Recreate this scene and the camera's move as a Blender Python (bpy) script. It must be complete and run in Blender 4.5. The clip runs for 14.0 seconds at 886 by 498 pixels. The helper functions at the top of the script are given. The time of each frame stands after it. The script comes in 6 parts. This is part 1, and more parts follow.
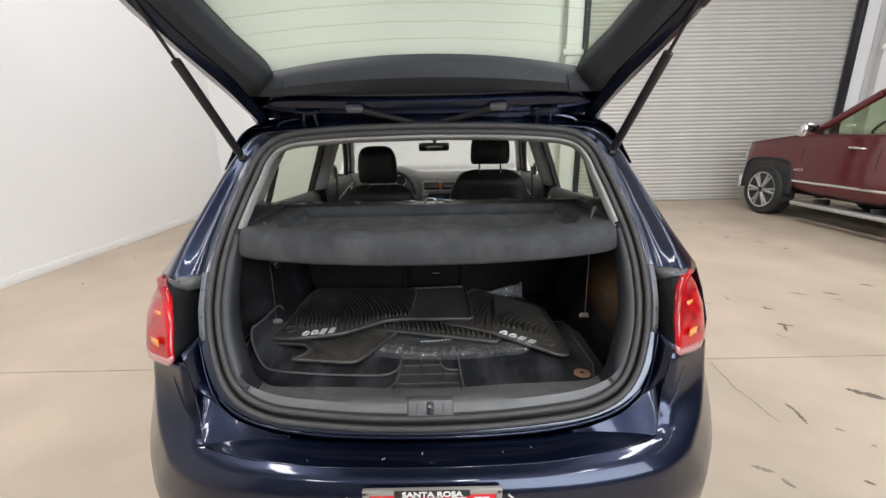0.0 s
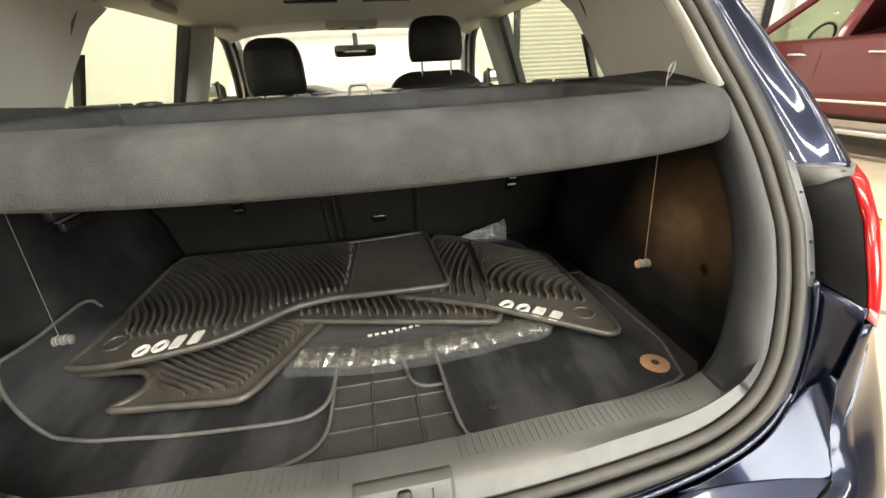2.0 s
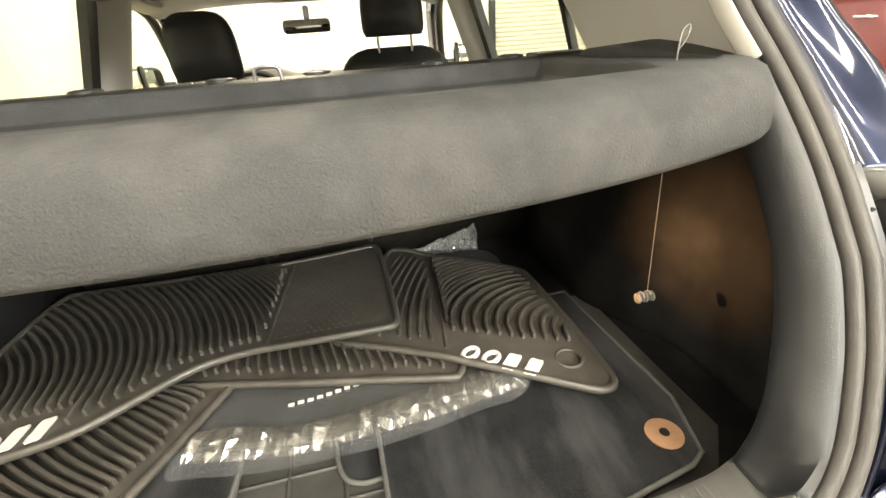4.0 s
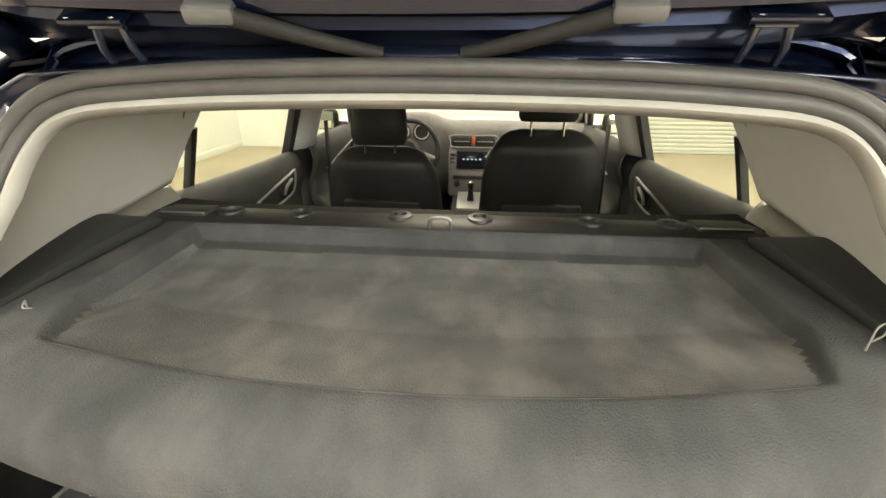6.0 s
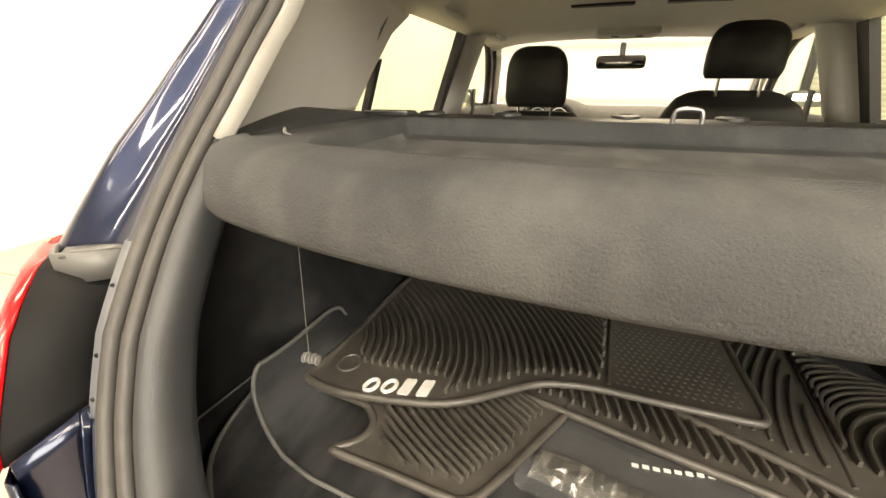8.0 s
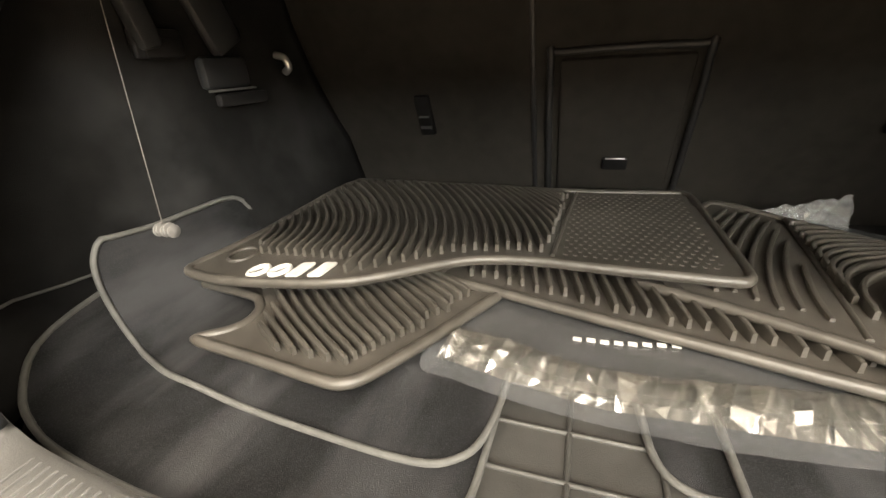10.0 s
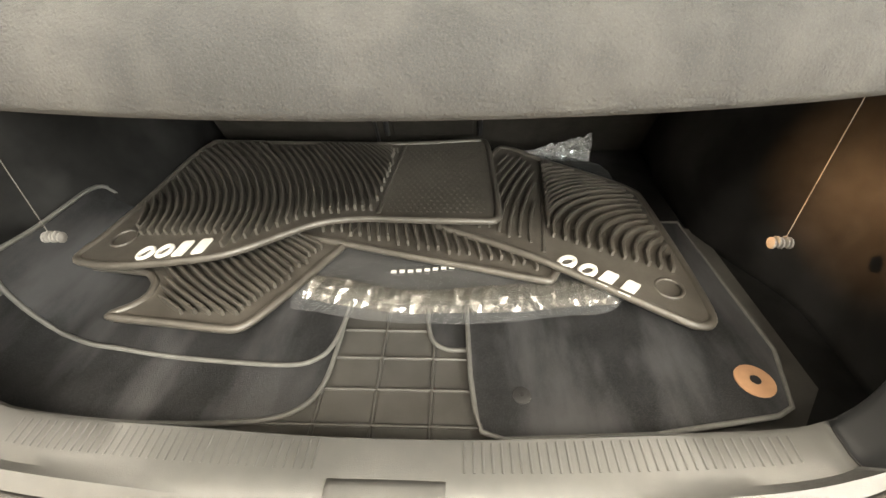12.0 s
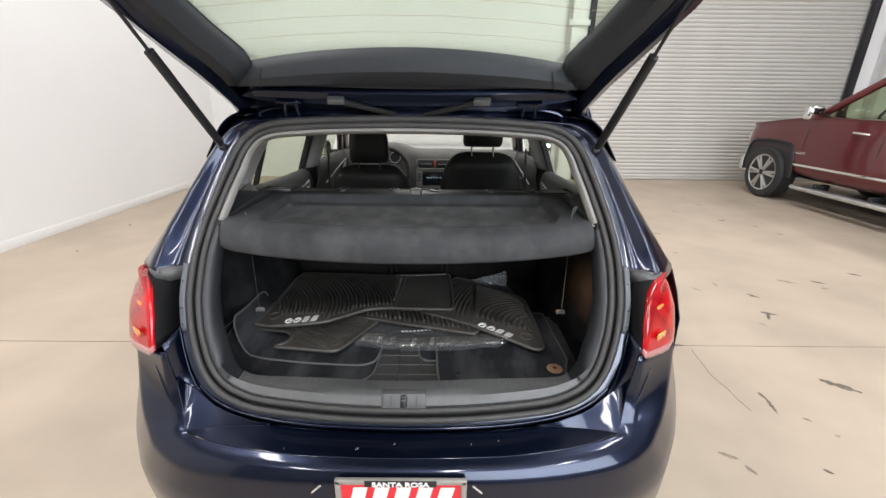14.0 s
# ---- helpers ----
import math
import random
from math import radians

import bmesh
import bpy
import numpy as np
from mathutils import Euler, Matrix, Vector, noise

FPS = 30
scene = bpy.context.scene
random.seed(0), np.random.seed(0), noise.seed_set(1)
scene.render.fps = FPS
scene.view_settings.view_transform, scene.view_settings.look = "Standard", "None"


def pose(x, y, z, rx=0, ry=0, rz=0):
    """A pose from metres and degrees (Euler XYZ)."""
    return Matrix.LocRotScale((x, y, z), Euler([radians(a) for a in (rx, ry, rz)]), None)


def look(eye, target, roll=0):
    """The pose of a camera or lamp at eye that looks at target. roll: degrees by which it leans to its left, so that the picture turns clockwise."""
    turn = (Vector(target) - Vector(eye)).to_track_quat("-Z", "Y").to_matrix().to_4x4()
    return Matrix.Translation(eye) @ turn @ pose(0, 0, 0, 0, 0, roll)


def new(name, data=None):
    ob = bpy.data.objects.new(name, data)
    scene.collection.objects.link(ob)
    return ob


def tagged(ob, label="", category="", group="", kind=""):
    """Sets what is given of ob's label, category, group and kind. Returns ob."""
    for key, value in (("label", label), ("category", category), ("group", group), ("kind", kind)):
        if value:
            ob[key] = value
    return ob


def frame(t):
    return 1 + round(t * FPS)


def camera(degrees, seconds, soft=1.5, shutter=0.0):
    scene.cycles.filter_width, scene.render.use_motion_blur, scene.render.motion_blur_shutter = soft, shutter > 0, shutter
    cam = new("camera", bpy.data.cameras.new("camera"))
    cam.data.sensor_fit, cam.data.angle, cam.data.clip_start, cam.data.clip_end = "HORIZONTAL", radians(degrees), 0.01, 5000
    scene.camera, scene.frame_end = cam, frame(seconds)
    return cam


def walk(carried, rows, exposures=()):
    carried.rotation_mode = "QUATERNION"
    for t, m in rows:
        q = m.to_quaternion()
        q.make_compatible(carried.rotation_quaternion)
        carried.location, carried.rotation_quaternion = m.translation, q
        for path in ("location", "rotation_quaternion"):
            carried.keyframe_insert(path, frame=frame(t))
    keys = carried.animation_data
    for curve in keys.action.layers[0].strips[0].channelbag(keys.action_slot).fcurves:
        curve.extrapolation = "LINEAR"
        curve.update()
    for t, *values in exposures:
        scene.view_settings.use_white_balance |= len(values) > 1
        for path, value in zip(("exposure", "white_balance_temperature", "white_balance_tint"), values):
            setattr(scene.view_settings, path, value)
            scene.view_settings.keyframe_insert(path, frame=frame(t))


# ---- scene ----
cam = camera(94.2, 14.0)
PATH = [
    (0, (0.036, -0.835, 1.375), (0.045, 1.09, 0.832), -1.0),
    (0.5, (0.051, -0.662, 1.352), (0.091, 1.233, 0.715), -1.0),
    (1, (0.042, -0.525, 1.288), (0.156, 1.337, 0.567), -1.2),
    (1.5, (0.008, -0.376, 1.235), (0.237, 1.453, 0.461), -1.6),
    (2, (0.006, -0.253, 1.162), (0.303, 1.553, 0.355), -2.9),
    (2.2, (0.014, -0.215, 1.133), (0.347, 1.581, 0.319), -3.4),
    (4.3, (0.137, -0.034, 1.165), (0.491, 1.717, 0.265), -4.3),
    (4.5, (0.155, -0.016, 1.217), (0.475, 1.747, 0.328), -3.4),
    (5, (0.172, 0.024, 1.321), (0.345, 1.806, 0.429), -2.1),
    (5.5, (0.146, 0.028, 1.39), (0.174, 1.831, 0.524), -0.7),
    (6, (0.064, -0.007, 1.402), (-0.082, 1.808, 0.576), 0.2),
    (6.5, (-0.024, -0.046, 1.395), (-0.306, 1.767, 0.598), 1.1),
    (7, (-0.107, -0.066, 1.358), (-0.502, 1.735, 0.585), 1.6),
    (7.2, (-0.134, -0.068, 1.334), (-0.567, 1.725, 0.562), 1.5),
    (9.3, (-0.163, 0.044, 0.957), (-0.871, 1.778, 0.254), -3.0),
    (9.5, (-0.134, 0.051, 0.955), (-0.844, 1.771, 0.221), -3.4),
    (10, (-0.044, 0.054, 0.965), (-0.653, 1.77, 0.136), -3.4),
    (10.5, (0.028, 0.062, 0.989), (-0.441, 1.753, 0.029), -3.5),
    (11, (0.061, 0.058, 1.043), (-0.259, 1.693, -0.063), -3.4),
    (11.5, (0.087, 0.039, 1.095), (-0.101, 1.592, -0.15), -2.7),
    (12, (0.07, -0.065, 1.145), (-0.002, 1.483, -0.12), -1.2),
    (12.5, (0.043, -0.227, 1.225), (0.016, 1.367, 0.016), -0.6),
    (13, (0.053, -0.411, 1.293), (0.057, 1.285, 0.233), 0.3),
    (13.5, (0.09, -0.625, 1.384), (0.108, 1.167, 0.497), 0.7),
    (14, (0.096, -0.822, 1.454), (0.107, 1.057, 0.771), 0.6),
]
EXPOSURES = [(0.0, -0.2, 6300, 11), (0.6, -0.05, 6300, 11), (1.1, 0.25, 6100, 12), (1.5, 0.5, 6500, 10), (2.2, 1.05, 7900, 6), (4.3, 1.5, 8100, 6), (5.0, 1.15, 8000, 5), (6.0, 1.12, 7900, 5), (6.5, 1.08, 8600, 8), (7.2, 0.9, 9300, 10), (9.3, 1.75, 8300, 10), (10.5, 1.72, 8300, 10), (11.5, 1.55, 8100, 7), (12.5, 1.75, 8300, 9), (13.0, 1.15, 9700, 15), (13.6, 0.2, 7200, 14), (14.0, -0.05, 6300, 11)]
walk(cam, [(t, look(eye, target, roll)) for t, eye, target, roll in PATH], EXPOSURES)

# ---------------- world and light ----------------
world = bpy.data.worlds.new("hall_surround")
scene.world = world
world.use_nodes = True
world.node_tree.nodes["Background"].inputs[0].default_value = (0.9, 0.95, 1.0, 1)
world.node_tree.nodes["Background"].inputs[1].default_value = 0.05
LAMP_ROWS = [(-2.2, -3.85), (-2.2, 0.6), (-2.2, 4.5), (0.4, -3.85), (2.8, -3.85), (2.8, 0.6), (2.8, 4.5), (8.0, -3.0), (8.0, 3.5)]
LAMP_Z = 5.35
LAMP_WATTS = 117.0


def area_lamp(name, m, sx, sy, watts, colour):
    data = bpy.data.lights.new(name, "AREA")
    data.shape, data.size, data.size_y, data.energy, data.color = "RECTANGLE", sx, sy, watts, colour
    ob = new(name, data)
    ob.matrix_world = m
    return tagged(ob, kind="structure")


for lx, ly in LAMP_ROWS:
    area_lamp("hall_light", pose(lx, ly, LAMP_Z - 0.06), 0.3, 2.4, LAMP_WATTS * (1.0 if ly < -2 and -1 < lx < 5 else 0.82 if lx < 0 else 0.95), (1.0, 0.975, 0.955))
# Unseen daylight source, assumed behind the car from bluish paint reflections.
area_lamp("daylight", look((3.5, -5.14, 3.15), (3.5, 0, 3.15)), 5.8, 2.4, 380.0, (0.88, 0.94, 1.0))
TRUNK_LAMP_WATTS = 0.16
area_lamp("trunk_light", look((-0.545, 0.50, 1.0), (0.6, 0.40, 0.86)), 0.05, 0.03, TRUNK_LAMP_WATTS, (1.0, 0.55, 0.26)).data.spread = radians(14)
DOME_WATTS = 0.7
for lx in (-0.05, 0.05):
    area_lamp("dome_light", pose(lx, 1.05, 1.375), 0.04, 0.02, DOME_WATTS, (1.0, 0.95, 0.85))


# ---------------- materials ----------------
def material(name, colour, rough=0.5, metal=0.0, vary=0.15, scale=20.0, bump=0.0, bump_scale=200.0, coat=0.0, spec=0.5, second=None, emit=None, strength=0.0, stretch=(1, 1, 1), speckle=None, pale_streaks=None):
    m = bpy.data.materials.new(name)
    m.use_nodes = True
    nt = m.node_tree
    b = nt.nodes["Principled BSDF"]
    b.inputs["Roughness"].default_value = rough
    b.inputs["Metallic"].default_value = metal
    b.inputs["Specular IOR Level"].default_value = spec
    b.inputs["Coat Weight"].default_value = coat
    b.inputs["Coat Roughness"].default_value = 0.05
    tc = nt.nodes.new("ShaderNodeTexCoord")
    mp = nt.nodes.new("ShaderNodeMapping")
    mp.inputs["Scale"].default_value = stretch
    nt.links.new(tc.outputs["Object"], mp.inputs[0])
    n1 = nt.nodes.new("ShaderNodeTexNoise")
    n1.inputs["Scale"].default_value = scale
    n1.inputs["Detail"].default_value = 6
    n2 = nt.nodes.new("ShaderNodeTexNoise")
    n2.inputs["Scale"].default_value = scale * 0.17
    n2.inputs["Detail"].default_value = 3
    for n in (n1, n2):
        nt.links.new(mp.outputs[0], n.inputs["Vector"])
    add = nt.nodes.new("ShaderNodeMath")
    add.operation = "ADD"
    nt.links.new(n1.outputs["Fac"], add.inputs[0])
    nt.links.new(n2.outputs["Fac"], add.inputs[1])
    ramp = nt.nodes.new("ShaderNodeMapRange")
    ramp.inputs[1].default_value, ramp.inputs[2].default_value = 0.7, 1.3
    nt.links.new(add.outputs[0], ramp.inputs[0])
    mix = nt.nodes.new("ShaderNodeMix")
    mix.data_type = "RGBA"
    dark = second or tuple(c * (1 - vary) for c in colour)
    light = colour if second else tuple(min(1.0, c * (1 + vary)) for c in colour)
    mix.inputs[6].default_value = (*dark, 1)
    mix.inputs[7].default_value = (*light, 1)
    nt.links.new(ramp.outputs[0], mix.inputs[0])
    base = mix.outputs[2]

    def layer(source, scale_, lo, hi, detail=3):
        """Noise mapped from lo..hi to 0..1."""
        nz = nt.nodes.new("ShaderNodeTexNoise")
        nz.inputs["Scale"].default_value = scale_
        nz.inputs["Detail"].default_value = detail
        nt.links.new(source, nz.inputs["Vector"])
        mr = nt.nodes.new("ShaderNodeMapRange")
        mr.inputs[1].default_value, mr.inputs[2].default_value = lo, hi
        nt.links.new(nz.outputs["Fac"], mr.inputs[0])
        return mr

    def blend(fac, first, other):
        mx = nt.nodes.new("ShaderNodeMix")
        mx.data_type = "RGBA"
        nt.links.new(fac, mx.inputs[0])
        nt.links.new(first, mx.inputs[6])
        mx.inputs[7].default_value = (*other, 1)
        return mx.outputs[2]

    if pale_streaks:
        # rubbed, dusty streaks, on the liner also patches of light: colour, scale, stretch, strength
        d_col, d_scale, d_stretch, d_amount = pale_streaks
        m2 = nt.nodes.new("ShaderNodeMapping")
        m2.inputs["Scale"].default_value = d_stretch
        nt.links.new(tc.outputs["Object"], m2.inputs[0])
        lay = layer(m2.outputs[0], d_scale, 0.47, 0.68, 4)
        lay.inputs[4].default_value = d_amount
        base = blend(lay.outputs[0], base, d_col)
    if speckle:
        # light fibres: colour, scale, strength
        s_col, s_scale, s_amount = speckle
        lay = layer(mp.outputs[0], s_scale, 0.5, 0.68, 2)
        lay.inputs[4].default_value = s_amount
        base = blend(lay.outputs[0], base, s_col)
    nt.links.new(base, b.inputs["Base Color"])
    if bump:
        nb = nt.nodes.new("ShaderNodeTexNoise")
        nb.inputs["Scale"].default_value = bump_scale
        nb.inputs["Detail"].default_value = 4
        nt.links.new(mp.outputs[0], nb.inputs["Vector"])
        bn = nt.nodes.new("ShaderNodeBump")
        bn.inputs["Strength"].default_value = bump
        bn.inputs["Distance"].default_value = 0.002
        nt.links.new(nb.outputs["Fac"], bn.inputs["Height"])
        nt.links.new(bn.outputs[0], b.inputs["Normal"])
    if emit:
        b.inputs["Emission Color"].default_value = (*emit, 1)
        b.inputs["Emission Strength"].default_value = strength
    return m


def glass_material(name, tint, rough=0.0, high=0.6):
    m = bpy.data.materials.new(name)
    m.use_nodes = True
    nt = m.node_tree
    nt.nodes.remove(nt.nodes["Principled BSDF"])
    out = nt.nodes["Material Output"]
    tr = nt.nodes.new("ShaderNodeBsdfTransparent")
    tr.inputs[0].default_value = (*tint, 1)
    gl = nt.nodes.new("ShaderNodeBsdfGlossy")
    gl.inputs["Roughness"].default_value = rough
    lw = nt.nodes.new("ShaderNodeLayerWeight")
    lw.inputs[0].default_value = 0.5
    pw = nt.nodes.new("ShaderNodeMath")
    pw.operation = "POWER"
    pw.inputs[1].default_value = 4.0
    nt.links.new(lw.outputs["Facing"], pw.inputs[0])
    fr = nt.nodes.new("ShaderNodeMapRange")
    fr.inputs[3].default_value, fr.inputs[4].default_value = 0.03, high
    nt.links.new(pw.outputs[0], fr.inputs[0])
    mix = nt.nodes.new("ShaderNodeMixShader")
    nt.links.new(fr.outputs[0], mix.inputs[0])
    nt.links.new(tr.outputs[0], mix.inputs[1])
    nt.links.new(gl.outputs[0], mix.inputs[2])
    nt.links.new(mix.outputs[0], out.inputs[0])
    return m


M_PAINT = material("navy_paint", (0.0044, 0.0086, 0.0265), 0.28, 0.75, 0.1, 700, coat=0.6)
# Navy body paint lightened to stand for the flange's reflections.
M_FLANGE = material("lightened_navy_paint", (0.020, 0.026, 0.044), 0.3, 0.4, 0.1, 300, coat=0.8)
M_RED = material("maroon_paint", (0.095, 0.004, 0.009), 0.32, 0.3, 0.1, 300, coat=1.0)
M_RUBBER_SEAL = material("seal_rubber", (0.048, 0.046, 0.044), 0.5, 0, 0.15, 60, 0.2, 500, spec=0.35)
M_BLACK = material("black_plastic", (0.012, 0.012, 0.013), 0.5, 0, 0.2, 60, 0.2, 900)
M_TRIM_LIGHT = material("light_grey_trim", (0.72, 0.71, 0.69), 0.7, 0, 0.03, 12, 0.08, 900)
M_TRIM_DARK = material("dark_grey_trim", (0.024, 0.026, 0.029), 0.55, 0, 0.12, 50, 0.3, 900, spec=0.3)
M_SILL = material("sill_plastic", (0.080, 0.080, 0.079), 0.38, 0, 0.1, 50, 0.2, 900)
M_CARPET = material("dark_carpet", (0.016, 0.0165, 0.018), 0.95, 0, 0.3, 30, 0.8, 1400, spec=0.1, pale_streaks=((0.056, 0.057, 0.061), 13, (1, 0.3, 1), 0.95), speckle=((0.06, 0.06, 0.064), 900, 0.35))
M_CARPET_EDGE = material("carpet_binding", (0.085, 0.085, 0.082), 0.7, 0, 0.2, 80, 0.4, 900)
M_SHELF = material("shelf_felt", (0.047, 0.0484, 0.0502), 0.97, 0, 0.22, 9, 1.0, 420, spec=0.1, pale_streaks=((0.115, 0.115, 0.112), 14, (1, 0.5, 1), 0.27), speckle=((0.11, 0.108, 0.10), 800, 0.14))
# Rubbed pale felt, its base lifted further for light the tray lacks.
M_TRAY = material("rubbed_bright_felt", (0.076, 0.077, 0.077), 0.97, 0, 0.25, 14, 1.0, 420, spec=0.1, pale_streaks=((0.135, 0.134, 0.128), 17, (1, 0.6, 1), 0.5), speckle=((0.12, 0.118, 0.11), 800, 0.14))
# Dusty liner; its pale patches also stand for light falling on it.
M_LINER = material("boot_liner", (0.0115, 0.0115, 0.0118), 0.9, 0, 0.3, 30, 0.5, 1200, spec=0.10, pale_streaks=((0.042, 0.042, 0.043), 5, (1, 1, 1), 0.6))
M_SEATBACK = material("seat_back_carpet", (0.020, 0.0182, 0.0162), 0.9, 0, 0.25, 40, 0.5, 1200, spec=0.15)
M_MAT = material("mat_rubber", (0.058, 0.0525, 0.046), 0.40, 0, 0.3, 40, 0.2, 800, spec=0.6)
M_LINER_RUBBER = material("liner_rubber", (0.045, 0.044, 0.042), 0.42, 0, 0.3, 30, 0.2, 800, spec=0.45)
M_WHITE_PRINT = material("white_print", (0.58, 0.57, 0.55), 0.55, 0, 0.15, 60)
M_PLATE_WHITE = material("plate_white", (0.72, 0.71, 0.70), 0.45, 0, 0.06, 60)
M_SEAT = material("black_leather", (0.012, 0.0115, 0.0115), 0.5, 0, 0.25, 40, 0.35, 500, spec=0.35)
M_DASH = material("dash_plastic", (0.15, 0.143, 0.13), 0.55, 0, 0.15, 40, 0.2, 800)
# Darker than the sill plastic, partly for the shade on the side trims.
M_TRIM_MID = material("mid_grey_trim", (0.021, 0.0225, 0.025), 0.44, 0, 0.12, 50, 0.25, 900)
M_DASH_DARK = material("dash_dark", (0.02, 0.02, 0.02), 0.5, 0, 0.15, 40, 0.2, 800)
M_SILVER = material("satin_silver", (0.55, 0.55, 0.54), 0.3, 0.8, 0.06, 60)
M_CHROME = material("chrome", (0.8, 0.8, 0.8), 0.08, 1.0, 0.02, 60)
M_STEEL = material("steel", (0.35, 0.35, 0.36), 0.35, 1.0, 0.1, 100)
M_LENS = material("red_lens", (0.52, 0.005, 0.010), 0.16, 0, 0.15, 26, coat=0.15, second=(0.13, 0.001, 0.002))
M_AMBER = material("amber_glow_paint", (0.9, 0.25, 0.04), 0.15, 0, 0.1, 60, coat=1.0)
M_PINK = material("pink_clear_lens", (0.42, 0.17, 0.17), 0.15, 0, 0.15, 60, coat=1.0)
M_HOUSING = material("lamp_housing_black", (0.004, 0.004, 0.0045), 0.6, 0, 0.2, 40, spec=0.15)
# Tan edge trim, darkened below the pillar trim's tone because it renders overlit.
M_TRIM_EDGE = material("dimmed_tan_trim", (0.27, 0.26, 0.24), 0.7, 0, 0.08, 40, 0.15, 700)
M_CLEAR = material("clear_lens", (0.55, 0.50, 0.48), 0.15, 0, 0.1, 60, coat=1.0)
M_WALL = material("white_wall", (0.74, 0.73, 0.71), 0.8, 0, 0.025, 0.9, 0.05, 60)
M_CONCRETE = material("concrete", (0.42, 0.345, 0.265), 0.6, 0, 0.16, 1.6, 0.15, 40)


def patchy(name, colour, cover):
    """A thin worn film that lets its ground show through."""
    m = material(name, colour, 0.6, 0, 0.3, 30)
    nt = m.node_tree
    nz = nt.nodes.new("ShaderNodeTexNoise")
    nz.inputs["Scale"].default_value = 55
    nz.inputs["Detail"].default_value = 5
    mr = nt.nodes.new("ShaderNodeMapRange")
    mr.inputs[1].default_value, mr.inputs[2].default_value = 0.62 - cover * 0.3, 0.72 - cover * 0.3
    nt.links.new(nz.outputs["Fac"], mr.inputs[0])
    nt.links.new(mr.outputs[0], nt.nodes["Principled BSDF"].inputs["Alpha"])
    return m


M_STAIN_DARK = patchy("oily_scuff", (0.13, 0.108, 0.085), 0.8)
M_STAIN_FAINT = patchy("faint_scuff", (0.24, 0.20, 0.16), 0.5)
M_JOINT = material("floor_joint", (0.12, 0.11, 0.09), 0.9, 0, 0.2, 5)
M_SHUTTER = material("shutter_steel", (0.52, 0.50, 0.46), 0.5, 0.2, 0.05, 2, 0.05, 60)
M_DARK_STEEL = material("dark_steel", (0.03, 0.03, 0.035), 0.5, 0.4, 0.2, 20)
M_TYRE = material("tyre", (0.02, 0.02, 0.02), 0.8, 0, 0.2, 30, 0.3, 200)
# South and east walls assumed dark, which cuts fill light and paint reflections.
M_DARK_WALL = material("assumed_dark_wall", (0.20, 0.20, 0.195), 0.85, 0, 0.12, 3, 0.2, 50)
M_CEIL = material("ceiling", (0.48, 0.47, 0.45), 0.85, 0, 0.05, 2)
M_LED = material("led_panel", (1, 1, 1), 0.5, emit=(0.94, 0.97, 1.0), strength=4.5, vary=0.0)
M_DOME = material("dome_led", (1, 1, 1), 0.5, emit=(1.0, 0.96, 0.88), strength=1.2, vary=0.0)
M_GLASS = glass_material("clear_glass", (0.95, 0.97, 0.95))
M_GLASS_TINT = glass_material("green_glass", (0.84, 0.88, 0.80), 0.0, 0.2)
M_GLASS_REAR = glass_material("hatch_glass", (0.86, 0.91, 0.84))
M_MIRROR = material("mirror_glass", (0.7, 0.72, 0.72), 0.03, 1.0, 0.0, 10)
M_SCREEN = material("display", (0.01, 0.01, 0.012), 0.15, emit=(0.1, 0.2, 0.35), strength=0.003)
M_PLATE_RED = material("plate_red", (0.62, 0.02, 0.03), 0.4, 0, 0.05, 60)
M_GROMMET = material("tan_grommet", (0.30, 0.17, 0.10), 0.5, 0, 0.1, 90)
M_KNOB = material("white_knob", (0.15, 0.145, 0.14), 0.6, 0, 0.15, 200)
M_DARK_GROMMET = material("dark_grommet", (0.018, 0.018, 0.019), 0.5, 0, 0.2, 80)
# Grey of the white wall reflected in the painted flange.
M_FLANGE_GREY = material("flange_reflection", (0.10, 0.105, 0.115), 0.45, 0.1, 0.12, 80)
M_FRAME = material("plate_frame_metal", (0.30, 0.285, 0.26), 0.4, 0.3, 0.1, 60)
M_CORD = material("white_cord", (0.13, 0.125, 0.115), 0.7, 0, 0.15, 200)


# ---------------- mesh helpers ----------------
def finish(bm, name, mat, smooth=True, angle=0.6):
    bmesh.ops.remove_doubles(bm, verts=bm.verts, dist=1e-5)
    bmesh.ops.recalc_face_normals(bm, faces=bm.faces)
    me = bpy.data.meshes.new(name)
    bm.to_mesh(me)
    bm.free()
    me.materials.append(mat)
    if smooth:
        me.shade_smooth()
        me.set_sharp_from_angle(angle=angle)
    return me


ROUND_BARS = {"door_seal", "inner_lip", "rim", "binding", "cord", "cord_loop", "grid_rib", "cable_sleeve", "handle_bezel", "load_lip", "lip_fold", "tread_rib", "fixing_ring", "hatch_frame", "seat_bar", "seat_striker", "striker", "rod", "band_edge", "pad_edge", "tray_bead", "bag_hook", "door_handle"}


def part(name, bm, mat, parent=None, label="", solid=0.0, offset=0.0, smooth=True, angle=0.6):
    if name in ROUND_BARS:
        angle = 1.4
    ob = new(name, finish(bm, name, mat, smooth, angle))
    if parent is not None:
        ob.parent = parent
    if label:
        ob["label"] = label
    if solid:
        md = ob.modifiers.new("thickness", "SOLIDIFY")
        md.thickness, md.offset = solid, offset
    return ob


def thing(name, label, category, group="", kind="", m=None):
    ob = new(name)
    if m is not None:
        ob.matrix_world = m
    return tagged(ob, label, category, group, kind)


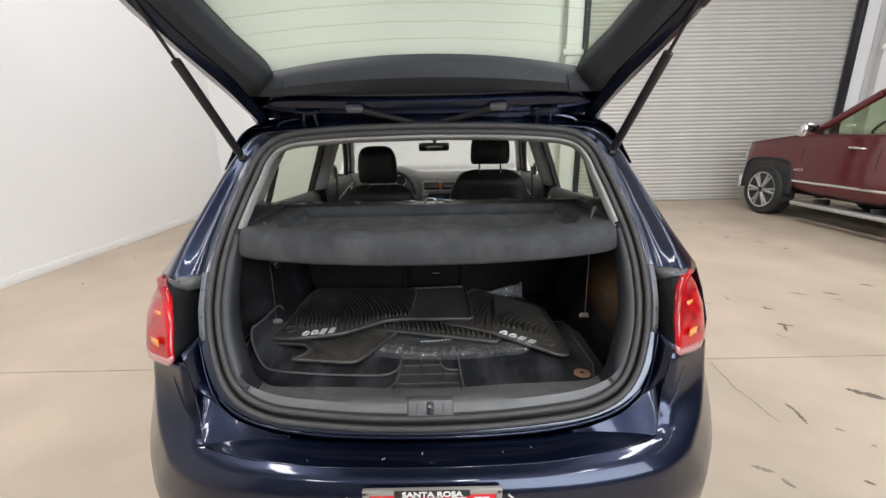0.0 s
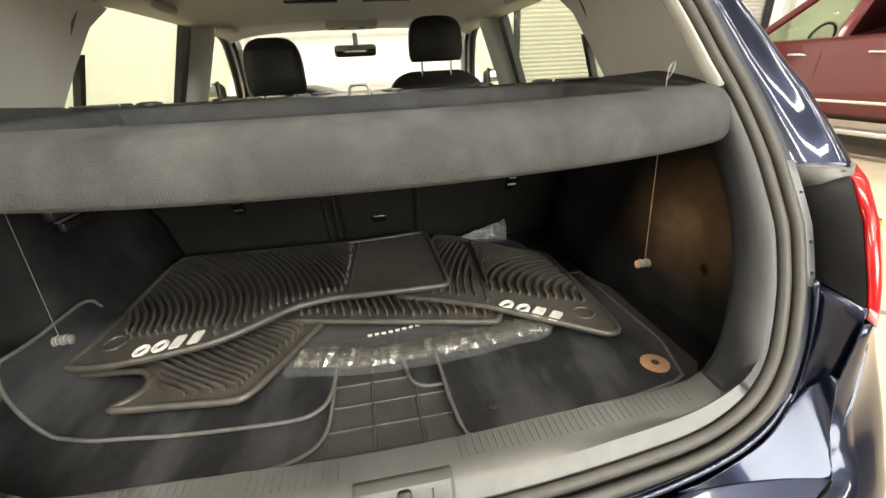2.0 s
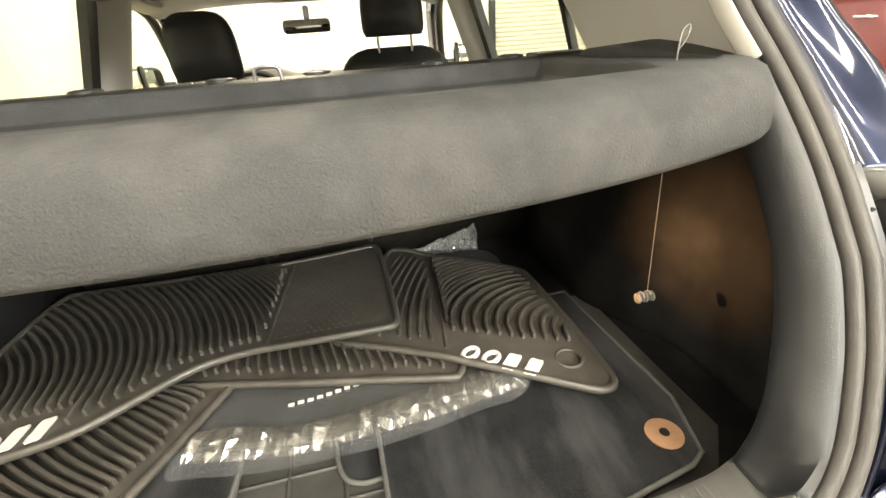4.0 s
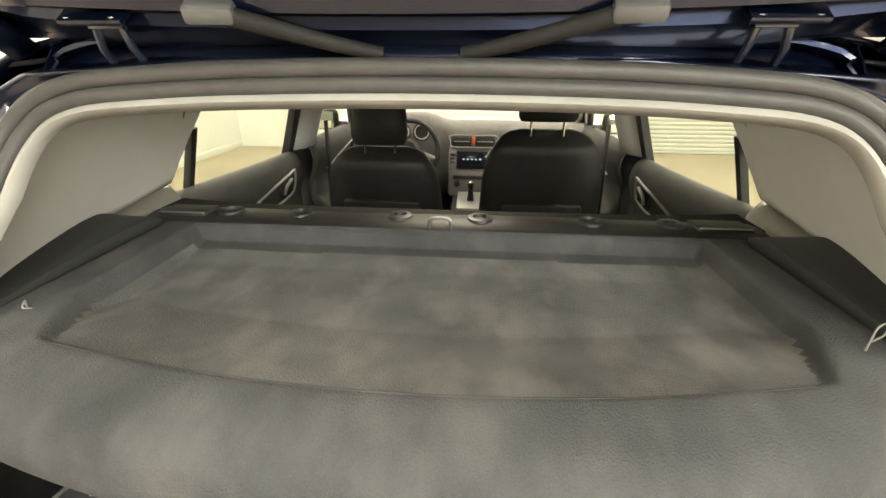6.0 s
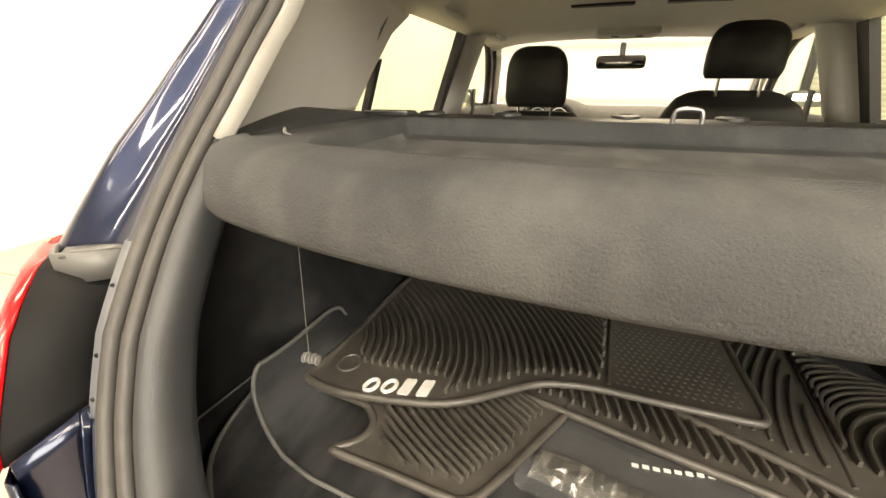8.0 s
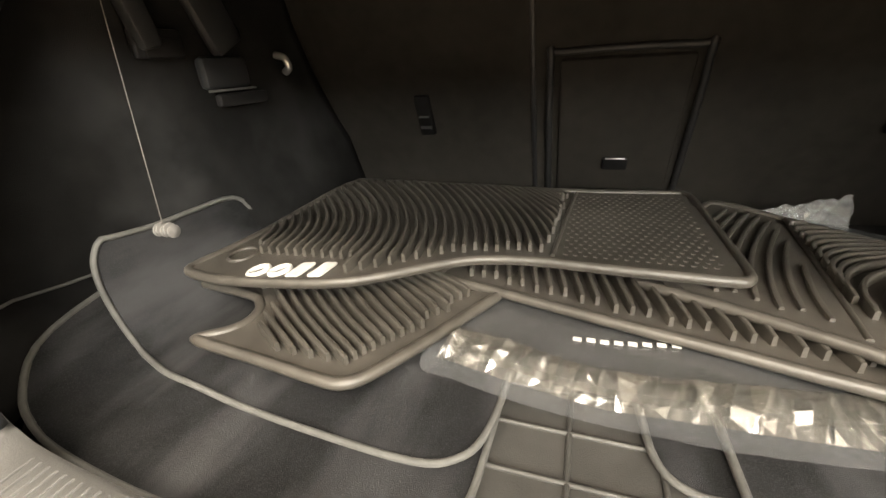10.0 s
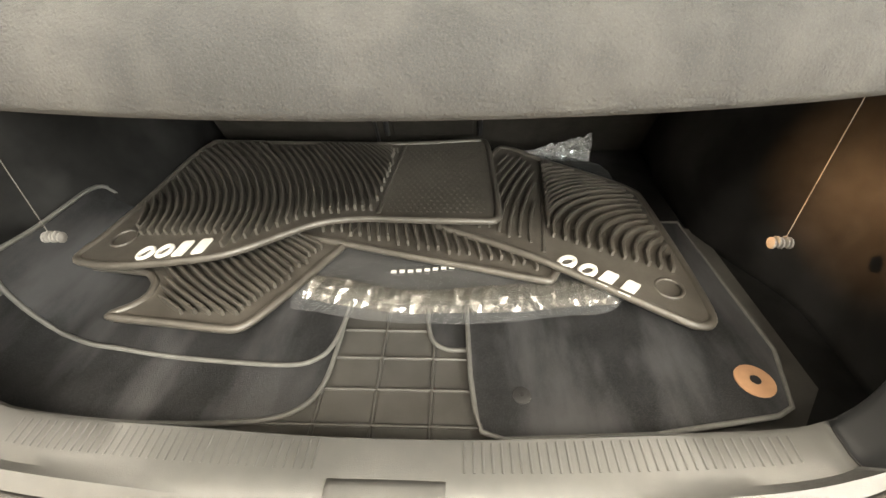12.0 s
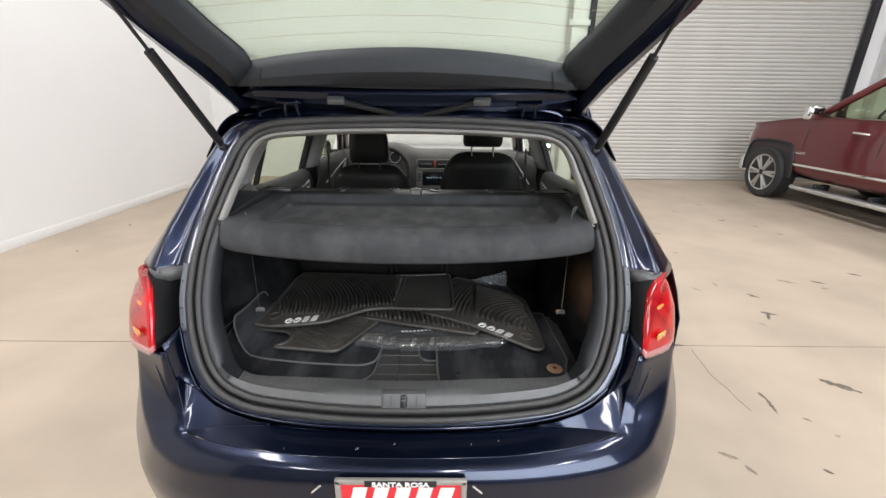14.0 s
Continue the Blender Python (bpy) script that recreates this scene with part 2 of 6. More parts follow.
def box(cx, cy, cz, sx, sy, sz, bevel=0.0, segs=2, rot=None, bm=None):
    """Box by centre and size; added to bm if given."""
    out = bm or bmesh.new()
    tmp = bmesh.new()
    bmesh.ops.create_cube(tmp, size=1.0)
    for v in tmp.verts:
        v.co = Vector((v.co.x * sx, v.co.y * sy, v.co.z * sz))
    if bevel:
        bmesh.ops.bevel(tmp, geom=tmp.edges[:], offset=bevel, segments=segs, affect="EDGES", profile=0.5)
    mm = Matrix.Translation((cx, cy, cz)) @ (rot or Matrix())
    for v in tmp.verts:
        v.co = mm @ v.co
    merge(out, tmp)
    return out


def merge(dst, src):
    vs = {}
    for v in src.verts:
        vs[v] = dst.verts.new(v.co)
    for f in src.faces:
        try:
            dst.faces.new([vs[v] for v in f.verts])
        except ValueError:
            pass
    src.free()


def surface(rows, bm=None, closed=False, mirror=False):
    """Quad sheet through rows of points."""
    out = bm or bmesh.new()
    for sgn in ((1, -1) if mirror else (1,)):
        vv = [[out.verts.new((p[0] * sgn, p[1], p[2])) for p in r] for r in rows]
        n = len(rows[0])
        for i in range(len(rows) - 1):
            for j in range(n if closed else n - 1):
                k = (j + 1) % n
                out.faces.new((vv[i][j], vv[i][k], vv[i + 1][k], vv[i + 1][j]))
    return out


def smooth_curve(pts, per=6, closed=False):
    """Catmull-Rom through pts."""
    P = [Vector(p) for p in pts]
    n = len(P)
    out = []
    for i in range(n if closed else n - 1):
        if closed:
            a, b, c, d = P[i - 1], P[i], P[(i + 1) % n], P[(i + 2) % n]
        else:
            b, c = P[i], P[i + 1]
            a = P[i - 1] if i else b * 2 - c
            d = P[i + 2] if i + 2 < n else c * 2 - b
        for k in range(per):
            t = k / per
            out.append(0.5 * ((2 * b) + (c - a) * t + (2 * a - 5 * b + 4 * c - d) * t * t + (3 * b - a - 3 * c + d) * t * t * t))
    if not closed:
        out.append(P[-1])
    return out


def tube(pts, r, segs=8, closed=False, bm=None, cap=True):
    """Round bar along pts; r is a number or one for each point."""
    out = bm or bmesh.new()
    P = [Vector(p) for p in pts]
    n = len(P)
    rings = []
    ref = None
    for i in range(n):
        a = P[(i - 1) % n] if (closed or i) else P[0]
        b = P[(i + 1) % n] if (closed or i < n - 1) else P[-1]
        t = (b - a).normalized()
        if ref is None:
            ref = t.orthogonal().normalized()
        ref = (ref - t * ref.dot(t)).normalized()
        side = t.cross(ref)
        rr = r[i] if isinstance(r, (list, tuple)) else r
        rings.append([out.verts.new(P[i] + (ref * math.cos(2 * math.pi * k / segs) + side * math.sin(2 * math.pi * k / segs)) * rr) for k in range(segs)])
    for i in range(n if closed else n - 1):
        A, B = rings[i], rings[(i + 1) % n]
        off = 0
        if closed and i == n - 1:
            off = min(range(segs), key=lambda o: (A[0].co - B[o].co).length)
        for k in range(segs):
            out.faces.new((A[k], A[(k + 1) % segs], B[(k + 1 + off) % segs], B[(k + off) % segs]))
    if cap and not closed:
        out.faces.new(rings[0])
        out.faces.new(rings[-1])
    return out


def slab(outline, z0, z1, bm=None, lift=None, bevel=0.0):
    """Flat plate from an outline in plan; lift(x, y) raises it."""
    out = bm or bmesh.new()
    tmp = bmesh.new()
    f = tmp.faces.new([tmp.verts.new((p[0], p[1], z1)) for p in outline])
    ex = bmesh.ops.extrude_face_region(tmp, geom=[f])
    for v in [g for g in ex["geom"] if isinstance(g, bmesh.types.BMVert)]:
        v.co.z = z0
    if bevel:
        bmesh.ops.bevel(tmp, geom=[e for e in tmp.edges if abs(e.verts[0].co.z - e.verts[1].co.z) < 1e-6], offset=bevel, segments=2, affect="EDGES")
    if lift:
        bmesh.ops.triangulate(tmp, faces=tmp.faces[:])
        for v in tmp.verts:
            v.co.z += lift(v.co.x, v.co.y)
    merge(out, tmp)
    return out


def turned(profile, segs=24, axis="z", centre=(0, 0, 0), bm=None):
    """Body of rotation; profile of (radius, height)."""
    out = bm or bmesh.new()
    rings = []
    for r, h in profile:
        ring = []
        for k in range(segs):
            a = 2 * math.pi * k / segs
            c, s = r * math.cos(a), r * math.sin(a)
            p = {"z": (c, s, h), "y": (c, h, s), "x": (h, c, s)}[axis]
            ring.append(out.verts.new(Vector(p) + Vector(centre)))
        rings.append(ring)
    for a, b in zip(rings, rings[1:]):
        for k in range(segs):
            out.faces.new((a[k], a[(k + 1) % segs], b[(k + 1) % segs], b[k]))
    out.faces.new(rings[0])
    out.faces.new(rings[-1])
    return out


def lerp(a, b, t):
    return a + (b - a) * t


def table(x, pts):
    """Piecewise linear value."""
    if x <= pts[0][0]:
        return pts[0][1]
    for (a, va), (b, vb) in zip(pts, pts[1:]):
        if x <= b:
            return va + (vb - va) * (x - a) / (b - a)
    return pts[-1][1]


# ---------------- the hall ----------------
WALL_LEFT, WALL_FRONT, WALL_RIGHT, WALL_REAR, CEIL = -4.2, 7.3, 13.0, -5.2, 5.5
floor = part("floor", box((WALL_LEFT + WALL_RIGHT) / 2, (WALL_FRONT + WALL_REAR) / 2, -0.06, WALL_RIGHT - WALL_LEFT + 0.4, WALL_FRONT - WALL_REAR + 0.4, 0.1), M_JOINT, smooth=False)
tagged(floor, "worn beige concrete floor slab with oil stains", "floor", kind="structure")
JY = 1.42
for x0, x1 in ((WALL_LEFT, 8.2), (8.206, WALL_RIGHT)):
    for y0, y1 in ((WALL_REAR, JY - 0.004), (JY + 0.004, WALL_FRONT)):
        part("slab", box((x0 + x1) / 2, (y0 + y1) / 2, -0.004, x1 - x0, y1 - y0, 0.008), M_CONCRETE, floor, smooth=False)
w = part("wall_west", box(WALL_LEFT - 0.1, (WALL_FRONT + WALL_REAR) / 2, CEIL / 2, 0.2, WALL_FRONT - WALL_REAR, CEIL), M_WALL, smooth=False)
tagged(w, "plain white painted hall wall with scuffs", "wall", kind="structure")
SH0, SH1, SH_TOP = 2.70, 7.58, 4.3
bmw = box((WALL_LEFT + SH0) / 2 - 0.1, WALL_FRONT + 0.1, CEIL / 2, SH0 - WALL_LEFT + 0.2, 0.2, CEIL)
box((SH1 + WALL_RIGHT) / 2, WALL_FRONT + 0.1, CEIL / 2, WALL_RIGHT - SH1, 0.2, CEIL, bm=bmw)
box((SH0 + SH1) / 2, WALL_FRONT + 0.1, (CEIL + SH_TOP) / 2, SH1 - SH0, 0.2, CEIL - SH_TOP, bm=bmw)
w = part("wall_north", bmw, M_WALL, smooth=False)
tagged(w, "white painted hall wall round a shutter opening", "wall", kind="structure")
w = part("wall_east", box(WALL_RIGHT + 0.1, (WALL_FRONT + WALL_REAR) / 2, CEIL / 2, 0.2, WALL_FRONT - WALL_REAR, CEIL), M_DARK_WALL, smooth=False)
tagged(w, "plain dark grey hall wall, tone assumed", "wall", kind="structure")
# Window opening assumed out of view, added for the daylight lamp.
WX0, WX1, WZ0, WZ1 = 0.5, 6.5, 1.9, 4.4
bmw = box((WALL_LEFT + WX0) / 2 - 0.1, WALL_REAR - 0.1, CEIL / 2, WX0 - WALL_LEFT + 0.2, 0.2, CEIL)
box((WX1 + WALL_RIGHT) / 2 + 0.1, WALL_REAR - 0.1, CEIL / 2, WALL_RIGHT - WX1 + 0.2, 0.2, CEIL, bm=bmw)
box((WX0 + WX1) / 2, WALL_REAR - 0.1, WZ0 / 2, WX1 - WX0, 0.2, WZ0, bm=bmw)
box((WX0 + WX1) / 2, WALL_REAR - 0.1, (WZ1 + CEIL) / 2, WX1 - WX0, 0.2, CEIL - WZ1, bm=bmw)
w = part("wall_south", bmw, M_DARK_WALL, smooth=False)
tagged(w, "plain dark grey wall with an assumed window opening", "wall", kind="structure")
win = tagged(thing("assumed_window_1", "assumed daylight window, added out of view in the hall wall", "window", kind="structure"), kind="structure")
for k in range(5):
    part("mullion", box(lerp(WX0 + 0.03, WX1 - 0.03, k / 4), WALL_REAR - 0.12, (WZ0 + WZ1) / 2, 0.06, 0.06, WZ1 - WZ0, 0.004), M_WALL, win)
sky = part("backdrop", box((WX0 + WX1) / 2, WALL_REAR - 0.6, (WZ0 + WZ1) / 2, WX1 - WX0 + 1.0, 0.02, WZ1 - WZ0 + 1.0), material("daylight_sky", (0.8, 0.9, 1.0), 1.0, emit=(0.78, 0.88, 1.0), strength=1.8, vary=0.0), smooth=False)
tagged(sky, "pale daylight sky outside the assumed window", "sky", kind="structure")
w = part("ceiling", box((WALL_LEFT + WALL_RIGHT) / 2, (WALL_FRONT + WALL_REAR) / 2, CEIL + 0.1, WALL_RIGHT - WALL_LEFT + 0.4, WALL_FRONT - WALL_REAR + 0.4, 0.2), M_CEIL, smooth=False)
tagged(w, "pale hall ceiling", "ceiling", kind="structure")
part("baseboard", box(WALL_LEFT + 0.006, (WALL_FRONT + WALL_REAR) / 2, 0.05, 0.012, WALL_FRONT - WALL_REAR - 0.02, 0.1, 0.003), M_WALL, tagged(thing("baseboard", "painted white wall base strip", "baseboard", kind="structure")))
for lx, ly in LAMP_ROWS:
    lamp = thing("ceiling_light", "long white ceiling light fitting", "ceiling light", "hall lights", m=pose(lx, ly, LAMP_Z))
    part("housing", box(0, 0, 0.08, 0.36, 2.5, 0.14, 0.01), M_WALL, lamp)
    part("diffuser", box(0, 0, -0.005, 0.3, 2.4, 0.02, 0.004), M_LED, lamp)


def roller_shutter():
    sh = thing("roller_shutter", "closed pale grey corrugated roller shutter door", "shutter", kind="")
    pitch = 0.070
    n = int(SH_TOP / pitch)
    prof = [(0.0, 0.0), (0.15, 0.007), (0.5, 0.013), (0.85, 0.007)]
    me = None
    for i in range(n):
        rows = [[(x, WALL_FRONT + 0.06 - d, (k) * pitch) for x in (SH0 + 0.03, SH1 - 0.03)] for k, d in prof + [(0.985, 0.0)]]
        if me is None:
            o = part("slat", surface(rows), M_SHUTTER, sh, solid=0, angle=1.2)
            me = o.data
        else:
            o = new("slat", me)
            o.parent = sh
        o.location.z = 0.03 + i * pitch
    part("bottom_rail", box((SH0 + SH1) / 2, WALL_FRONT + 0.05, 0.017, SH1 - SH0 - 0.06, 0.06, 0.03, 0.004), M_SHUTTER, sh)
    for x in (SH0, SH1):
        part("guide_rail", box(x, WALL_FRONT - 0.03, SH_TOP / 2, 0.09, 0.1, SH_TOP, 0.006), M_DARK_STEEL, sh, "dark steel guide rail")
    part("backing", box((SH0 + SH1) / 2, WALL_FRONT + 0.12, SH_TOP / 2, SH1 - SH0, 0.02, SH_TOP), M_DARK_STEEL, sh)


roller_shutter()
for cx in (2.42, 8.05):
    col = thing("steel_column", "white painted steel column against the wall", "column", "wall columns")
    bmc = box(cx, WALL_FRONT - 0.13, CEIL / 2, 0.012, 0.24, CEIL)
    for dy in (-0.24, -0.02):
        box(cx, WALL_FRONT + dy, CEIL / 2, 0.24, 0.014, CEIL, bm=bmc)
    part("shaft", bmc, M_WALL, col, smooth=False)
    part("cross_brace", box(cx, WALL_FRONT - 0.26, 2.7, 0.36, 0.03, 0.09, 0.006), M_WALL, col)
random.seed(4)
MARKS = [((2.57, 2.17), (2.63, 2.11), 0.020, 1), ((2.46, 1.87), (2.55, 1.83), 0.018, 1), ((2.50, 1.85), (2.44, 1.76), 0.012, 1), ((2.22, 1.09), (2.36, 0.98), 0.028, 1), ((1.80, 0.98), (1.80, 0.92), 0.010, 1), ((1.80, 0.93), (1.78, 0.82), 0.011, 1), ((1.33, 0.58), (1.40, 0.54), 0.014, 0), ((1.40, 0.51), (1.42, 0.46), 0.014, 0), ((2.43, 2.39), (2.42, 2.32), 0.012, 0), ((1.72, 0.49), (1.75, 0.47), 0.010, 1), ((1.88, 0.79), (1.91, 0.77), 0.007, 1), ((1.94, 0.68), (1.96, 0.67), 0.008, 0), ((3.03, 2.46), (3.15, 2.38), 0.014, 0), ((3.93, 5.24), (4.0, 5.2), 0.02, 1), ((3.74, 4.38), (3.80, 4.33), 0.02, 1), ((4.0, 4.12), (4.05, 4.08), 0.016, 1), ((3.31, 2.44), (3.40, 2.38), 0.016, 1), ((-3.53, 3.05), (-3.50, 3.0), 0.015, 0), ((-3.66, 3.96), (-3.62, 3.9), 0.015, 0), ((4.05, 3.81), (4.12, 3.77), 0.016, 1), ((3.80, 2.62), (3.88, 2.56), 0.016, 1)]
for k in range(24):
    sx, sy, a0, L = random.uniform(1.5, 5.0), random.uniform(-0.6, 6.4), random.uniform(-1.2, 0.1), random.uniform(0.03, 0.10)
    MARKS.append(((sx, sy), (sx + L * math.cos(a0), sy + L * math.sin(a0)), random.uniform(0.006, 0.014), k % 4 == 0))
for i, (p, q, W, strong) in enumerate(MARKS):
    dx, dy = q[0] - p[0], q[1] - p[1]
    L = math.hypot(dx, dy)
    ux, uy = dx / L, dy / L
    edge_a, edge_b = [], []
    for k in range(15):
        u = k / 14
        w = 1.7 * W * (0.25 + math.sin(math.pi * min(0.97, u + 0.03))) * random.uniform(0.4, 1.1)
        off = W * 0.5 * noise.noise((u * 3, i * 7.3, 0))
        cx, cy = p[0] + dx * u - uy * off, p[1] + dy * u + ux * off
        edge_a.append((cx - uy * w * 0.5, cy + ux * w * 0.5))
        edge_b.append((cx + uy * w * 0.5, cy - ux * w * 0.5))
    pts = edge_b + edge_a[::-1]
    tagged(part("oil_stain", slab(pts, 0.0002, 0.0008), M_STAIN_DARK if strong else M_STAIN_FAINT, smooth=False), "dark oily scuff mark on the concrete floor" if strong else "faint brownish scuff on the concrete floor", "stain", "floor marks")
crack = [(1.67, 1.38), (1.655, 1.29), (1.65, 1.22), (1.636, 1.14), (1.64, 1.07), (1.652, 0.99), (1.65, 0.93), (1.66, 0.84)]
tagged(part("floor_crack", tube([(p.x, p.y, 0.0) for p in smooth_curve([(x, y, 0) for x, y in crack], 3)], 0.0014, 5), M_JOINT), "hairline crack in the concrete floor", "crack")


# ---------------- the car: body ----------------
APERTURE = [(0.60, 0.055), (0.64, 0.063), (0.70, 0.082), (0.78, 0.113), (0.86, 0.15), (0.93, 0.185), (1.0, 0.236), (1.08, 0.297), (1.15, 0.352), (1.25, 0.42), (1.33, 0.465), (1.40, 0.497), (1.45, 0.52)]


def aper(x, z):
    """Depth of the hatch opening's surface."""
    return table(z, APERTURE) + 0.06 * x * x


HALF = [(0.0, 1.403), (0.2, 1.400), (0.34, 1.393), (0.43, 1.383), (0.49, 1.358), (0.53, 1.315), (0.559, 1.255), (0.584, 1.18), (0.602, 1.11), (0.611, 1.03), (0.607, 0.95), (0.595, 0.87), (0.578, 0.81), (0.554, 0.755), (0.524, 0.715), (0.48, 0.684), (0.41, 0.660), (0.31, 0.648), (0.16, 0.638)]
RING = [(x, z) for x, z in HALF] + [(0.0, 0.635)] + [(-x, z) for x, z in reversed(HALF[1:])]
RING = [(p.x, p.y) for p in smooth_curve([(x, z, 0) for x, z in RING], 4, True)]
NR = len(RING)


def ring(d, dy=0.0):
    """The opening's outline moved outward by d and back or forth by dy."""
    out = []
    for i in range(NR):
        (ax, az), (bx, bz) = RING[i - 1], RING[(i + 1) % NR]
        tx, tz = bx - ax, bz - az
        l = math.hypot(tx, tz)
        dd = d(i) if callable(d) else d * (1.0 if d > 0 else table(RING[i][1], [(1.27, 1.0), (1.37, 0.76)]))
        x, z = RING[i][0] - tz / l * dd, RING[i][1] + tx / l * dd
        out.append((x, aper(x, z) + dy, z))
    return out


def ring_slice(r, keep):
    """The run of ring points for which keep(x, z) holds, in order."""
    flags = [keep(p[0], p[2]) for p in r]
    start = next(i for i in range(NR) if flags[i] and not flags[i - 1])
    out = []
    i = start
    while flags[i % NR] and len(out) < NR:
        out.append(r[i % NR])
        i += 1
    return out


M_DOOR_CARD = material("door_lining", (0.062, 0.061, 0.058), 0.6, 0, 0.12, 50, 0.3, 900, spec=0.35)
M_SLEEVE = material("sleeve_rubber", (0.014, 0.0135, 0.013), 0.65, 0, 0.15, 60, 0.2, 500, spec=0.2)
car = thing("hatchback_car", "dark navy blue hatchback with its tailgate open", "car")

# flange round the opening, with the rubber seal on it
seal = part("door_seal", tube(ring(-0.0085, -0.006), [table(z, [(1.15, 0.0090), (1.38, 0.0110)]) for x, z in RING], 10, True), M_RUBBER_SEAL, car, "double grey rubber hatch seal")
part("inner_lip", tube(ring(-0.0325, -0.004), [table(z, [(1.15, 0.0084), (1.38, 0.0098)]) for x, z in RING], 10, True), M_RUBBER_SEAL, seal)
part("seal_channel", surface([ring(0.004, 0.005), ring(-0.050, 0.005)], closed=True), M_BLACK, seal, solid=0.004)
low_idx = [i for i in range(NR) if RING[i][1] < 1.34]
first = next(k for k in range(len(low_idx)) if low_idx[k] != low_idx[k - 1] + 1)
low_idx = low_idx[first:] + low_idx[:first]
part("opening_flange", surface([[r[i] for i in low_idx] for r in (ring(-0.002, 0.006), ring(0.008, 0.001), ring(0.020, 0.000), ring(0.026, 0.012))]), M_FLANGE, car, "painted metal flange of the hatch opening", solid=0.003)
for sgn in (1, -1):
    # flange strip with its plug holes; the grey paints in a white reflection
    idx = [i for i, (x, z) in enumerate(RING) if x * sgn > 0.4 and 0.845 < z < 1.015]
    strip = part("flange_strip", surface([[ring(d, dy)[i] for i in idx] for d, dy in ((0.006, -0.002), (0.010, -0.004), (0.021, -0.004), (0.025, 0.006))]), M_FLANGE_GREY, car, "flange beside the lamp, greyed by a painted reflection", solid=0.002)
    for z in (0.87, 0.915, 0.975):
        k = min(idx, key=lambda i: abs(RING[i][1] - z))
        p = ring(0.0155, -0.005)[k]
        part("plug_hole", turned([(0.0028, -0.001), (0.0028, 0.002), (0.001, 0.002)], 10, "y", p), M_BLACK, strip)


# gutter between the seal and the roof edge
topkeep = lambda x, z: z > 1.37
rows = [ring_slice(ring(d, dy), topkeep) for d, dy in ((0.003, 0.006), (0.026, 0.030), (0.033, 0.032), (0.036, 0.012), (0.040, 0.011), (0.043, 0.028), (0.048, 0.029), (0.051, 0.014), (0.055, 0.016), (0.062, 0.05))]
rows = [[Vector(r[round(j * (len(r) - 1) / 40)]) for j in range(41)] for r in rows]
rows = [[p.lerp(q, min(1.0, 0.12 + 0.2 * min(j, 40 - j))) for j, (q, p) in enumerate(zip(r, rows[0]))] for r in rows]
part("roof_gutter", surface(rows), M_PAINT, car, "painted gutter above the opening", solid=0.002)


# quarter panels: from the flange over the pillar to the side
def side_w(z):
    return table(z, [(0.2, 0.84), (0.4, 0.875), (0.6, 0.89), (0.8, 0.885), (0.95, 0.84), (1.0, 0.805), (1.1, 0.750), (1.2, 0.697), (1.3, 0.645), (1.4, 0.58), (1.44, 0.53)])


def ap_x(z):
    return table(z, sorted([(z, x) for x, z in HALF]))


for sgn in (1, -1):
    rows = []
    for i in range(22):
        z = 0.985 + i * (1.405 - 0.985) / 21
        x0 = ap_x(z) + 0.018
        y0 = aper(x0, z) + 0.006
        W = side_w(z)
        bulge = table(z, [(0.98, 0.02), (1.1, 0.03), (1.25, 0.018), (1.40, 0.0)])
        prof = [(x0, y0), (x0 + 0.16 * (W - x0), y0 + 0.004 - bulge * 0.1), (x0 + 0.36 * (W - x0), y0 - bulge * 0.75), (x0 + 0.46 * (W - x0), y0 - bulge), (x0 + 0.60 * (W - x0), y0 - bulge + 0.018), (x0 + 0.84 * (W - x0), y0 + 0.06), (x0 + 0.97 * (W - x0), y0 + 0.12), (W, y0 + 0.24), (W + 0.008, y0 + 0.45)]
        rows.append([Vector((x * sgn, y, z)) for x, y in (lambda c: [(p.x, p.y) for p in c])(smooth_curve([(a, b, 0) for a, b in prof], 3))])
    part("pillar_panel", surface(rows), M_PAINT, car, "glossy navy rear pillar panel", solid=0.004, angle=1.0)

for sgn in (1, -1):
    # rounded shoulder from the pillar over to the roof
    rows = []
    for y in (0.535, 0.56, 0.62, 0.72, 0.86, 1.0):
        lift = table(y, [(0.535, 0.020), (0.62, 0.024), (0.86, 0.024)])
        rows.append([Vector((sgn * p.x, y, p.z + lift)) for p in smooth_curve([(0.44, 0, 1.412), (0.50, 0, 1.402), (0.56, 0, 1.382), (0.603, 0, 1.35), (0.640, 0, 1.29), (0.665, 0, 1.25)], 3)])
    part("roof_shoulder", surface(rows), M_PAINT, car, "glossy navy roof shoulder", solid=0.004, angle=1.2)

# rear bumper and lower body
LIPC = [(0.0, 0.046, 0.610), (0.25, 0.052, 0.616), (0.41, 0.064, 0.636), (0.50, 0.080, 0.664), (0.556, 0.102, 0.700), (0.592, 0.108, 0.722)]
RIDGE0 = [(0.0, -0.036, 0.609), (0.25, -0.030, 0.611), (0.42, -0.010, 0.616), (0.50, 0.008, 0.621), (0.546, 0.021, 0.625), (0.566, 0.032, 0.629), (0.580, 0.054, 0.655), (0.600, 0.086, 0.71), (0.618, 0.096, 0.828)]
RIDGE1 = [(0.0, -0.064, 0.597), (0.25, -0.058, 0.598), (0.42, -0.040, 0.601), (0.52, -0.018, 0.607), (0.585, 0.012, 0.617), (0.612, 0.038, 0.635), (0.624, 0.062, 0.660), (0.630, 0.084, 0.71), (0.634, 0.098, 0.826)]
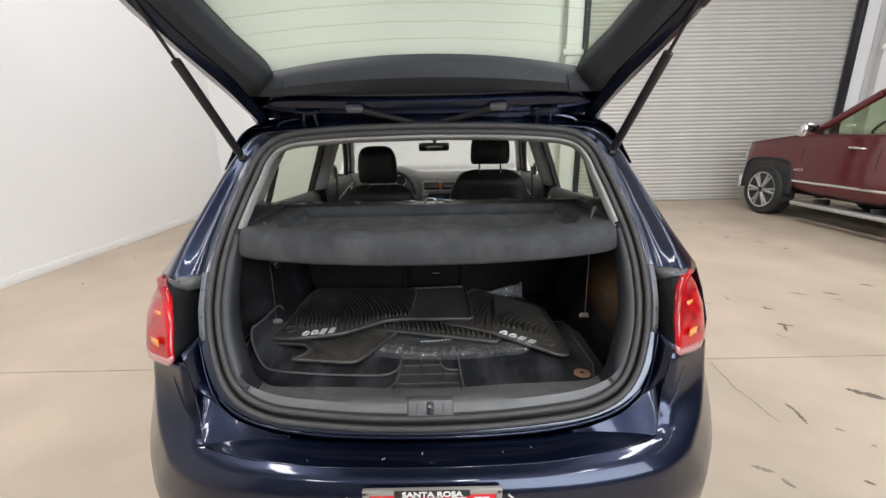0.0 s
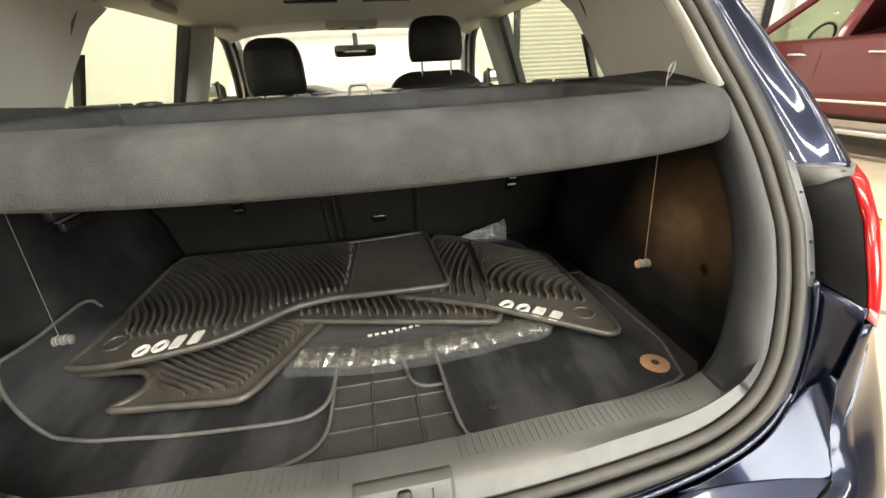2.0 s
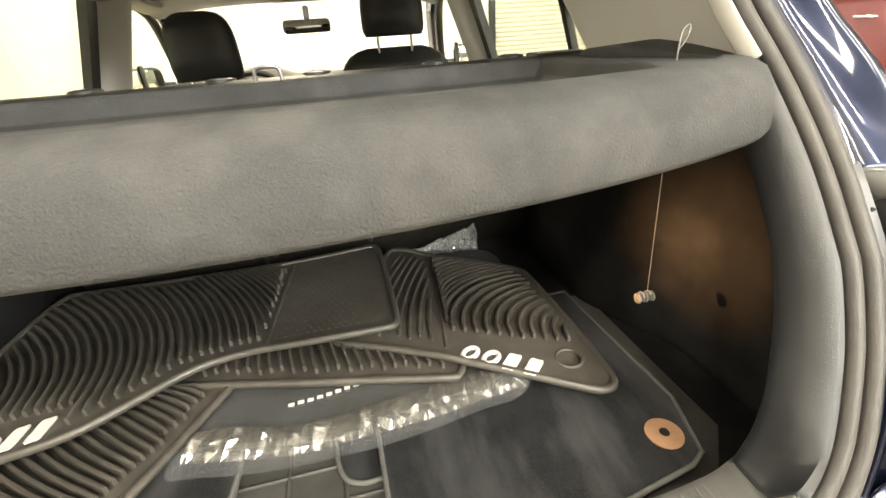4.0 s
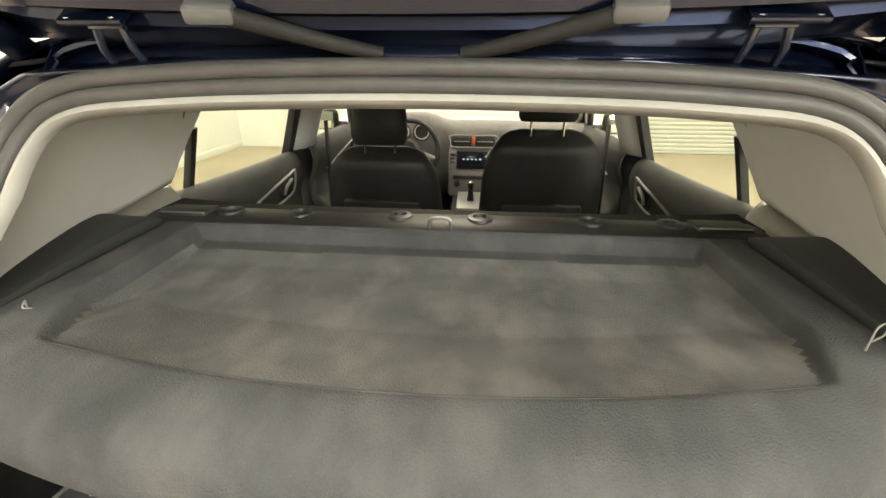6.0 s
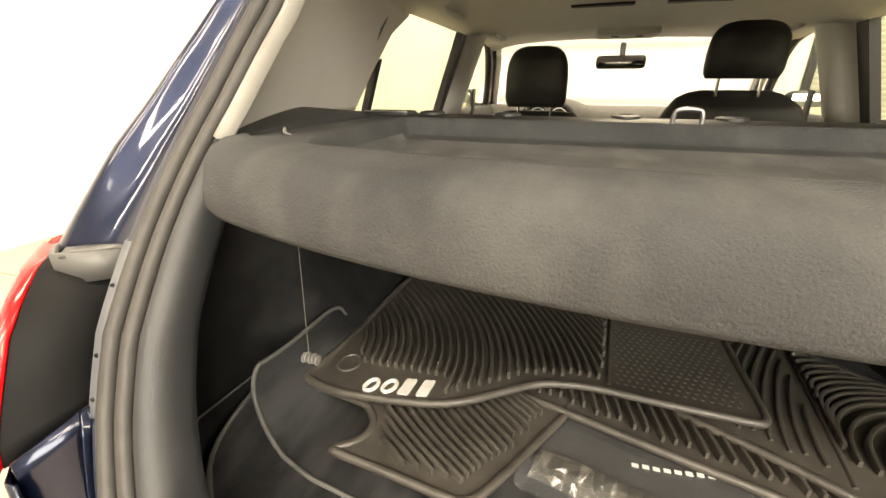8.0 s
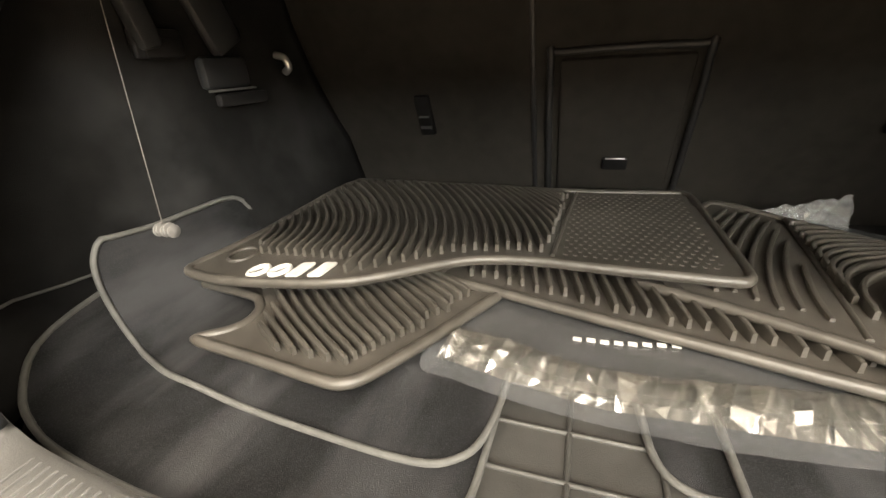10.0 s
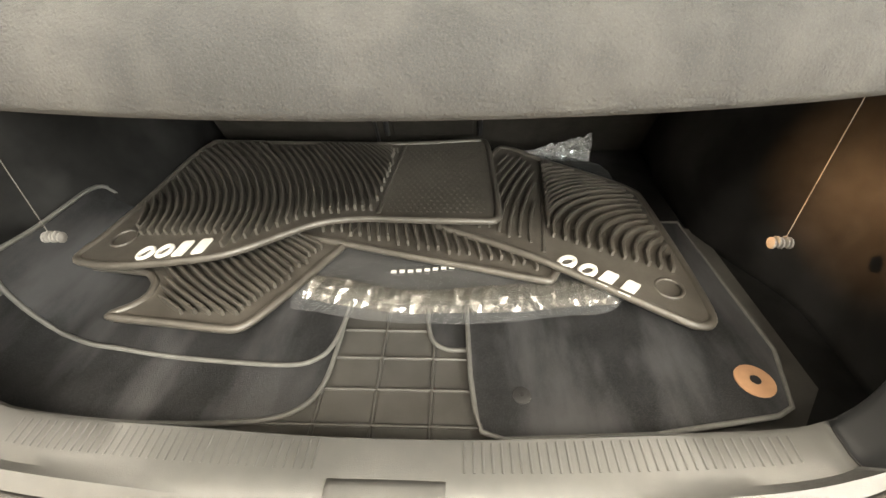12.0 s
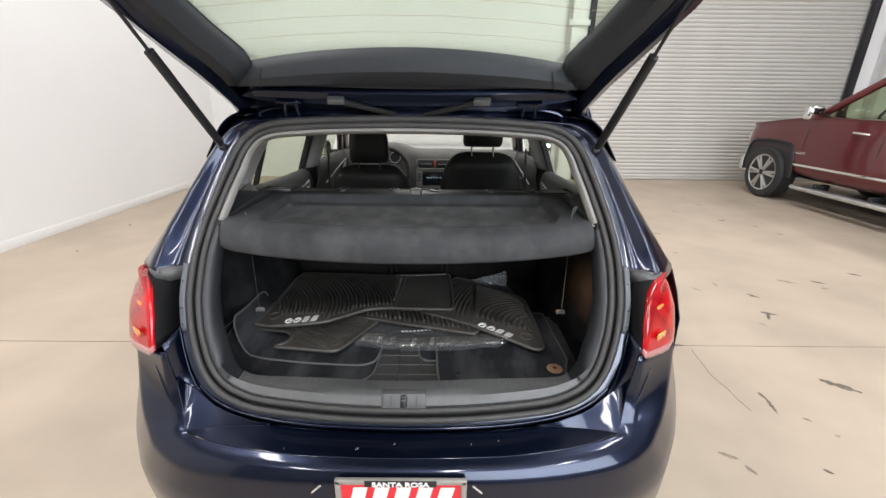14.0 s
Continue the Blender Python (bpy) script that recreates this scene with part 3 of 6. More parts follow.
MIDC = [(0.0, -0.080, 0.568), (0.25, -0.076, 0.568), (0.42, -0.060, 0.570), (0.55, -0.033, 0.575), (0.64, 0.012, 0.592), (0.68, 0.050, 0.622), (0.712, 0.090, 0.665), (0.742, 0.145, 0.735), (0.762, 0.190, 0.812)]
LOWC = [(0.0, -0.088, 0.47), (0.25, -0.084, 0.47), (0.44, -0.068, 0.47), (0.59, -0.032, 0.47), (0.71, 0.035, 0.475), (0.76, 0.090, 0.500), (0.795, 0.145, 0.545), (0.826, 0.23, 0.62), (0.846, 0.34, 0.72)]
BOTC = [(0.0, -0.050, 0.30), (0.25, -0.046, 0.30), (0.44, -0.034, 0.30), (0.59, -0.002, 0.30), (0.70, 0.055, 0.30), (0.755, 0.100, 0.305), (0.79, 0.145, 0.312), (0.838, 0.24, 0.33), (0.866, 0.36, 0.36)]
UNDC = [(0.0, 0.05, 0.21), (0.25, 0.05, 0.21), (0.44, 0.06, 0.21), (0.58, 0.09, 0.21), (0.67, 0.13, 0.21), (0.72, 0.17, 0.21), (0.75, 0.20, 0.212), (0.79, 0.27, 0.22), (0.82, 0.36, 0.23)]
LEDGE_IN = [(0.0, 0.048, 0.608), (0.25, 0.054, 0.612), (0.36, 0.060, 0.620), (0.42, 0.058, 0.623), (0.50, 0.048, 0.626), (0.566, 0.033, 0.6285)]
LEDGE_OUT = [(0.0, -0.037, 0.6085), (0.25, -0.031, 0.6105), (0.36, -0.019, 0.6135), (0.42, -0.010, 0.6155), (0.50, 0.008, 0.6205), (0.566, 0.032, 0.6285)]
full = lambda c: [Vector((-p[0], p[1], p[2])) for p in reversed(c[1:])] + [Vector(p) for p in c]
base_rows = [smooth_curve(full(c), 5) for c in (RIDGE0, RIDGE1, MIDC, LOWC, BOTC, UNDC)]


def between(a, b, t, out=0.0):
    return [p.lerp(q, t) + Vector((0, -out, out * 0.6)) for p, q in zip(a, b)]


b1, b2, b3, b4, b5, b6 = base_rows
rows = [b1, between(b1, b2, 0.06), between(b1, b2, 0.3, 0.0015), between(b1, b2, 0.65, 0.002), between(b1, b2, 0.94, 0.0005), b2, between(b2, b3, 0.08), between(b2, b3, 0.5, 0.003), between(b2, b3, 0.9, 0.001), b3, between(b3, b4, 0.1), between(b3, b4, 0.33), between(b3, b4, 0.66), b4, between(b4, b5, 0.3, 0.004), between(b4, b5, 0.7, 0.004), b5, between(b5, b6, 0.4, 0.006), b6]
bumper = part("rear_bumper", surface(rows), M_PAINT, car, "glossy navy rear bumper with a raised ledge", solid=0.004, angle=0.6)
l0, l1 = smooth_curve(full(LEDGE_IN), 6), smooth_curve(full(LEDGE_OUT), 6)
part("bumper_ledge", surface([between(l0, l1, u) for u in (0.0, 0.04, 0.3, 0.65, 0.96, 1.0)]), M_PAINT, bumper, "flat glossy ledge under the load lip", solid=0.003, offset=1.0)
for sgn in (1, -1):
    # facet that rises from the ledge's end to the foot of the lamp
    lip = smooth_curve([(0.36, 0.060, 0.629), (0.41, 0.064, 0.636), (0.50, 0.080, 0.664), (0.556, 0.102, 0.700), (0.592, 0.108, 0.722), (0.602, 0.098, 0.745)], 4)
    foot = smooth_curve([(0.362, 0.060, 0.620), (0.42, 0.058, 0.623), (0.50, 0.048, 0.626), (0.566, 0.033, 0.629), (0.584, 0.060, 0.664), (0.604, 0.090, 0.745)], 4)
    part("corner_facet", surface([[Vector((sgn * p.x, p.y, p.z)) for p in between(lip, foot, u)] for u in (0.0, 0.05, 0.5, 0.95, 1.0)]), M_PAINT, bumper, "creased corner facet", solid=0.002, angle=0.5)
part("load_lip", tube(smooth_curve(full([(x, y + 0.006, z + 0.012) for x, y, z in LIPC[:5]]), 4), 0.005, 8), M_PAINT, bumper)
part("lip_fold", tube(smooth_curve(full([(x * 0.99, y + 0.014, z + 0.027) for x, y, z in LIPC[:4]]), 4), 0.004, 8), M_PAINT, bumper)
for x, y in ((-0.368, 0.040), (-0.117, -0.011), (-0.112, -0.009), (0.179, 0.005), (0.251, 0.017), (0.314, -0.014), (-0.299, -0.013), (-0.02, 0.006)):
    part("paint_chip", tube([(x, y, 0.6125 + 0.02 * x * x), (x + 0.001, y + 0.006, 0.6127 + 0.02 * x * x)], 0.0009, 5), M_CLEAR, bumper)
# sides below the belt, to the front
for sgn in (1, -1):
    rows = []
    for z in (0.24, 0.36, 0.5, 0.58, 0.7, 0.8, 0.9, 0.97, 1.0):
        W = side_w(z)
        ys = [0.34, 0.5, 0.8, 1.2, 1.9, 2.6, 3.2, 3.6, 3.9, 4.05]
        bow = [0.975, 0.992, 1.0, 1.0, 1.0, 0.998, 0.99, 0.96, 0.87, 0.72]
        rows.append([(sgn * W * b, y, z if y < 2.9 else z - max(0, (y - 2.9)) * 0.13 * (z - 0.24) / 0.76) for y, b in zip(ys, bow)])
    part("side_panel", surface(rows), M_PAINT, car, solid=0.004, angle=1.0)

# front end, roof and bonnet
def crown(y, xs, zc, drop):
    return [(x, y, zc - drop * (abs(x) / 0.6) ** 2.2) for x in xs]


xs = [-0.57, -0.48, -0.36, -0.18, 0, 0.18, 0.36, 0.48, 0.57]
rows = [crown(y, xs, z, d) for y, z, d in ((0.55, 1.428, 0.035), (0.8, 1.452, 0.036), (1.2, 1.468, 0.038), (1.7, 1.470, 0.038), (2.1, 1.445, 0.04), (2.35, 1.41, 0.045))]
part("roof", surface(rows), M_PAINT, car, solid=0.006, angle=1.2)
xs2 = [-0.74, -0.6, -0.3, 0, 0.3, 0.6, 0.74]
rows = [[(x * k, y + 0.0, z - 0.05 * (x / 0.74) ** 2) for x in xs2] for y, z, k in ((3.12, 1.0, 1.0), (3.4, 0.96, 1.0), (3.7, 0.90, 0.98), (4.0, 0.79, 0.92), (4.12, 0.66, 0.88), (4.17, 0.45, 0.86), (4.12, 0.24, 0.84))]
part("bonnet", surface(rows), M_PAINT, car, solid=0.006, angle=1.2)
part("underbody", box(0, 2.0, 0.235, 1.5, 3.9, 0.05, 0.01), M_BLACK, car)
for sgn in (1, -1):
    for y in (0.78, 3.40):
        wh = part("wheel", turned([(0.2, -0.1), (0.30, -0.105), (0.316, -0.08), (0.316, 0.08), (0.30, 0.105), (0.2, 0.1)], 32, "x", (sgn * 0.77, y, 0.316)), M_TYRE, car)
        part("rim", turned([(0.21, -0.02), (0.2, 0.02), (0.06, 0.035)], 32, "x", (sgn * 0.86, y, 0.316)), M_SILVER, wh)


# tail lamps
def tail_lamp(sgn):
    lamp = part("tail_lamp", box(sgn * 0.70, 0.30, 0.90, 0.05, 0.12, 0.14, 0.02), M_BLACK, car, "red and clear tail lamp unit")
    lv = [(0.996, 0.712, 0.250), (0.985, 0.680, 0.205), (0.970, 0.652, 0.172), (0.945, 0.639, 0.146), (0.90, 0.631, 0.122), (0.875, 0.631, 0.112), (0.852, 0.629, 0.103), (0.832, 0.626, 0.098)]
    rows, inner = [], []
    off = 0.0 if sgn > 0 else 0.020  # the left unit stands a little further out
    for z, ex, ey in lv:
        ex += off
        out = table(z, [(0.80, 0.806), (0.85, 0.806), (0.90, 0.800), (0.99, 0.772)]) + off
        prof = [(ex, ey + 0.005), (ex + 0.008, ey - 0.002), (ex + 0.03, ey + 0.012), (lerp(ex, out, 0.60), ey + 0.065), (lerp(ex, out, 0.86), ey + 0.13), (out, ey + 0.22), (out + 0.022, ey + 0.42)]
        droop = table(z, [(0.832, 0.036), (0.89, 0.0)])
        rows.append([(p.x * sgn, p.y, z - droop * min(1.0, j / 12)) for j, p in enumerate(smooth_curve([(a, b, 0) for a, b in prof], 3))])
        inner.append([(sgn * ex, ey + 0.005, z), (sgn * (ex - 0.004), ey + 0.08, z), (sgn * (ap_x(z) + 0.03), aper(0.6, z) + 0.06, z), (sgn * (ap_x(z) + 0.025), aper(0.6, z) + 0.012, z)])
    part("lens", surface(rows), M_LENS, lamp, "red tail lamp lens", solid=0.006, angle=1.0)
    band = [[tuple(lerp(a, b, u) - (0.0035 if k == 1 else 0) for k, (a, b) in enumerate(zip(p, q))) for p, q in zip(rows[-2], rows[-1])] for u in (0.25, 0.6, 1.0)]
    part("clear_strip", surface(band), M_PINK, lamp, "pinkish clear strip below the red lens", solid=0.002, angle=1.0)
    part("lamp_housing", surface(inner), M_HOUSING, lamp, "black inner face of the tail lamp", solid=0.006)
    # Amber patches on the lens paint in the glow of its bulbs.
    part("bulb_glow_patch", surface([[(sgn * (x + off), y - 0.004, z) for x, y in ((0.676, 0.160), (0.690, 0.170), (0.700, 0.178))] for z in (0.915, 0.925, 0.94)]), M_AMBER, lamp, "amber patch painted as bulb glow", solid=0.003)
    part("bulb_glow_patch", surface([[(sgn * (x + off), y - 0.004, z) for x, y in ((0.668, 0.118), (0.690, 0.134), (0.700, 0.142))] for z in (0.862, 0.872, 0.880)]), M_AMBER, lamp, "amber patch painted as bulb glow", solid=0.003)
    rows = [[(sgn * x, y, z - 0.004) for x, y in ((0.632, 0.262), (0.66, 0.236), (0.69, 0.222), (0.715, 0.240), (0.74, 0.285))] for z in (1.006, 0.972)]
    part("top_cap", surface(rows), M_SILL, lamp, "grey bracket above the lamp", solid=0.006)
    rows = [[(sgn * 0.628, 0.30, 1.0), (sgn * 0.68, 0.26, 1.0), (sgn * 0.75, 0.31, 1.0)], [(sgn * 0.635, 0.258, 0.999), (sgn * 0.68, 0.222, 0.999), (sgn * 0.742, 0.285, 0.999)]]
    part("lamp_shelf", surface(rows), M_SILL, lamp, solid=0.004)
    # side quarter behind the lamp and the dark channel beneath it
    rows = []
    for z in (0.815, 0.86, 0.92, 0.99):
        out = table(z, [(0.80, 0.822), (0.85, 0.822), (0.90, 0.815), (0.99, 0.785)]) + off * 0.8
        ey = table(z, [(0.815, 0.093), (0.895, 0.130), (0.992, 0.232)])
        rows.append([(sgn * (out + 0.004), ey + 0.27, z), (sgn * (out + 0.026), ey + 0.44, z), (sgn * side_w(z), 0.9, z)])
    part("quarter_panel", surface(rows), M_PAINT, car, solid=0.004)
    rows = [[(sgn * x, y, z) for x, y, z in smooth_curve(c, 3)] for c in (
        [(0.626, 0.102, 0.845), (0.619, 0.098, 0.78), (0.604, 0.098, 0.715), (0.575, 0.078, 0.668)],
        [(0.622, 0.20, 0.86), (0.612, 0.175, 0.79), (0.590, 0.145, 0.725), (0.555, 0.110, 0.68)],
        [(0.612, 0.158, 0.86), (0.596, 0.132, 0.79), (0.575, 0.112, 0.725), (0.54, 0.094, 0.68)])]
    part("channel_panel", surface(rows), M_PAINT, car, solid=0.004)


for sgn in (1, -1):
    tail_lamp(sgn)

foot_idx = [i for i in range(NR) if RING[i][1] < 0.82]
part("lip_backing", surface([[r[i] for i in foot_idx] for r in (ring(0.0, 0.009), ring(0.03, 0.016), ring(0.062, 0.034), ring(0.078, 0.020), ring(0.092, -0.030))]), M_PAINT, car, "painted panel under the load lip", solid=0.003)

# number plate in its frame
PX, PY = 0.006, -0.093
plate = part("number_plate", box(PX, PY + 0.004, 0.526, 0.30, 0.004, 0.150), M_BLACK, car, "dealer plate in a silver frame")
bmf = bmesh.new()
for cx, cz, sx, sz in ((PX - 0.150, 0.528, 0.014, 0.16), (PX + 0.150, 0.528, 0.014, 0.16), (PX, 0.602, 0.314, 0.014), (PX, 0.453, 0.314, 0.012)):
    box(cx, PY, cz, sx, 0.012, sz, 0.003, bm=bmf)
part("plate_frame", bmf, M_FRAME, plate, "silver plate frame")
part("plate_backing", box(PX, PY + 0.002, 0.526, 0.29, 0.004, 0.142), M_PLATE_RED, plate, "red dealer plate")
part("plate_header", box(PX, PY - 0.0075, 0.602, 0.170, 0.004, 0.016, 0.001), M_BLACK, plate, "black header strip")


def text_part(name, body, size, m, mat, parent, depth=0.0006):
    cu = bpy.data.curves.new(name, "FONT")
    cu.body, cu.size, cu.extrude, cu.offset, cu.align_x, cu.align_y = body, size, depth, 0.0006, "CENTER", "CENTER"
    tmp = bpy.data.objects.new(name, cu)
    scene.collection.objects.link(tmp)
    dg = bpy.context.evaluated_depsgraph_get()
    me = bpy.data.meshes.new_from_object(tmp.evaluated_get(dg))
    bpy.data.objects.remove(tmp)
    me.transform(m)
    me.materials.clear()
    me.materials.append(mat)
    ob = new(name, me)
    ob.parent = parent
    return ob


text_part("lettering", "SANTA ROSA", 0.0195, pose(PX, PY - 0.0102, 0.602, 90, 0, 0) @ Matrix.Diagonal((1.15, 1, 1, 1)), M_PLATE_WHITE, plate)
for i in range(5):
    bmq = slab([(-0.024, -0.032), (0.010, -0.032), (0.025, 0.032), (-0.009, 0.032)], 0, 0.001)
    for v in bmq.verts:
        v.co = Vector((PX - 0.104 + i * 0.052 + v.co.x, PY - 0.001 - v.co.z, 0.552 + v.co.y))
    part("logo_block", bmq, M_PLATE_WHITE, plate, "white slanted logo block", smooth=False)
for s2, x in ((1, 0.178), (-1, -0.186)):
    part("bumper_scratch", tube([(x, -0.094, 0.588), (x + s2 * 0.022, -0.093, 0.565)], 0.0022, 6), M_CLEAR, bumper, "pale scuff on the bumper")

# ---------------- tailgate, standing open ----------------
HATCH = pose(0, 0.50, 1.432, 0, 0, 0) @ pose(0, 0, 0, -38, 0, 0)
# in the tailgate's own frame -y runs from the hinge to its free end, -z is the inner face


def hp(x, s, n):
    """A point s metres from the hinge and n metres off the outer skin, inward."""
    return HATCH @ Vector((x, -s, -n))


def hw(s):
    return table(s, [(0.0, 0.545), (0.1, 0.575), (0.2, 0.612), (0.35, 0.664), (0.5, 0.70), (0.62, 0.725), (0.9, 0.70), (1.05, 0.62)])


def gw(s):
    return table(s, [(0.0, 0.44), (0.15, 0.435), (0.18, 0.447), (0.25, 0.482), (0.35, 0.518), (0.55, 0.565), (0.6, 0.55)])


rows = [[hp(x * hw(s) / 0.7, s, n) for x in (-0.7, -0.5, -0.2, 0, 0.2, 0.5, 0.7)] for s, n in ((0.575, -0.055), (0.62, -0.055), (0.8, -0.075), (0.95, -0.055), (1.03, 0.0))]
hatch = part("tailgate", surface(rows), M_PAINT, car, "glossy navy tailgate standing open", solid=0.004)
ss = [-0.035, 0.0, 0.05, 0.10, 0.16, 0.2, 0.25, 0.35, 0.45, 0.55, 0.62]
for sgn in (1, -1):
    rows = [[hp(sgn * gw(s), s, -0.055), hp(sgn * (hw(s) - 0.03), s, -0.055), hp(sgn * hw(s), s, -0.03), hp(sgn * (hw(s) - 0.004), s, -0.004)] for s in ss]
    part("side_skin", surface(rows), M_PAINT, hatch, solid=0.003)
    rows = [[hp(sgn * (hw(s) - 0.004), s, -0.004), hp(sgn * lerp(hw(s), gw(s), 0.22), s, 0.010), hp(sgn * lerp(hw(s), gw(s), 0.40), s, 0.0), hp(sgn * lerp(hw(s), gw(s), 0.46), s, -0.012)] for s in ss]
    part("inner_frame", surface(rows), M_PAINT, hatch, "painted inner frame", solid=0.003)
    rows = [[hp(sgn * lerp(hw(s), gw(s), 0.45), s, -0.004), hp(sgn * lerp(hw(s), gw(s), 0.56), s, 0.012), hp(sgn * lerp(hw(s), gw(s), 0.80), s, 0.010), hp(sgn * (gw(s) + 0.002), s, -0.016), hp(sgn * (gw(s) - 0.006), s, -0.045)] for s in ss[3:]]
    part("side_trim", surface(rows), M_TRIM_DARK, hatch, "dark grey inner trim", solid=0.004)
xs3 = [-0.53, -0.42, -0.25, 0, 0.25, 0.42, 0.53]
rows = [[hp(x, s, n) for x in xs3] for s, n in ((-0.02, -0.01), (0.0, -0.035), (0.06, -0.055), (0.115, -0.06))]
part("top_skin", surface(rows), M_PAINT, hatch, "painted roof spoiler", solid=0.003)
rows = [[hp(x, lerp(s + 0.02 * (x / 0.5) ** 2, 0.03, (abs(x) / 0.50) ** 12), lerp(n, -0.012, (abs(x) / 0.50) ** 12)) for x in [k * 0.05 for k in range(-10, 11)]] for s, n in ((-0.075, -0.02), (-0.04, -0.012), (-0.012, -0.004), (0.004, 0.0), (0.012, -0.010), (0.024, -0.010), (0.032, 0.004), (0.050, -0.004), (0.058, -0.018), (0.092, -0.034))]
part("inner_top_frame", surface(rows), M_PAINT, hatch, "glossy painted inner frame", solid=0.003)
up_s = lambda x: 0.180 - 0.28 * x * x
rows = [[hp(x, lerp(0.096, up_s(x), u), n) for x in [k * 0.047 for k in range(-10, 11)]] for u, n in ((0.0, -0.02), (0.03, 0.008), (0.25, 0.014), (0.7, 0.006), (0.95, -0.018), (1.0, -0.05))]
part("upper_trim", surface(rows), M_TRIM_DARK, hatch, "dark grey upper tailgate trim panel", solid=0.004)
for sgn in (1, -1):
    part("trim_joint", tube([hp(sgn * 0.413, 0.090, 0.009), hp(sgn * 0.408, 0.11, 0.0155), hp(sgn * 0.402, 0.125, 0.008), hp(sgn * 0.396, 0.14, -0.012)], 0.0018, 6), M_BLACK, hatch)
rows = [[hp(x * gw(s) / 0.5, up_s(x * gw(s) / 0.5) - 0.012 if s == 0.17 else s, -0.052) for x in [k * 0.05 for k in range(-10, 11)]] for s in (0.17, 0.24, 0.3, 0.4, 0.5, 0.575)]
gl = part("rear_window", surface(rows), M_GLASS_REAR, hatch, "tailgate window glass", solid=0.004)
gl.visible_shadow = False
for k in range(7):
    s = 0.23 + 0.05 * k
    part("heater_wire", tube([hp(x * (gw(s) - 0.02) / 0.5, s - 0.10 * (x / 0.5) ** 2 * 0.35, -0.0525) for x in (-0.5, -0.3, -0.1, 0.1, 0.3, 0.5)], 0.0005, 4), M_GROMMET, gl)
rows = [[hp(x * (hw(s) - 0.05) / 0.7, s, n) for x in (-0.7, -0.5, -0.2, 0, 0.2, 0.5, 0.7)] for s, n in ((0.575, -0.045), (0.585, 0.0), (0.75, 0.01), (0.95, 0.015), (1.02, 0.005))]
part("lower_trim", surface(rows), M_TRIM_DARK, hatch, "dark grey lower tailgate trim", solid=0.004)
for sgn in (1, -1):
    # hinge with its two arms, the plate that carries them and its bolts
    bmh = bmesh.new()
    for dx in (-0.019, 0.019):
        tube([(sgn * 0.363 + dx * 1.1, 0.516, 1.398), (sgn * 0.362 + dx, 0.500, 1.416), (sgn * 0.358 + dx * 0.8, 0.490, 1.438)], 0.0045, 8, bm=bmh)
    box(sgn * 0.358, 0.489, 1.4385, 0.042, 0.010, 0.008, 0.002, bm=bmh)
    hg = part("hinge", bmh, M_FLANGE, hatch, "painted hinge")
    part("hinge_plate", box(sgn * 0.356, 0.474, 1.4475, 0.075, 0.030, 0.008, 0.003, rot=pose(0, 0, 0, 38)), M_PAINT, hg)
    for dx in (-0.026, 0.026):
        part("bolt", turned([(0.006, 0.0), (0.006, -0.005), (0.003, -0.006)], 8, "z", (sgn * 0.356 + dx, 0.468, 1.4445)), M_STEEL, hg, "steel bolt")
    # cable sleeve between roof and tailgate
    cs = smooth_curve([(sgn * 0.044, 0.494, 1.410), (sgn * 0.10, 0.484, 1.421), (sgn * 0.155, 0.472, 1.434), (sgn * 0.198, 0.462, 1.4445)], 6)
    sl = part("cable_sleeve", tube(cs, [0.0075 + 0.003 * k / (len(cs) - 1) for k in range(len(cs))], 12), M_SLEEVE, hatch, "grey rubber cable sleeve")
    part("sleeve_end", box(sgn * 0.214, 0.457, 1.4485, 0.050, 0.026, 0.018, 0.005, rot=pose(0, 0, 0, 30, 0, sgn * -12)), M_SILL, sl, "grey plastic sleeve end")
    # gas strut
    a = Vector((sgn * 0.570, 0.470, 1.310))
    b = hp(sgn * 0.622, 0.44, 0.012)
    mid = a.lerp(b, 0.64)
    st = part("gas_strut", tube([a.lerp(b, 0.03), a.lerp(b, 0.06), mid, mid], [0.009, 0.0125, 0.0125, 0.008], 12), M_BLACK, car, "black gas strut")
    part("rod", tube([mid, b], 0.0045, 10), M_BLACK, st)
    part("ball_joint", turned([(0.004, -0.013), (0.010, -0.009), (0.012, 0.0), (0.010, 0.009), (0.004, 0.012)], 12, "x", tuple(a)), M_BLACK, st)


# ---------------- the car: boot ----------------
FLOOR_Z = 0.652


def seat_y(z):
    """The rear backrest's face, leaning forward towards its top."""
    return 0.925 - 0.45 * (z - 0.70)


def wall_x(y, z):
    """Half width of the boot, narrower at the wheel arch."""
    base = table(y, [(0.1, 0.50), (0.16, 0.56), (0.24, 0.605), (0.40, 0.612), (0.50, 0.585), (0.62, 0.565), (0.75, 0.558), (0.95, 0.55)])
    bulge = 0.075 * math.exp(-((y - 0.66) / 0.15) ** 2) * table(z, [(0.65, 0.9), (0.78, 1.0), (0.90, 0.6), (0.98, 0.0)])
    return base - bulge + 0.012 * (z - 0.65)


# upper light trim: header and pillars round the opening, then forward along the window
rows = [ring(d, dy) for d, dy in ((-0.042, 0.004), (-0.046, -0.006), (-0.052, -0.008), (-0.064, 0.006))]
flags = [z > 1.112 for x, z in RING]
start = next(i for i in range(NR) if flags[i] and not flags[i - 1])
idx = [(start + k) % NR for k in range(sum(flags))]
rows = [[r[i] for i in idx] for r in rows]
part("opening_trim", surface(rows), M_TRIM_EDGE, car, "pale grey trim round the top of the opening", solid=0.003, angle=1.0)
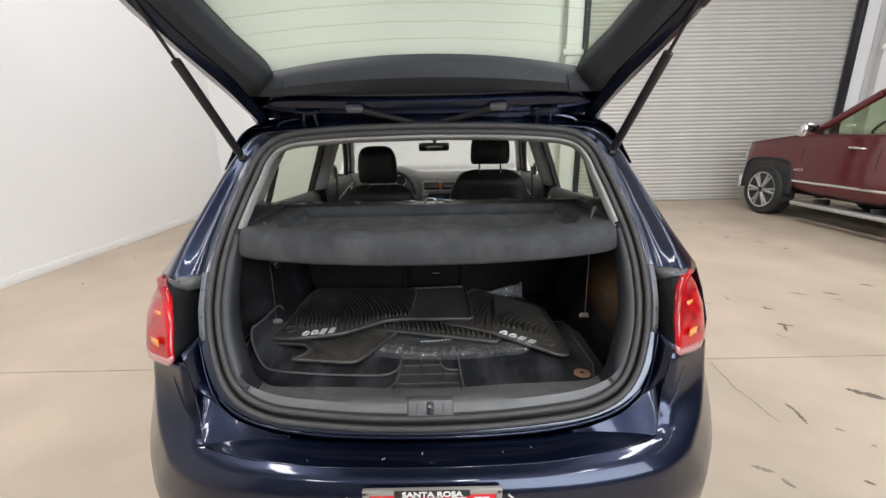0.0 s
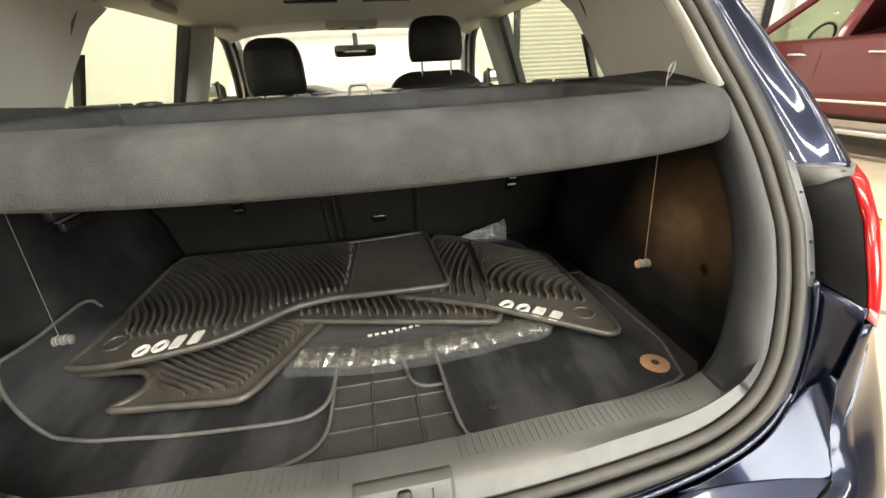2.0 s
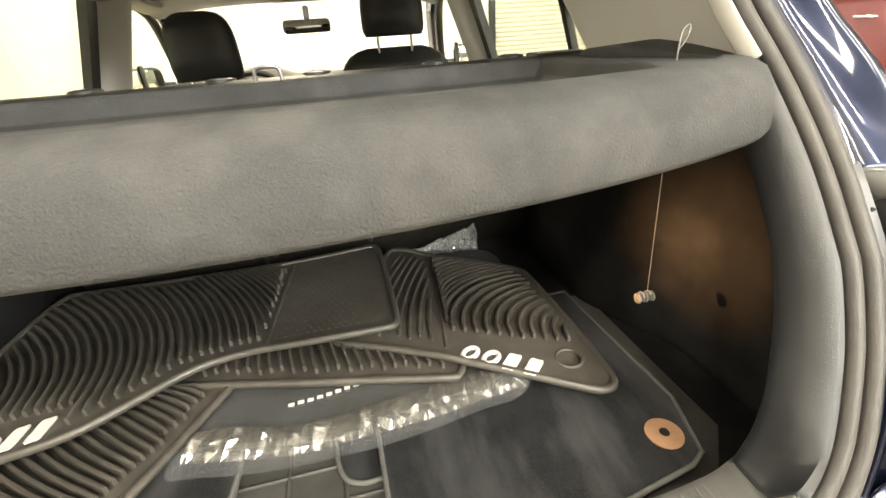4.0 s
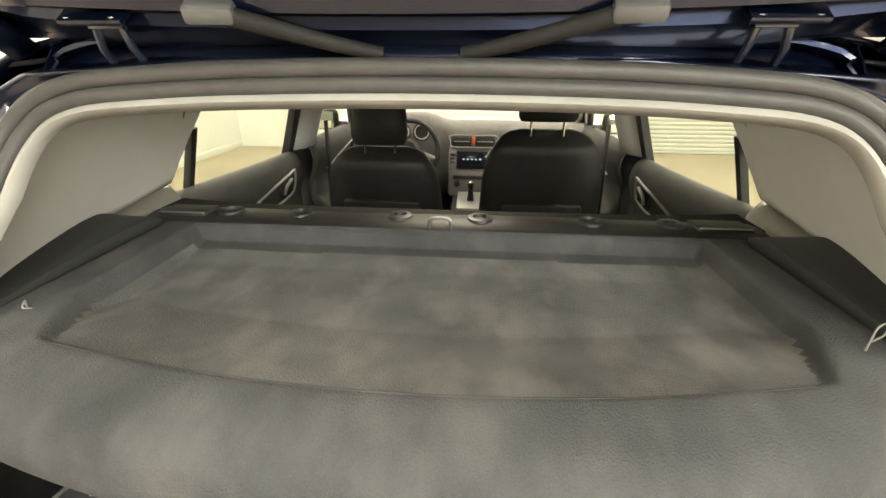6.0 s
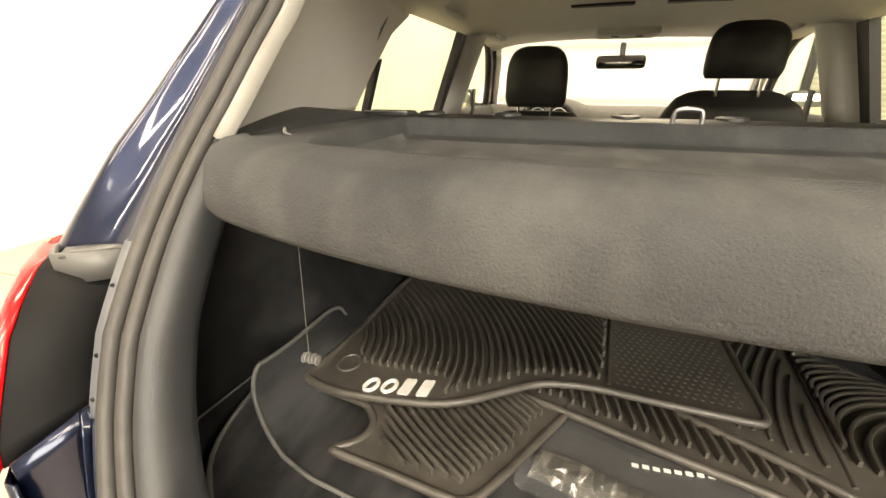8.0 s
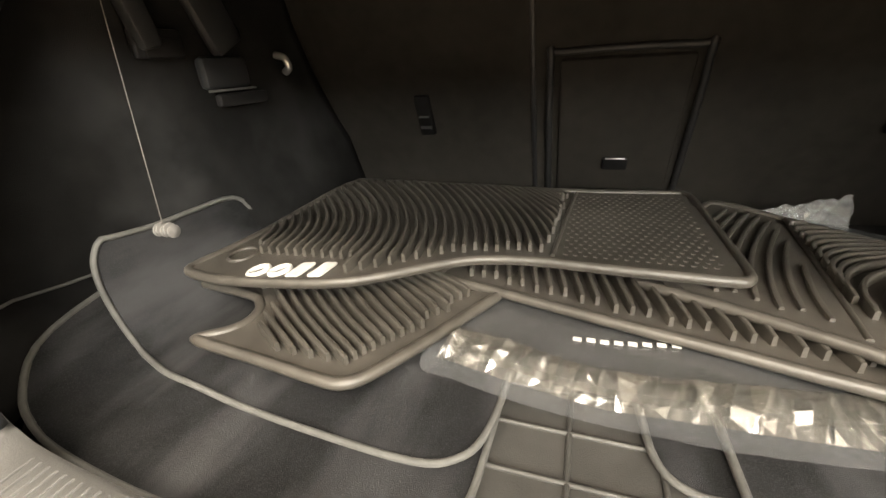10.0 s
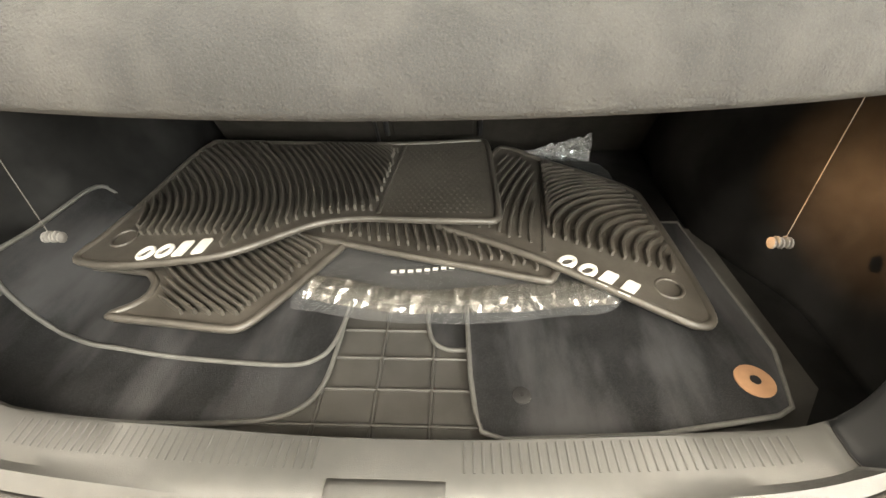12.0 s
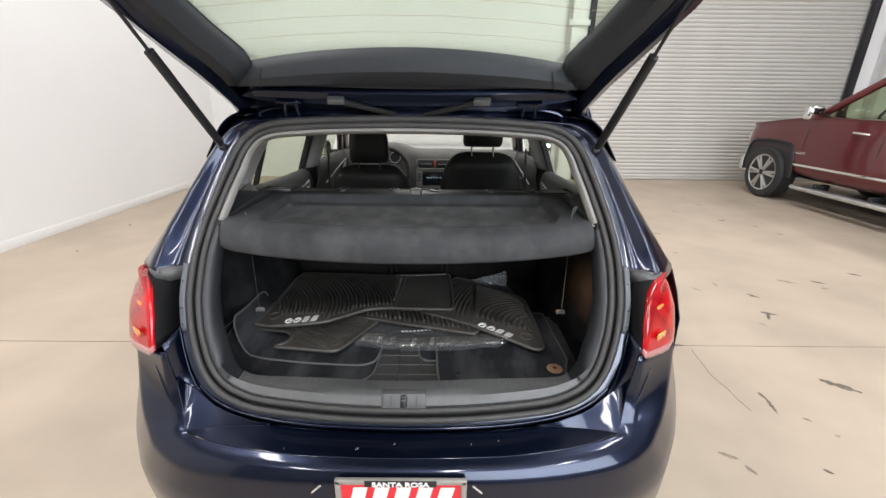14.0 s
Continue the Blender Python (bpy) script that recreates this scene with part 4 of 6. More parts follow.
for sgn in (1, -1):
    # rear pillar trim from the opening's edge to the window
    rows = []
    for i in range(15):
        z = 1.105 + i * (1.352 - 1.105) / 14
        x0 = ap_x(z) - 0.058
        y0 = aper(x0, z) + 0.004
        yw = table(z, [(1.10, 1.01), (1.2, 1.055), (1.30, 1.11), (1.36, 1.20)])
        xw = 1.207 - 0.4 * z - 0.012
        rows.append([Vector((sgn * p.x, p.y, z)) for p in smooth_curve([(x0, y0, 0), (lerp(x0, xw, 0.30), lerp(y0, yw, 0.14), 0), (lerp(x0, xw, 0.62), lerp(y0, yw, 0.48), 0), (lerp(x0, xw, 0.93), lerp(y0, yw, 0.9), 0), (xw, yw, 0), (xw + 0.02, yw + 0.01, 0)], 4)])
    part("pillar_trim", surface(rows), M_TRIM_LIGHT, car, "pale grey rear pillar trim", solid=0.003, angle=1.0)
# lower trim of the opening: load sill at the bottom, side trims up to the pillars
SECT_SILL = [(-0.042, 0.004, 0), (-0.046, -0.003, 0), (-0.062, 0.004, 0), (-0.068, 0.012, 0), (-0.0705, 0.024, 0), (-0.0655, 0.066, 0), (-0.056, 0.074, 0), (-0.010, 0.080, 0)]
SECT_SIDE = [(-0.042, 0.006, 0), (-0.047, -0.004, 0), (-0.054, -0.003, 0), (-0.062, 0.010, 0), (-0.066, 0.022, 0), (-0.067, 0.040, 0), (-0.066, 0.050, 0), (-0.054, 0.060, 0)]


def low_section(k):
    """Row k of the trim that blends from the sill's section into the side's."""
    a, b = SECT_SILL[k], SECT_SIDE[k]
    w = [table(z, [(0.645, 1.0), (0.67, 0.7), (0.71, 0.2), (0.75, 0.0)]) for x, z in RING]
    pts_a, pts_b = ring(lambda i: a[0], a[1]), ring(lambda i: b[0], b[1])
    out = [Vector(q).lerp(Vector(p), t) for p, q, t in zip(pts_a, pts_b, w)]
    if k >= 3:
        # the tread stays flat almost to the corners
        for v in out:
            if v.z < 0.9:
                top = table(abs(v.x), [(0.0, 0.706), (0.40, 0.704), (0.45, 0.707), (0.475, 0.722), (0.49, 0.748), (0.50, 0.79), (0.508, 0.85), (0.515, 1.0)])
                v.z = min(v.z, top - (0.018 if k == 7 else 0.004 if k == 6 else 0.0) * max(0.0, min(1.0, (0.48 - abs(v.x)) / 0.04)))
    return out


SECTION = [low_section(k) for k in range(8)]


def run_of(keep):
    flags = [keep(x, z) for x, z in RING]
    start = next(i for i in range(NR) if flags[i] and not flags[i - 1])
    out = []
    while flags[start % NR]:
        out.append(start % NR)
        start += 1
    return out


for sgn in (1, -1):
    idx = run_of(lambda x, z, s=sgn: z < 1.112 and x * s > 0.497)
    part("side_trim", surface([[r[i] for i in idx] for r in SECTION]), M_TRIM_MID, car, "grey plastic side trim of the opening", solid=0.003, angle=1.0)
idx = run_of(lambda x, z: z < 0.75 and abs(x) < 0.508)
sill = part("sill_trim", surface([[r[i] for i in idx] for r in SECTION]), M_SILL, car, "grey plastic load sill trim", solid=0.003, angle=0.7)
tread_a, tread_b = [SECTION[4][i] for i in idx], [SECTION[5][i] for i in idx]
for i in range(-43, 44):
    x = i * 0.0098
    if abs(x) < 0.075:
        continue
    k = next(j for j in range(len(tread_a) - 1) if min(tread_a[j].x, tread_a[j + 1].x) <= x <= max(tread_a[j].x, tread_a[j + 1].x))
    t = (x - tread_a[k].x) / (tread_a[k + 1].x - tread_a[k].x)
    lift = Vector((0, 0, 0.0010))
    part("tread_rib", tube([tread_a[k].lerp(tread_a[k + 1], t).lerp(tread_b[k].lerp(tread_b[k + 1], t), u) + lift for u in (0.12, 0.92)], 0.0018, 5), M_SILL, sill)
for i in (idx[0], idx[-1]):
    part("sill_joint", tube([SECTION[k][i] + Vector((0, -0.0012, 0.0012)) for k in range(1, 6)], 0.0012, 6), M_BLACK, sill)
latch = part("latch_cover", surface([[Vector((x, y, z)) for x in (-0.060, -0.052, -0.02, 0.02, 0.052, 0.060)] for y, z in ((0.067, 0.660), (0.069, 0.673), (0.083, 0.700), (0.088, 0.7052), (0.098, 0.7070), (0.106, 0.7045))]), M_SILL, sill, "raised latch cover", solid=0.004)
part("striker_slot", box(0, 0.079, 0.690, 0.018, 0.016, 0.034, 0.005, rot=pose(0, 0, 0, -26)), M_BLACK, latch)
part("striker", tube(smooth_curve([(-0.0055, 0.082, 0.682), (-0.0055, 0.074, 0.692), (0, 0.073, 0.700), (0.0055, 0.074, 0.692), (0.0055, 0.082, 0.682)], 4), 0.0018, 8), M_CHROME, latch, "chrome striker loop")
for sgn in (1, -1):
    part("slot_mark", box(sgn * 0.034, 0.0795, 0.690, 0.002, 0.01, 0.026, 0.0005, rot=pose(0, 0, 0, -26)), M_TRIM_DARK, latch)

# floor board, side linings, backrest
part("boot_floor", slab([(-0.47, 0.14), (0.47, 0.14), (0.62, 0.25), (0.62, 0.96), (-0.62, 0.96), (-0.62, 0.25)], FLOOR_Z - 0.03, FLOOR_Z), M_LINER, car, "dark boot floor board")
for sgn in (1, -1):
    rows = []
    for i in range(25):
        z = 0.645 + i * (1.115 - 0.645) / 24
        y1 = seat_y(z) + 0.02
        x0 = ap_x(max(z, 0.76)) - 0.063
        y0 = aper(x0, max(z, 0.76)) + 0.036
        r = [(sgn * x0, y0, z), (sgn * (x0 + 0.03), y0 + 0.004, z)]
        for j in range(24):
            y = lerp(y0 + 0.02, y1, j / 23)
            r.append((sgn * max(wall_x(y, z), x0 + 0.03), y, z))
        rows.append(r)
    part("boot_lining", surface(rows), M_LINER, car, "dark felt boot side lining", solid=0.004, angle=1.2)
rows = [[(x, seat_y(z) + 0.02 * (abs(x) / 0.56) ** 4, z) for x in [k * 0.062 for k in range(-10, 11)]] for z in [0.64 + k * 0.47 / 12 for k in range(13)]]
rows = [[(x, y + 0.1, z) for x, y, z in rows[0]]] + rows + [[(x, y + 0.1, z) for x, y, z in rows[-1]], [(x, y + 0.09, z) for x, y, z in rows[0]]]
rear_seat = part("rear_seat_back", surface(rows), M_SEATBACK, car, "dark carpeted back of the folding rear seat", angle=0.9)
rot_seat = pose(0, 0, 0, 24.2)
hx0, hx1, hz0, hz1 = -0.098, 0.112, 0.715, 0.962
hb = bmesh.new()
tube(smooth_curve([(hx0 - 0.01, seat_y(hz0) - 0.004, hz0), (hx0 - 0.008, seat_y(hz1) - 0.004, hz1 - 0.01), (hx0 + 0.01, seat_y(hz1) - 0.006, hz1 + 0.006), (hx1 - 0.01, seat_y(hz1) - 0.006, hz1 + 0.006), (hx1 + 0.008, seat_y(hz1) - 0.004, hz1 - 0.01), (hx1 + 0.01, seat_y(hz0) - 0.004, hz0)], 5), 0.006, 8, bm=hb)
part("hatch_frame", hb, M_BLACK, rear_seat, "black frame of the ski hatch")
hz = (hz0 + hz1) / 2
part("hatch_door", box(0.007, seat_y(hz) - 0.004, hz, 0.196, 0.014, 0.262, 0.005, rot=rot_seat), M_SEATBACK, rear_seat, "closed dark plastic ski hatch door")
part("hatch_handle", box(0.012, seat_y(0.775) - 0.011, 0.775, 0.044, 0.012, 0.026, 0.004, rot=rot_seat), M_HOUSING, rear_seat)
part("handle_edge", box(0.012, seat_y(0.785) - 0.017, 0.785, 0.034, 0.003, 0.003, 0.001), M_STEEL, rear_seat)
part("seat_split", box(-0.135, seat_y(0.86) - 0.001, 0.86, 0.008, 0.008, 0.46, 0.003, rot=rot_seat), M_BLACK, rear_seat)
for x in (-0.345, 0.395):
    fx = part("child_seat_anchor", box(x, seat_y(0.87) - 0.003, 0.87, 0.032, 0.012, 0.085, 0.005, rot=rot_seat), M_HOUSING, rear_seat, "black child seat anchor recess")
    part("anchor_bar", tube([(x - 0.011, seat_y(0.847) - 0.012, 0.847), (x + 0.011, seat_y(0.847) - 0.012, 0.847)], 0.003, 8), M_STEEL, fx)
    part("anchor_bar", tube([(x - 0.010, seat_y(0.868) - 0.012, 0.868), (x + 0.010, seat_y(0.868) - 0.012, 0.868)], 0.002, 8), M_STEEL, fx)
# top edge of the backrest with release knobs and the striker loop
rows = [[(x, y + 0.004 * math.sin(x * 9), z) for x in [k * 0.06 for k in range(-10, 11)]] for y, z in ((0.716, 1.086), (0.712, 1.104), (0.722, 1.113), (0.76, 1.117), (0.80, 1.112), (0.83, 1.08), (0.84, 0.98))]
part("seat_top", surface(rows), M_SEAT, rear_seat, "dark padded top of the rear backrest", solid=0.004, angle=1.0)
for x in (-0.44, -0.29, -0.085, 0.075, 0.29, 0.44):
    part("headrest_guide", turned([(0.026, 1.114), (0.024, 1.122), (0.014, 1.124), (0.012, 1.118)], 18, "z", (x, 0.768, 0)), M_BLACK, rear_seat)
for x0, x1 in ((-0.135, 0.60), (-0.60, -0.145)):
    part("seat_bar", tube([(x0, 0.713, 1.107), (x1, 0.713, 1.107)], 0.006, 8), M_DASH_DARK, rear_seat)
loop = part("seat_striker", tube(smooth_curve([(-0.020, 0.716, 1.095), (-0.020, 0.716, 1.128), (-0.012, 0.716, 1.136), (0.012, 0.716, 1.136), (0.020, 0.716, 1.128), (0.020, 0.716, 1.095)], 4), 0.0034, 8), M_STEEL, rear_seat, "chrome striker loop")
for x in (-0.53, 0.53):
    part("release_bezel", box(x, 0.765, 1.117, 0.10, 0.055, 0.012, 0.005), M_BLACK, rear_seat)
    part("bezel_trim", box(x, 0.742, 1.121, 0.095, 0.005, 0.006, 0.002), M_STEEL, rear_seat)

# side ledges that carry the parcel shelf
for sgn in (1, -1):
    rows = [[(sgn * x, y, z) for x, y, z in smooth_curve(c, 5)] for c in (
        [(0.590, 0.352, 1.114), (0.622, 0.43, 1.118), (0.652, 0.535, 1.128), (0.676, 0.64, 1.133), (0.668, 0.715, 1.122), (0.655, 0.73, 1.095)],
        [(0.545, 0.342, 1.110), (0.552, 0.43, 1.1165), (0.556, 0.535, 1.122), (0.558, 0.64, 1.126), (0.558, 0.708, 1.120), (0.556, 0.725, 1.095)],
        [(0.5385, 0.346, 1.09), (0.541, 0.43, 1.09), (0.543, 0.535, 1.09), (0.545, 0.64, 1.09), (0.548, 0.70, 1.09), (0.55, 0.72, 1.085)])]
    part("shelf_ledge", surface(rows), M_TRIM_DARK, car, "dark plastic ledge beside the shelf", solid=0.004)
    # pale side trim below the window, between the ledge and the door
    rows = [[(sgn * x, y, z) for x, y, z in smooth_curve(c, 4)] for c in (
        [(0.690, 0.700, 1.112), (0.712, 0.80, 1.110), (0.742, 0.93, 1.110), (0.765, 1.01, 1.108)],
        [(0.655, 0.722, 1.100), (0.668, 0.81, 1.088), (0.695, 0.93, 1.075), (0.735, 1.01, 1.062)],
        [(0.640, 0.735, 1.00), (0.645, 0.82, 0.98), (0.68, 0.93, 0.97), (0.73, 1.01, 0.97)])]
    part("lower_side_trim", surface(rows), M_TRIM_EDGE, car, "pale trim below the rear side window", solid=0.004, angle=1.0)
# boot fittings: pocket frames, hook, lamp lens, lining edge
pk = part("side_pocket", box(-0.556, 0.580, 0.967, 0.02, 0.085, 0.044, 0.008), M_TRIM_MID, car, "dark grey moulded pocket in the side lining")
part("pocket_rim", box(-0.545, 0.580, 0.944, 0.008, 0.088, 0.003, 0.001), M_SILVER, pk)
part("pocket_sill", box(-0.550, 0.600, 0.930, 0.014, 0.10, 0.018, 0.005), M_BLACK, pk)
part("side_bracket", box(-0.556, 0.582, 1.036, 0.02, 0.058, 0.085, 0.008, rot=pose(0, 0, 0, 26)), M_TRIM_MID, car, "dark grey slanted bracket cover on the lining")
part("side_bracket", box(-0.566, 0.476, 1.032, 0.02, 0.030, 0.068, 0.006, rot=pose(0, 0, 0, 14)), M_TRIM_MID, car, "dark grey bracket cover on the lining")
part("bag_hook", tube(smooth_curve([(-0.555, 0.70, 0.99), (-0.538, 0.70, 0.985), (-0.534, 0.703, 0.97), (-0.545, 0.705, 0.962)], 4), 0.006, 8), M_SILVER, car, "pale grey bag hook")
part("lining_edge", tube([(-0.560, 0.216, 0.772), (-0.594, 0.26, 0.763), (-0.600, 0.31, 0.754), (-0.602, 0.40, 0.746)], 0.0018, 6), M_CARPET_EDGE, car, "bound edge of the lining")
lens = part("boot_lamp", box(-0.574, 0.50, 1.005, 0.012, 0.07, 0.035, 0.004), M_BLACK, car, "small boot lamp on the side lining")
part("lamp_lens", box(-0.5665, 0.50, 1.0, 0.004, 0.05, 0.022, 0.001), M_BLACK, lens)


# ---------------- parcel shelf ----------------
def shelf_rear(x):
    return 0.190 + 0.32 * x * x + 0.014 * max(0.0, (abs(x) - 0.46) / 0.076) ** 4


def parcel_shelf():
    sh = thing("parcel_shelf", "dark grey felt parcel shelf over the boot", "parcel shelf")

    def top_z(x, y):
        d_rear = y - (0.289 + 0.27 * x * x)
        d_side = 0.474 - 1.35 * max(0, 0.46 - y) ** 1.6 - abs(x)
        d_front = 0.702 - y
        ramp = lambda d, w: max(0.0, min(1.0, d / w)) ** 0.85
        dip = min(0.008 * ramp(d_rear, 0.007) + 0.034 * ramp(d_rear, 0.15), 0.042 * ramp(d_side, 0.026), 0.026 * ramp(d_front, 0.013) + 0.016 * ramp(d_front, 0.09))
        return 1.1135 - dip

    xs4 = [k * 0.00536 for k in range(-100, 101)]
    rows = []
    edge = [(0.014, -0.071), (0.004, -0.070), (0.0, -0.064), (0.003, -0.044), (0.009, -0.024), (0.020, -0.011), (0.040, -0.004), (0.072, -0.001)]
    for dy, dz in edge:
        rows.append([(x, shelf_rear(x) + dy, 1.113 + dz + 0.008 * (abs(x) / 0.55) ** 6) for x in xs4])
    for k in range(1, 86):
        r = []
        for x in xs4:
            y = lerp(shelf_rear(x) + 0.074, 0.708, k / 85)
            r.append((x, y, top_z(x, y)))
        rows.append(r)
    rows.append([(x, 0.712, 1.095) for x in xs4])
    board = part("shelf_board", surface(rows), M_SHELF, sh, "worn dusty felt board with a rubbed, brightened recessed tray", solid=0.005, offset=0.0, angle=1.3)
    board.data.materials.append(M_TRAY)
    for f in board.data.polygons:
        x, y = f.center[:2]
        if y > 0.289 + 0.27 * x * x and abs(x) < 0.462 - 1.35 * max(0, 0.46 - y) ** 1.6 and y < 0.66:
            f.material_index = 1
    part("tray_bead", tube([(x, 0.2885 + 0.27 * x * x, 1.1142) for x in [k * 0.02 for k in range(-20, 21)]], 0.0017, 6), M_SHELF, sh, "fine raised bead along the tray")
    part("handle_dent", box(0.0, shelf_rear(0) + 0.001, 1.062, 0.034, 0.003, 0.007, 0.001), M_SHELF, sh)
    for sgn in (1, -1):
        x, y = sgn * 0.496, 0.394
        pts = [(x, y, 1.108), (x, y, 1.128), (x + 0.003, y + 0.002, 1.146), (x + 0.010, y, 1.152), (x + 0.006, y - 0.004, 1.140), (x + 0.001, y, 1.128)] if sgn > 0 else [(x, y, 1.108), (x - 0.002, y, 1.120), (x - 0.006, y + 0.004, 1.124), (x, y - 0.006, 1.120), (x + 0.005, y, 1.116)]
        part("cord_loop", tube(smooth_curve(pts, 4), 0.0012, 6), M_KNOB, sh, "white cord loop")
        cd = part("cord", tube([(sgn * 0.497, 0.394, 1.10), (sgn * 0.490, 0.367, 0.815)], 0.0005, 6), M_CORD, sh, "thin white lifting cord")
        bk = bmesh.new()
        for k in range(5):
            turned([(0.003, -0.003), (0.0078, -0.001), (0.0078, 0.001), (0.003, 0.003)], 10, "x", (sgn * 0.487 + (k - 2) * 0.0055, 0.367, 0.807 + 0.002 * (k % 2)), bm=bk)
        part("cord_knob", bk, M_KNOB, cd, "white cord knob")


parcel_shelf()

# ---------------- the car: cabin ----------------
rows = [[(x * table(y, [(0.51, 0.80), (0.6, 0.94), (0.72, 1.0)]), y, z - 0.012 * (abs(x) / 0.5) ** 2 - 0.02 * (abs(x) / 0.62) ** 8) for x in [k * 0.0645 for k in range(-10, 11)]] for y, z in ((0.51, 1.362), (0.6, 1.374), (0.8, 1.388), (1.2, 1.402), (1.7, 1.405), (2.1, 1.398), (2.34, 1.378))]
part("headliner", surface(rows), M_TRIM_LIGHT, car, "pale fabric roof lining", solid=0.004, angle=1.2)
for x0, x1 in ((-0.23, -0.045), (0.045, 0.22)):
    part("roof_slot", box((x0 + x1) / 2, 1.5, 1.400, x1 - x0, 0.035, 0.012, 0.003), M_BLACK, car)
bmd = bmesh.new()
for x in (-0.075, -0.026, 0.026, 0.075):
    box(x, 1.05, 1.396, 0.010 if abs(x) > 0.05 else 0.014, 0.075, 0.016, 0.002, bm=bmd)
for y in (1.019, 1.081):
    box(0, y, 1.396, 0.16, 0.013, 0.0155, 0.002, bm=bmd)
dome = part("dome_lamp", bmd, M_TRIM_LIGHT, car, "pale roof reading lamp, switched on")
for x in (-0.05, 0.05):
    part("lamp_lens", box(x, 1.05, 1.397, 0.034, 0.048, 0.006, 0.001), M_DOME, dome, "lit lamp lens")
con = part("overhead_console", box(-0.01, 2.2, 1.385, 0.26, 0.2, 0.035, 0.012), M_TRIM_LIGHT, car, "pale overhead console")
for x in (-0.06, 0.04):
    part("console_button", box(x, 2.16, 1.366, 0.03, 0.03, 0.005, 0.001), M_DASH, con)
for sgn in (1, -1):
    for y in (1.32, 2.05):
        part("grab_handle", tube(smooth_curve([(sgn * 0.565, y - 0.09, 1.376), (sgn * 0.558, y - 0.07, 1.365), (sgn * 0.558, y + 0.07, 1.365), (sgn * 0.565, y + 0.09, 1.376)], 5), 0.010, 8), M_TRIM_LIGHT, car, "pale roof grab handle")


def wx(z):
    """Half width at the side windows."""
    return 1.207 - 0.4 * z


def side_strip(sgn, a, b, w, t, mat, name, inset=0.0):
    """A bar on the window plane from a to b, given as (y, z)."""
    pts = [(sgn * (wx(z) - inset), y, z) for y, z in (a, b)]
    d = Vector((0, b[0] - a[0], b[1] - a[1])).normalized()
    sidev = Vector((0, -d.z, d.y)) * w / 2
    bm = bmesh.new()
    vs = []
    for p in pts:
        for k in (-1, 1):
            for q in (-1, 1):
                vs.append(bm.verts.new(Vector(p) + sidev * k + Vector((sgn * t / 2 * q, 0, 0))))
    for f in ((0, 1, 3, 2), (4, 5, 7, 6), (0, 1, 5, 4), (2, 3, 7, 6), (0, 2, 6, 4), (1, 3, 7, 5)):
        bm.faces.new([vs[i] for i in f])
    return part(name, bm, mat, car, smooth=False)


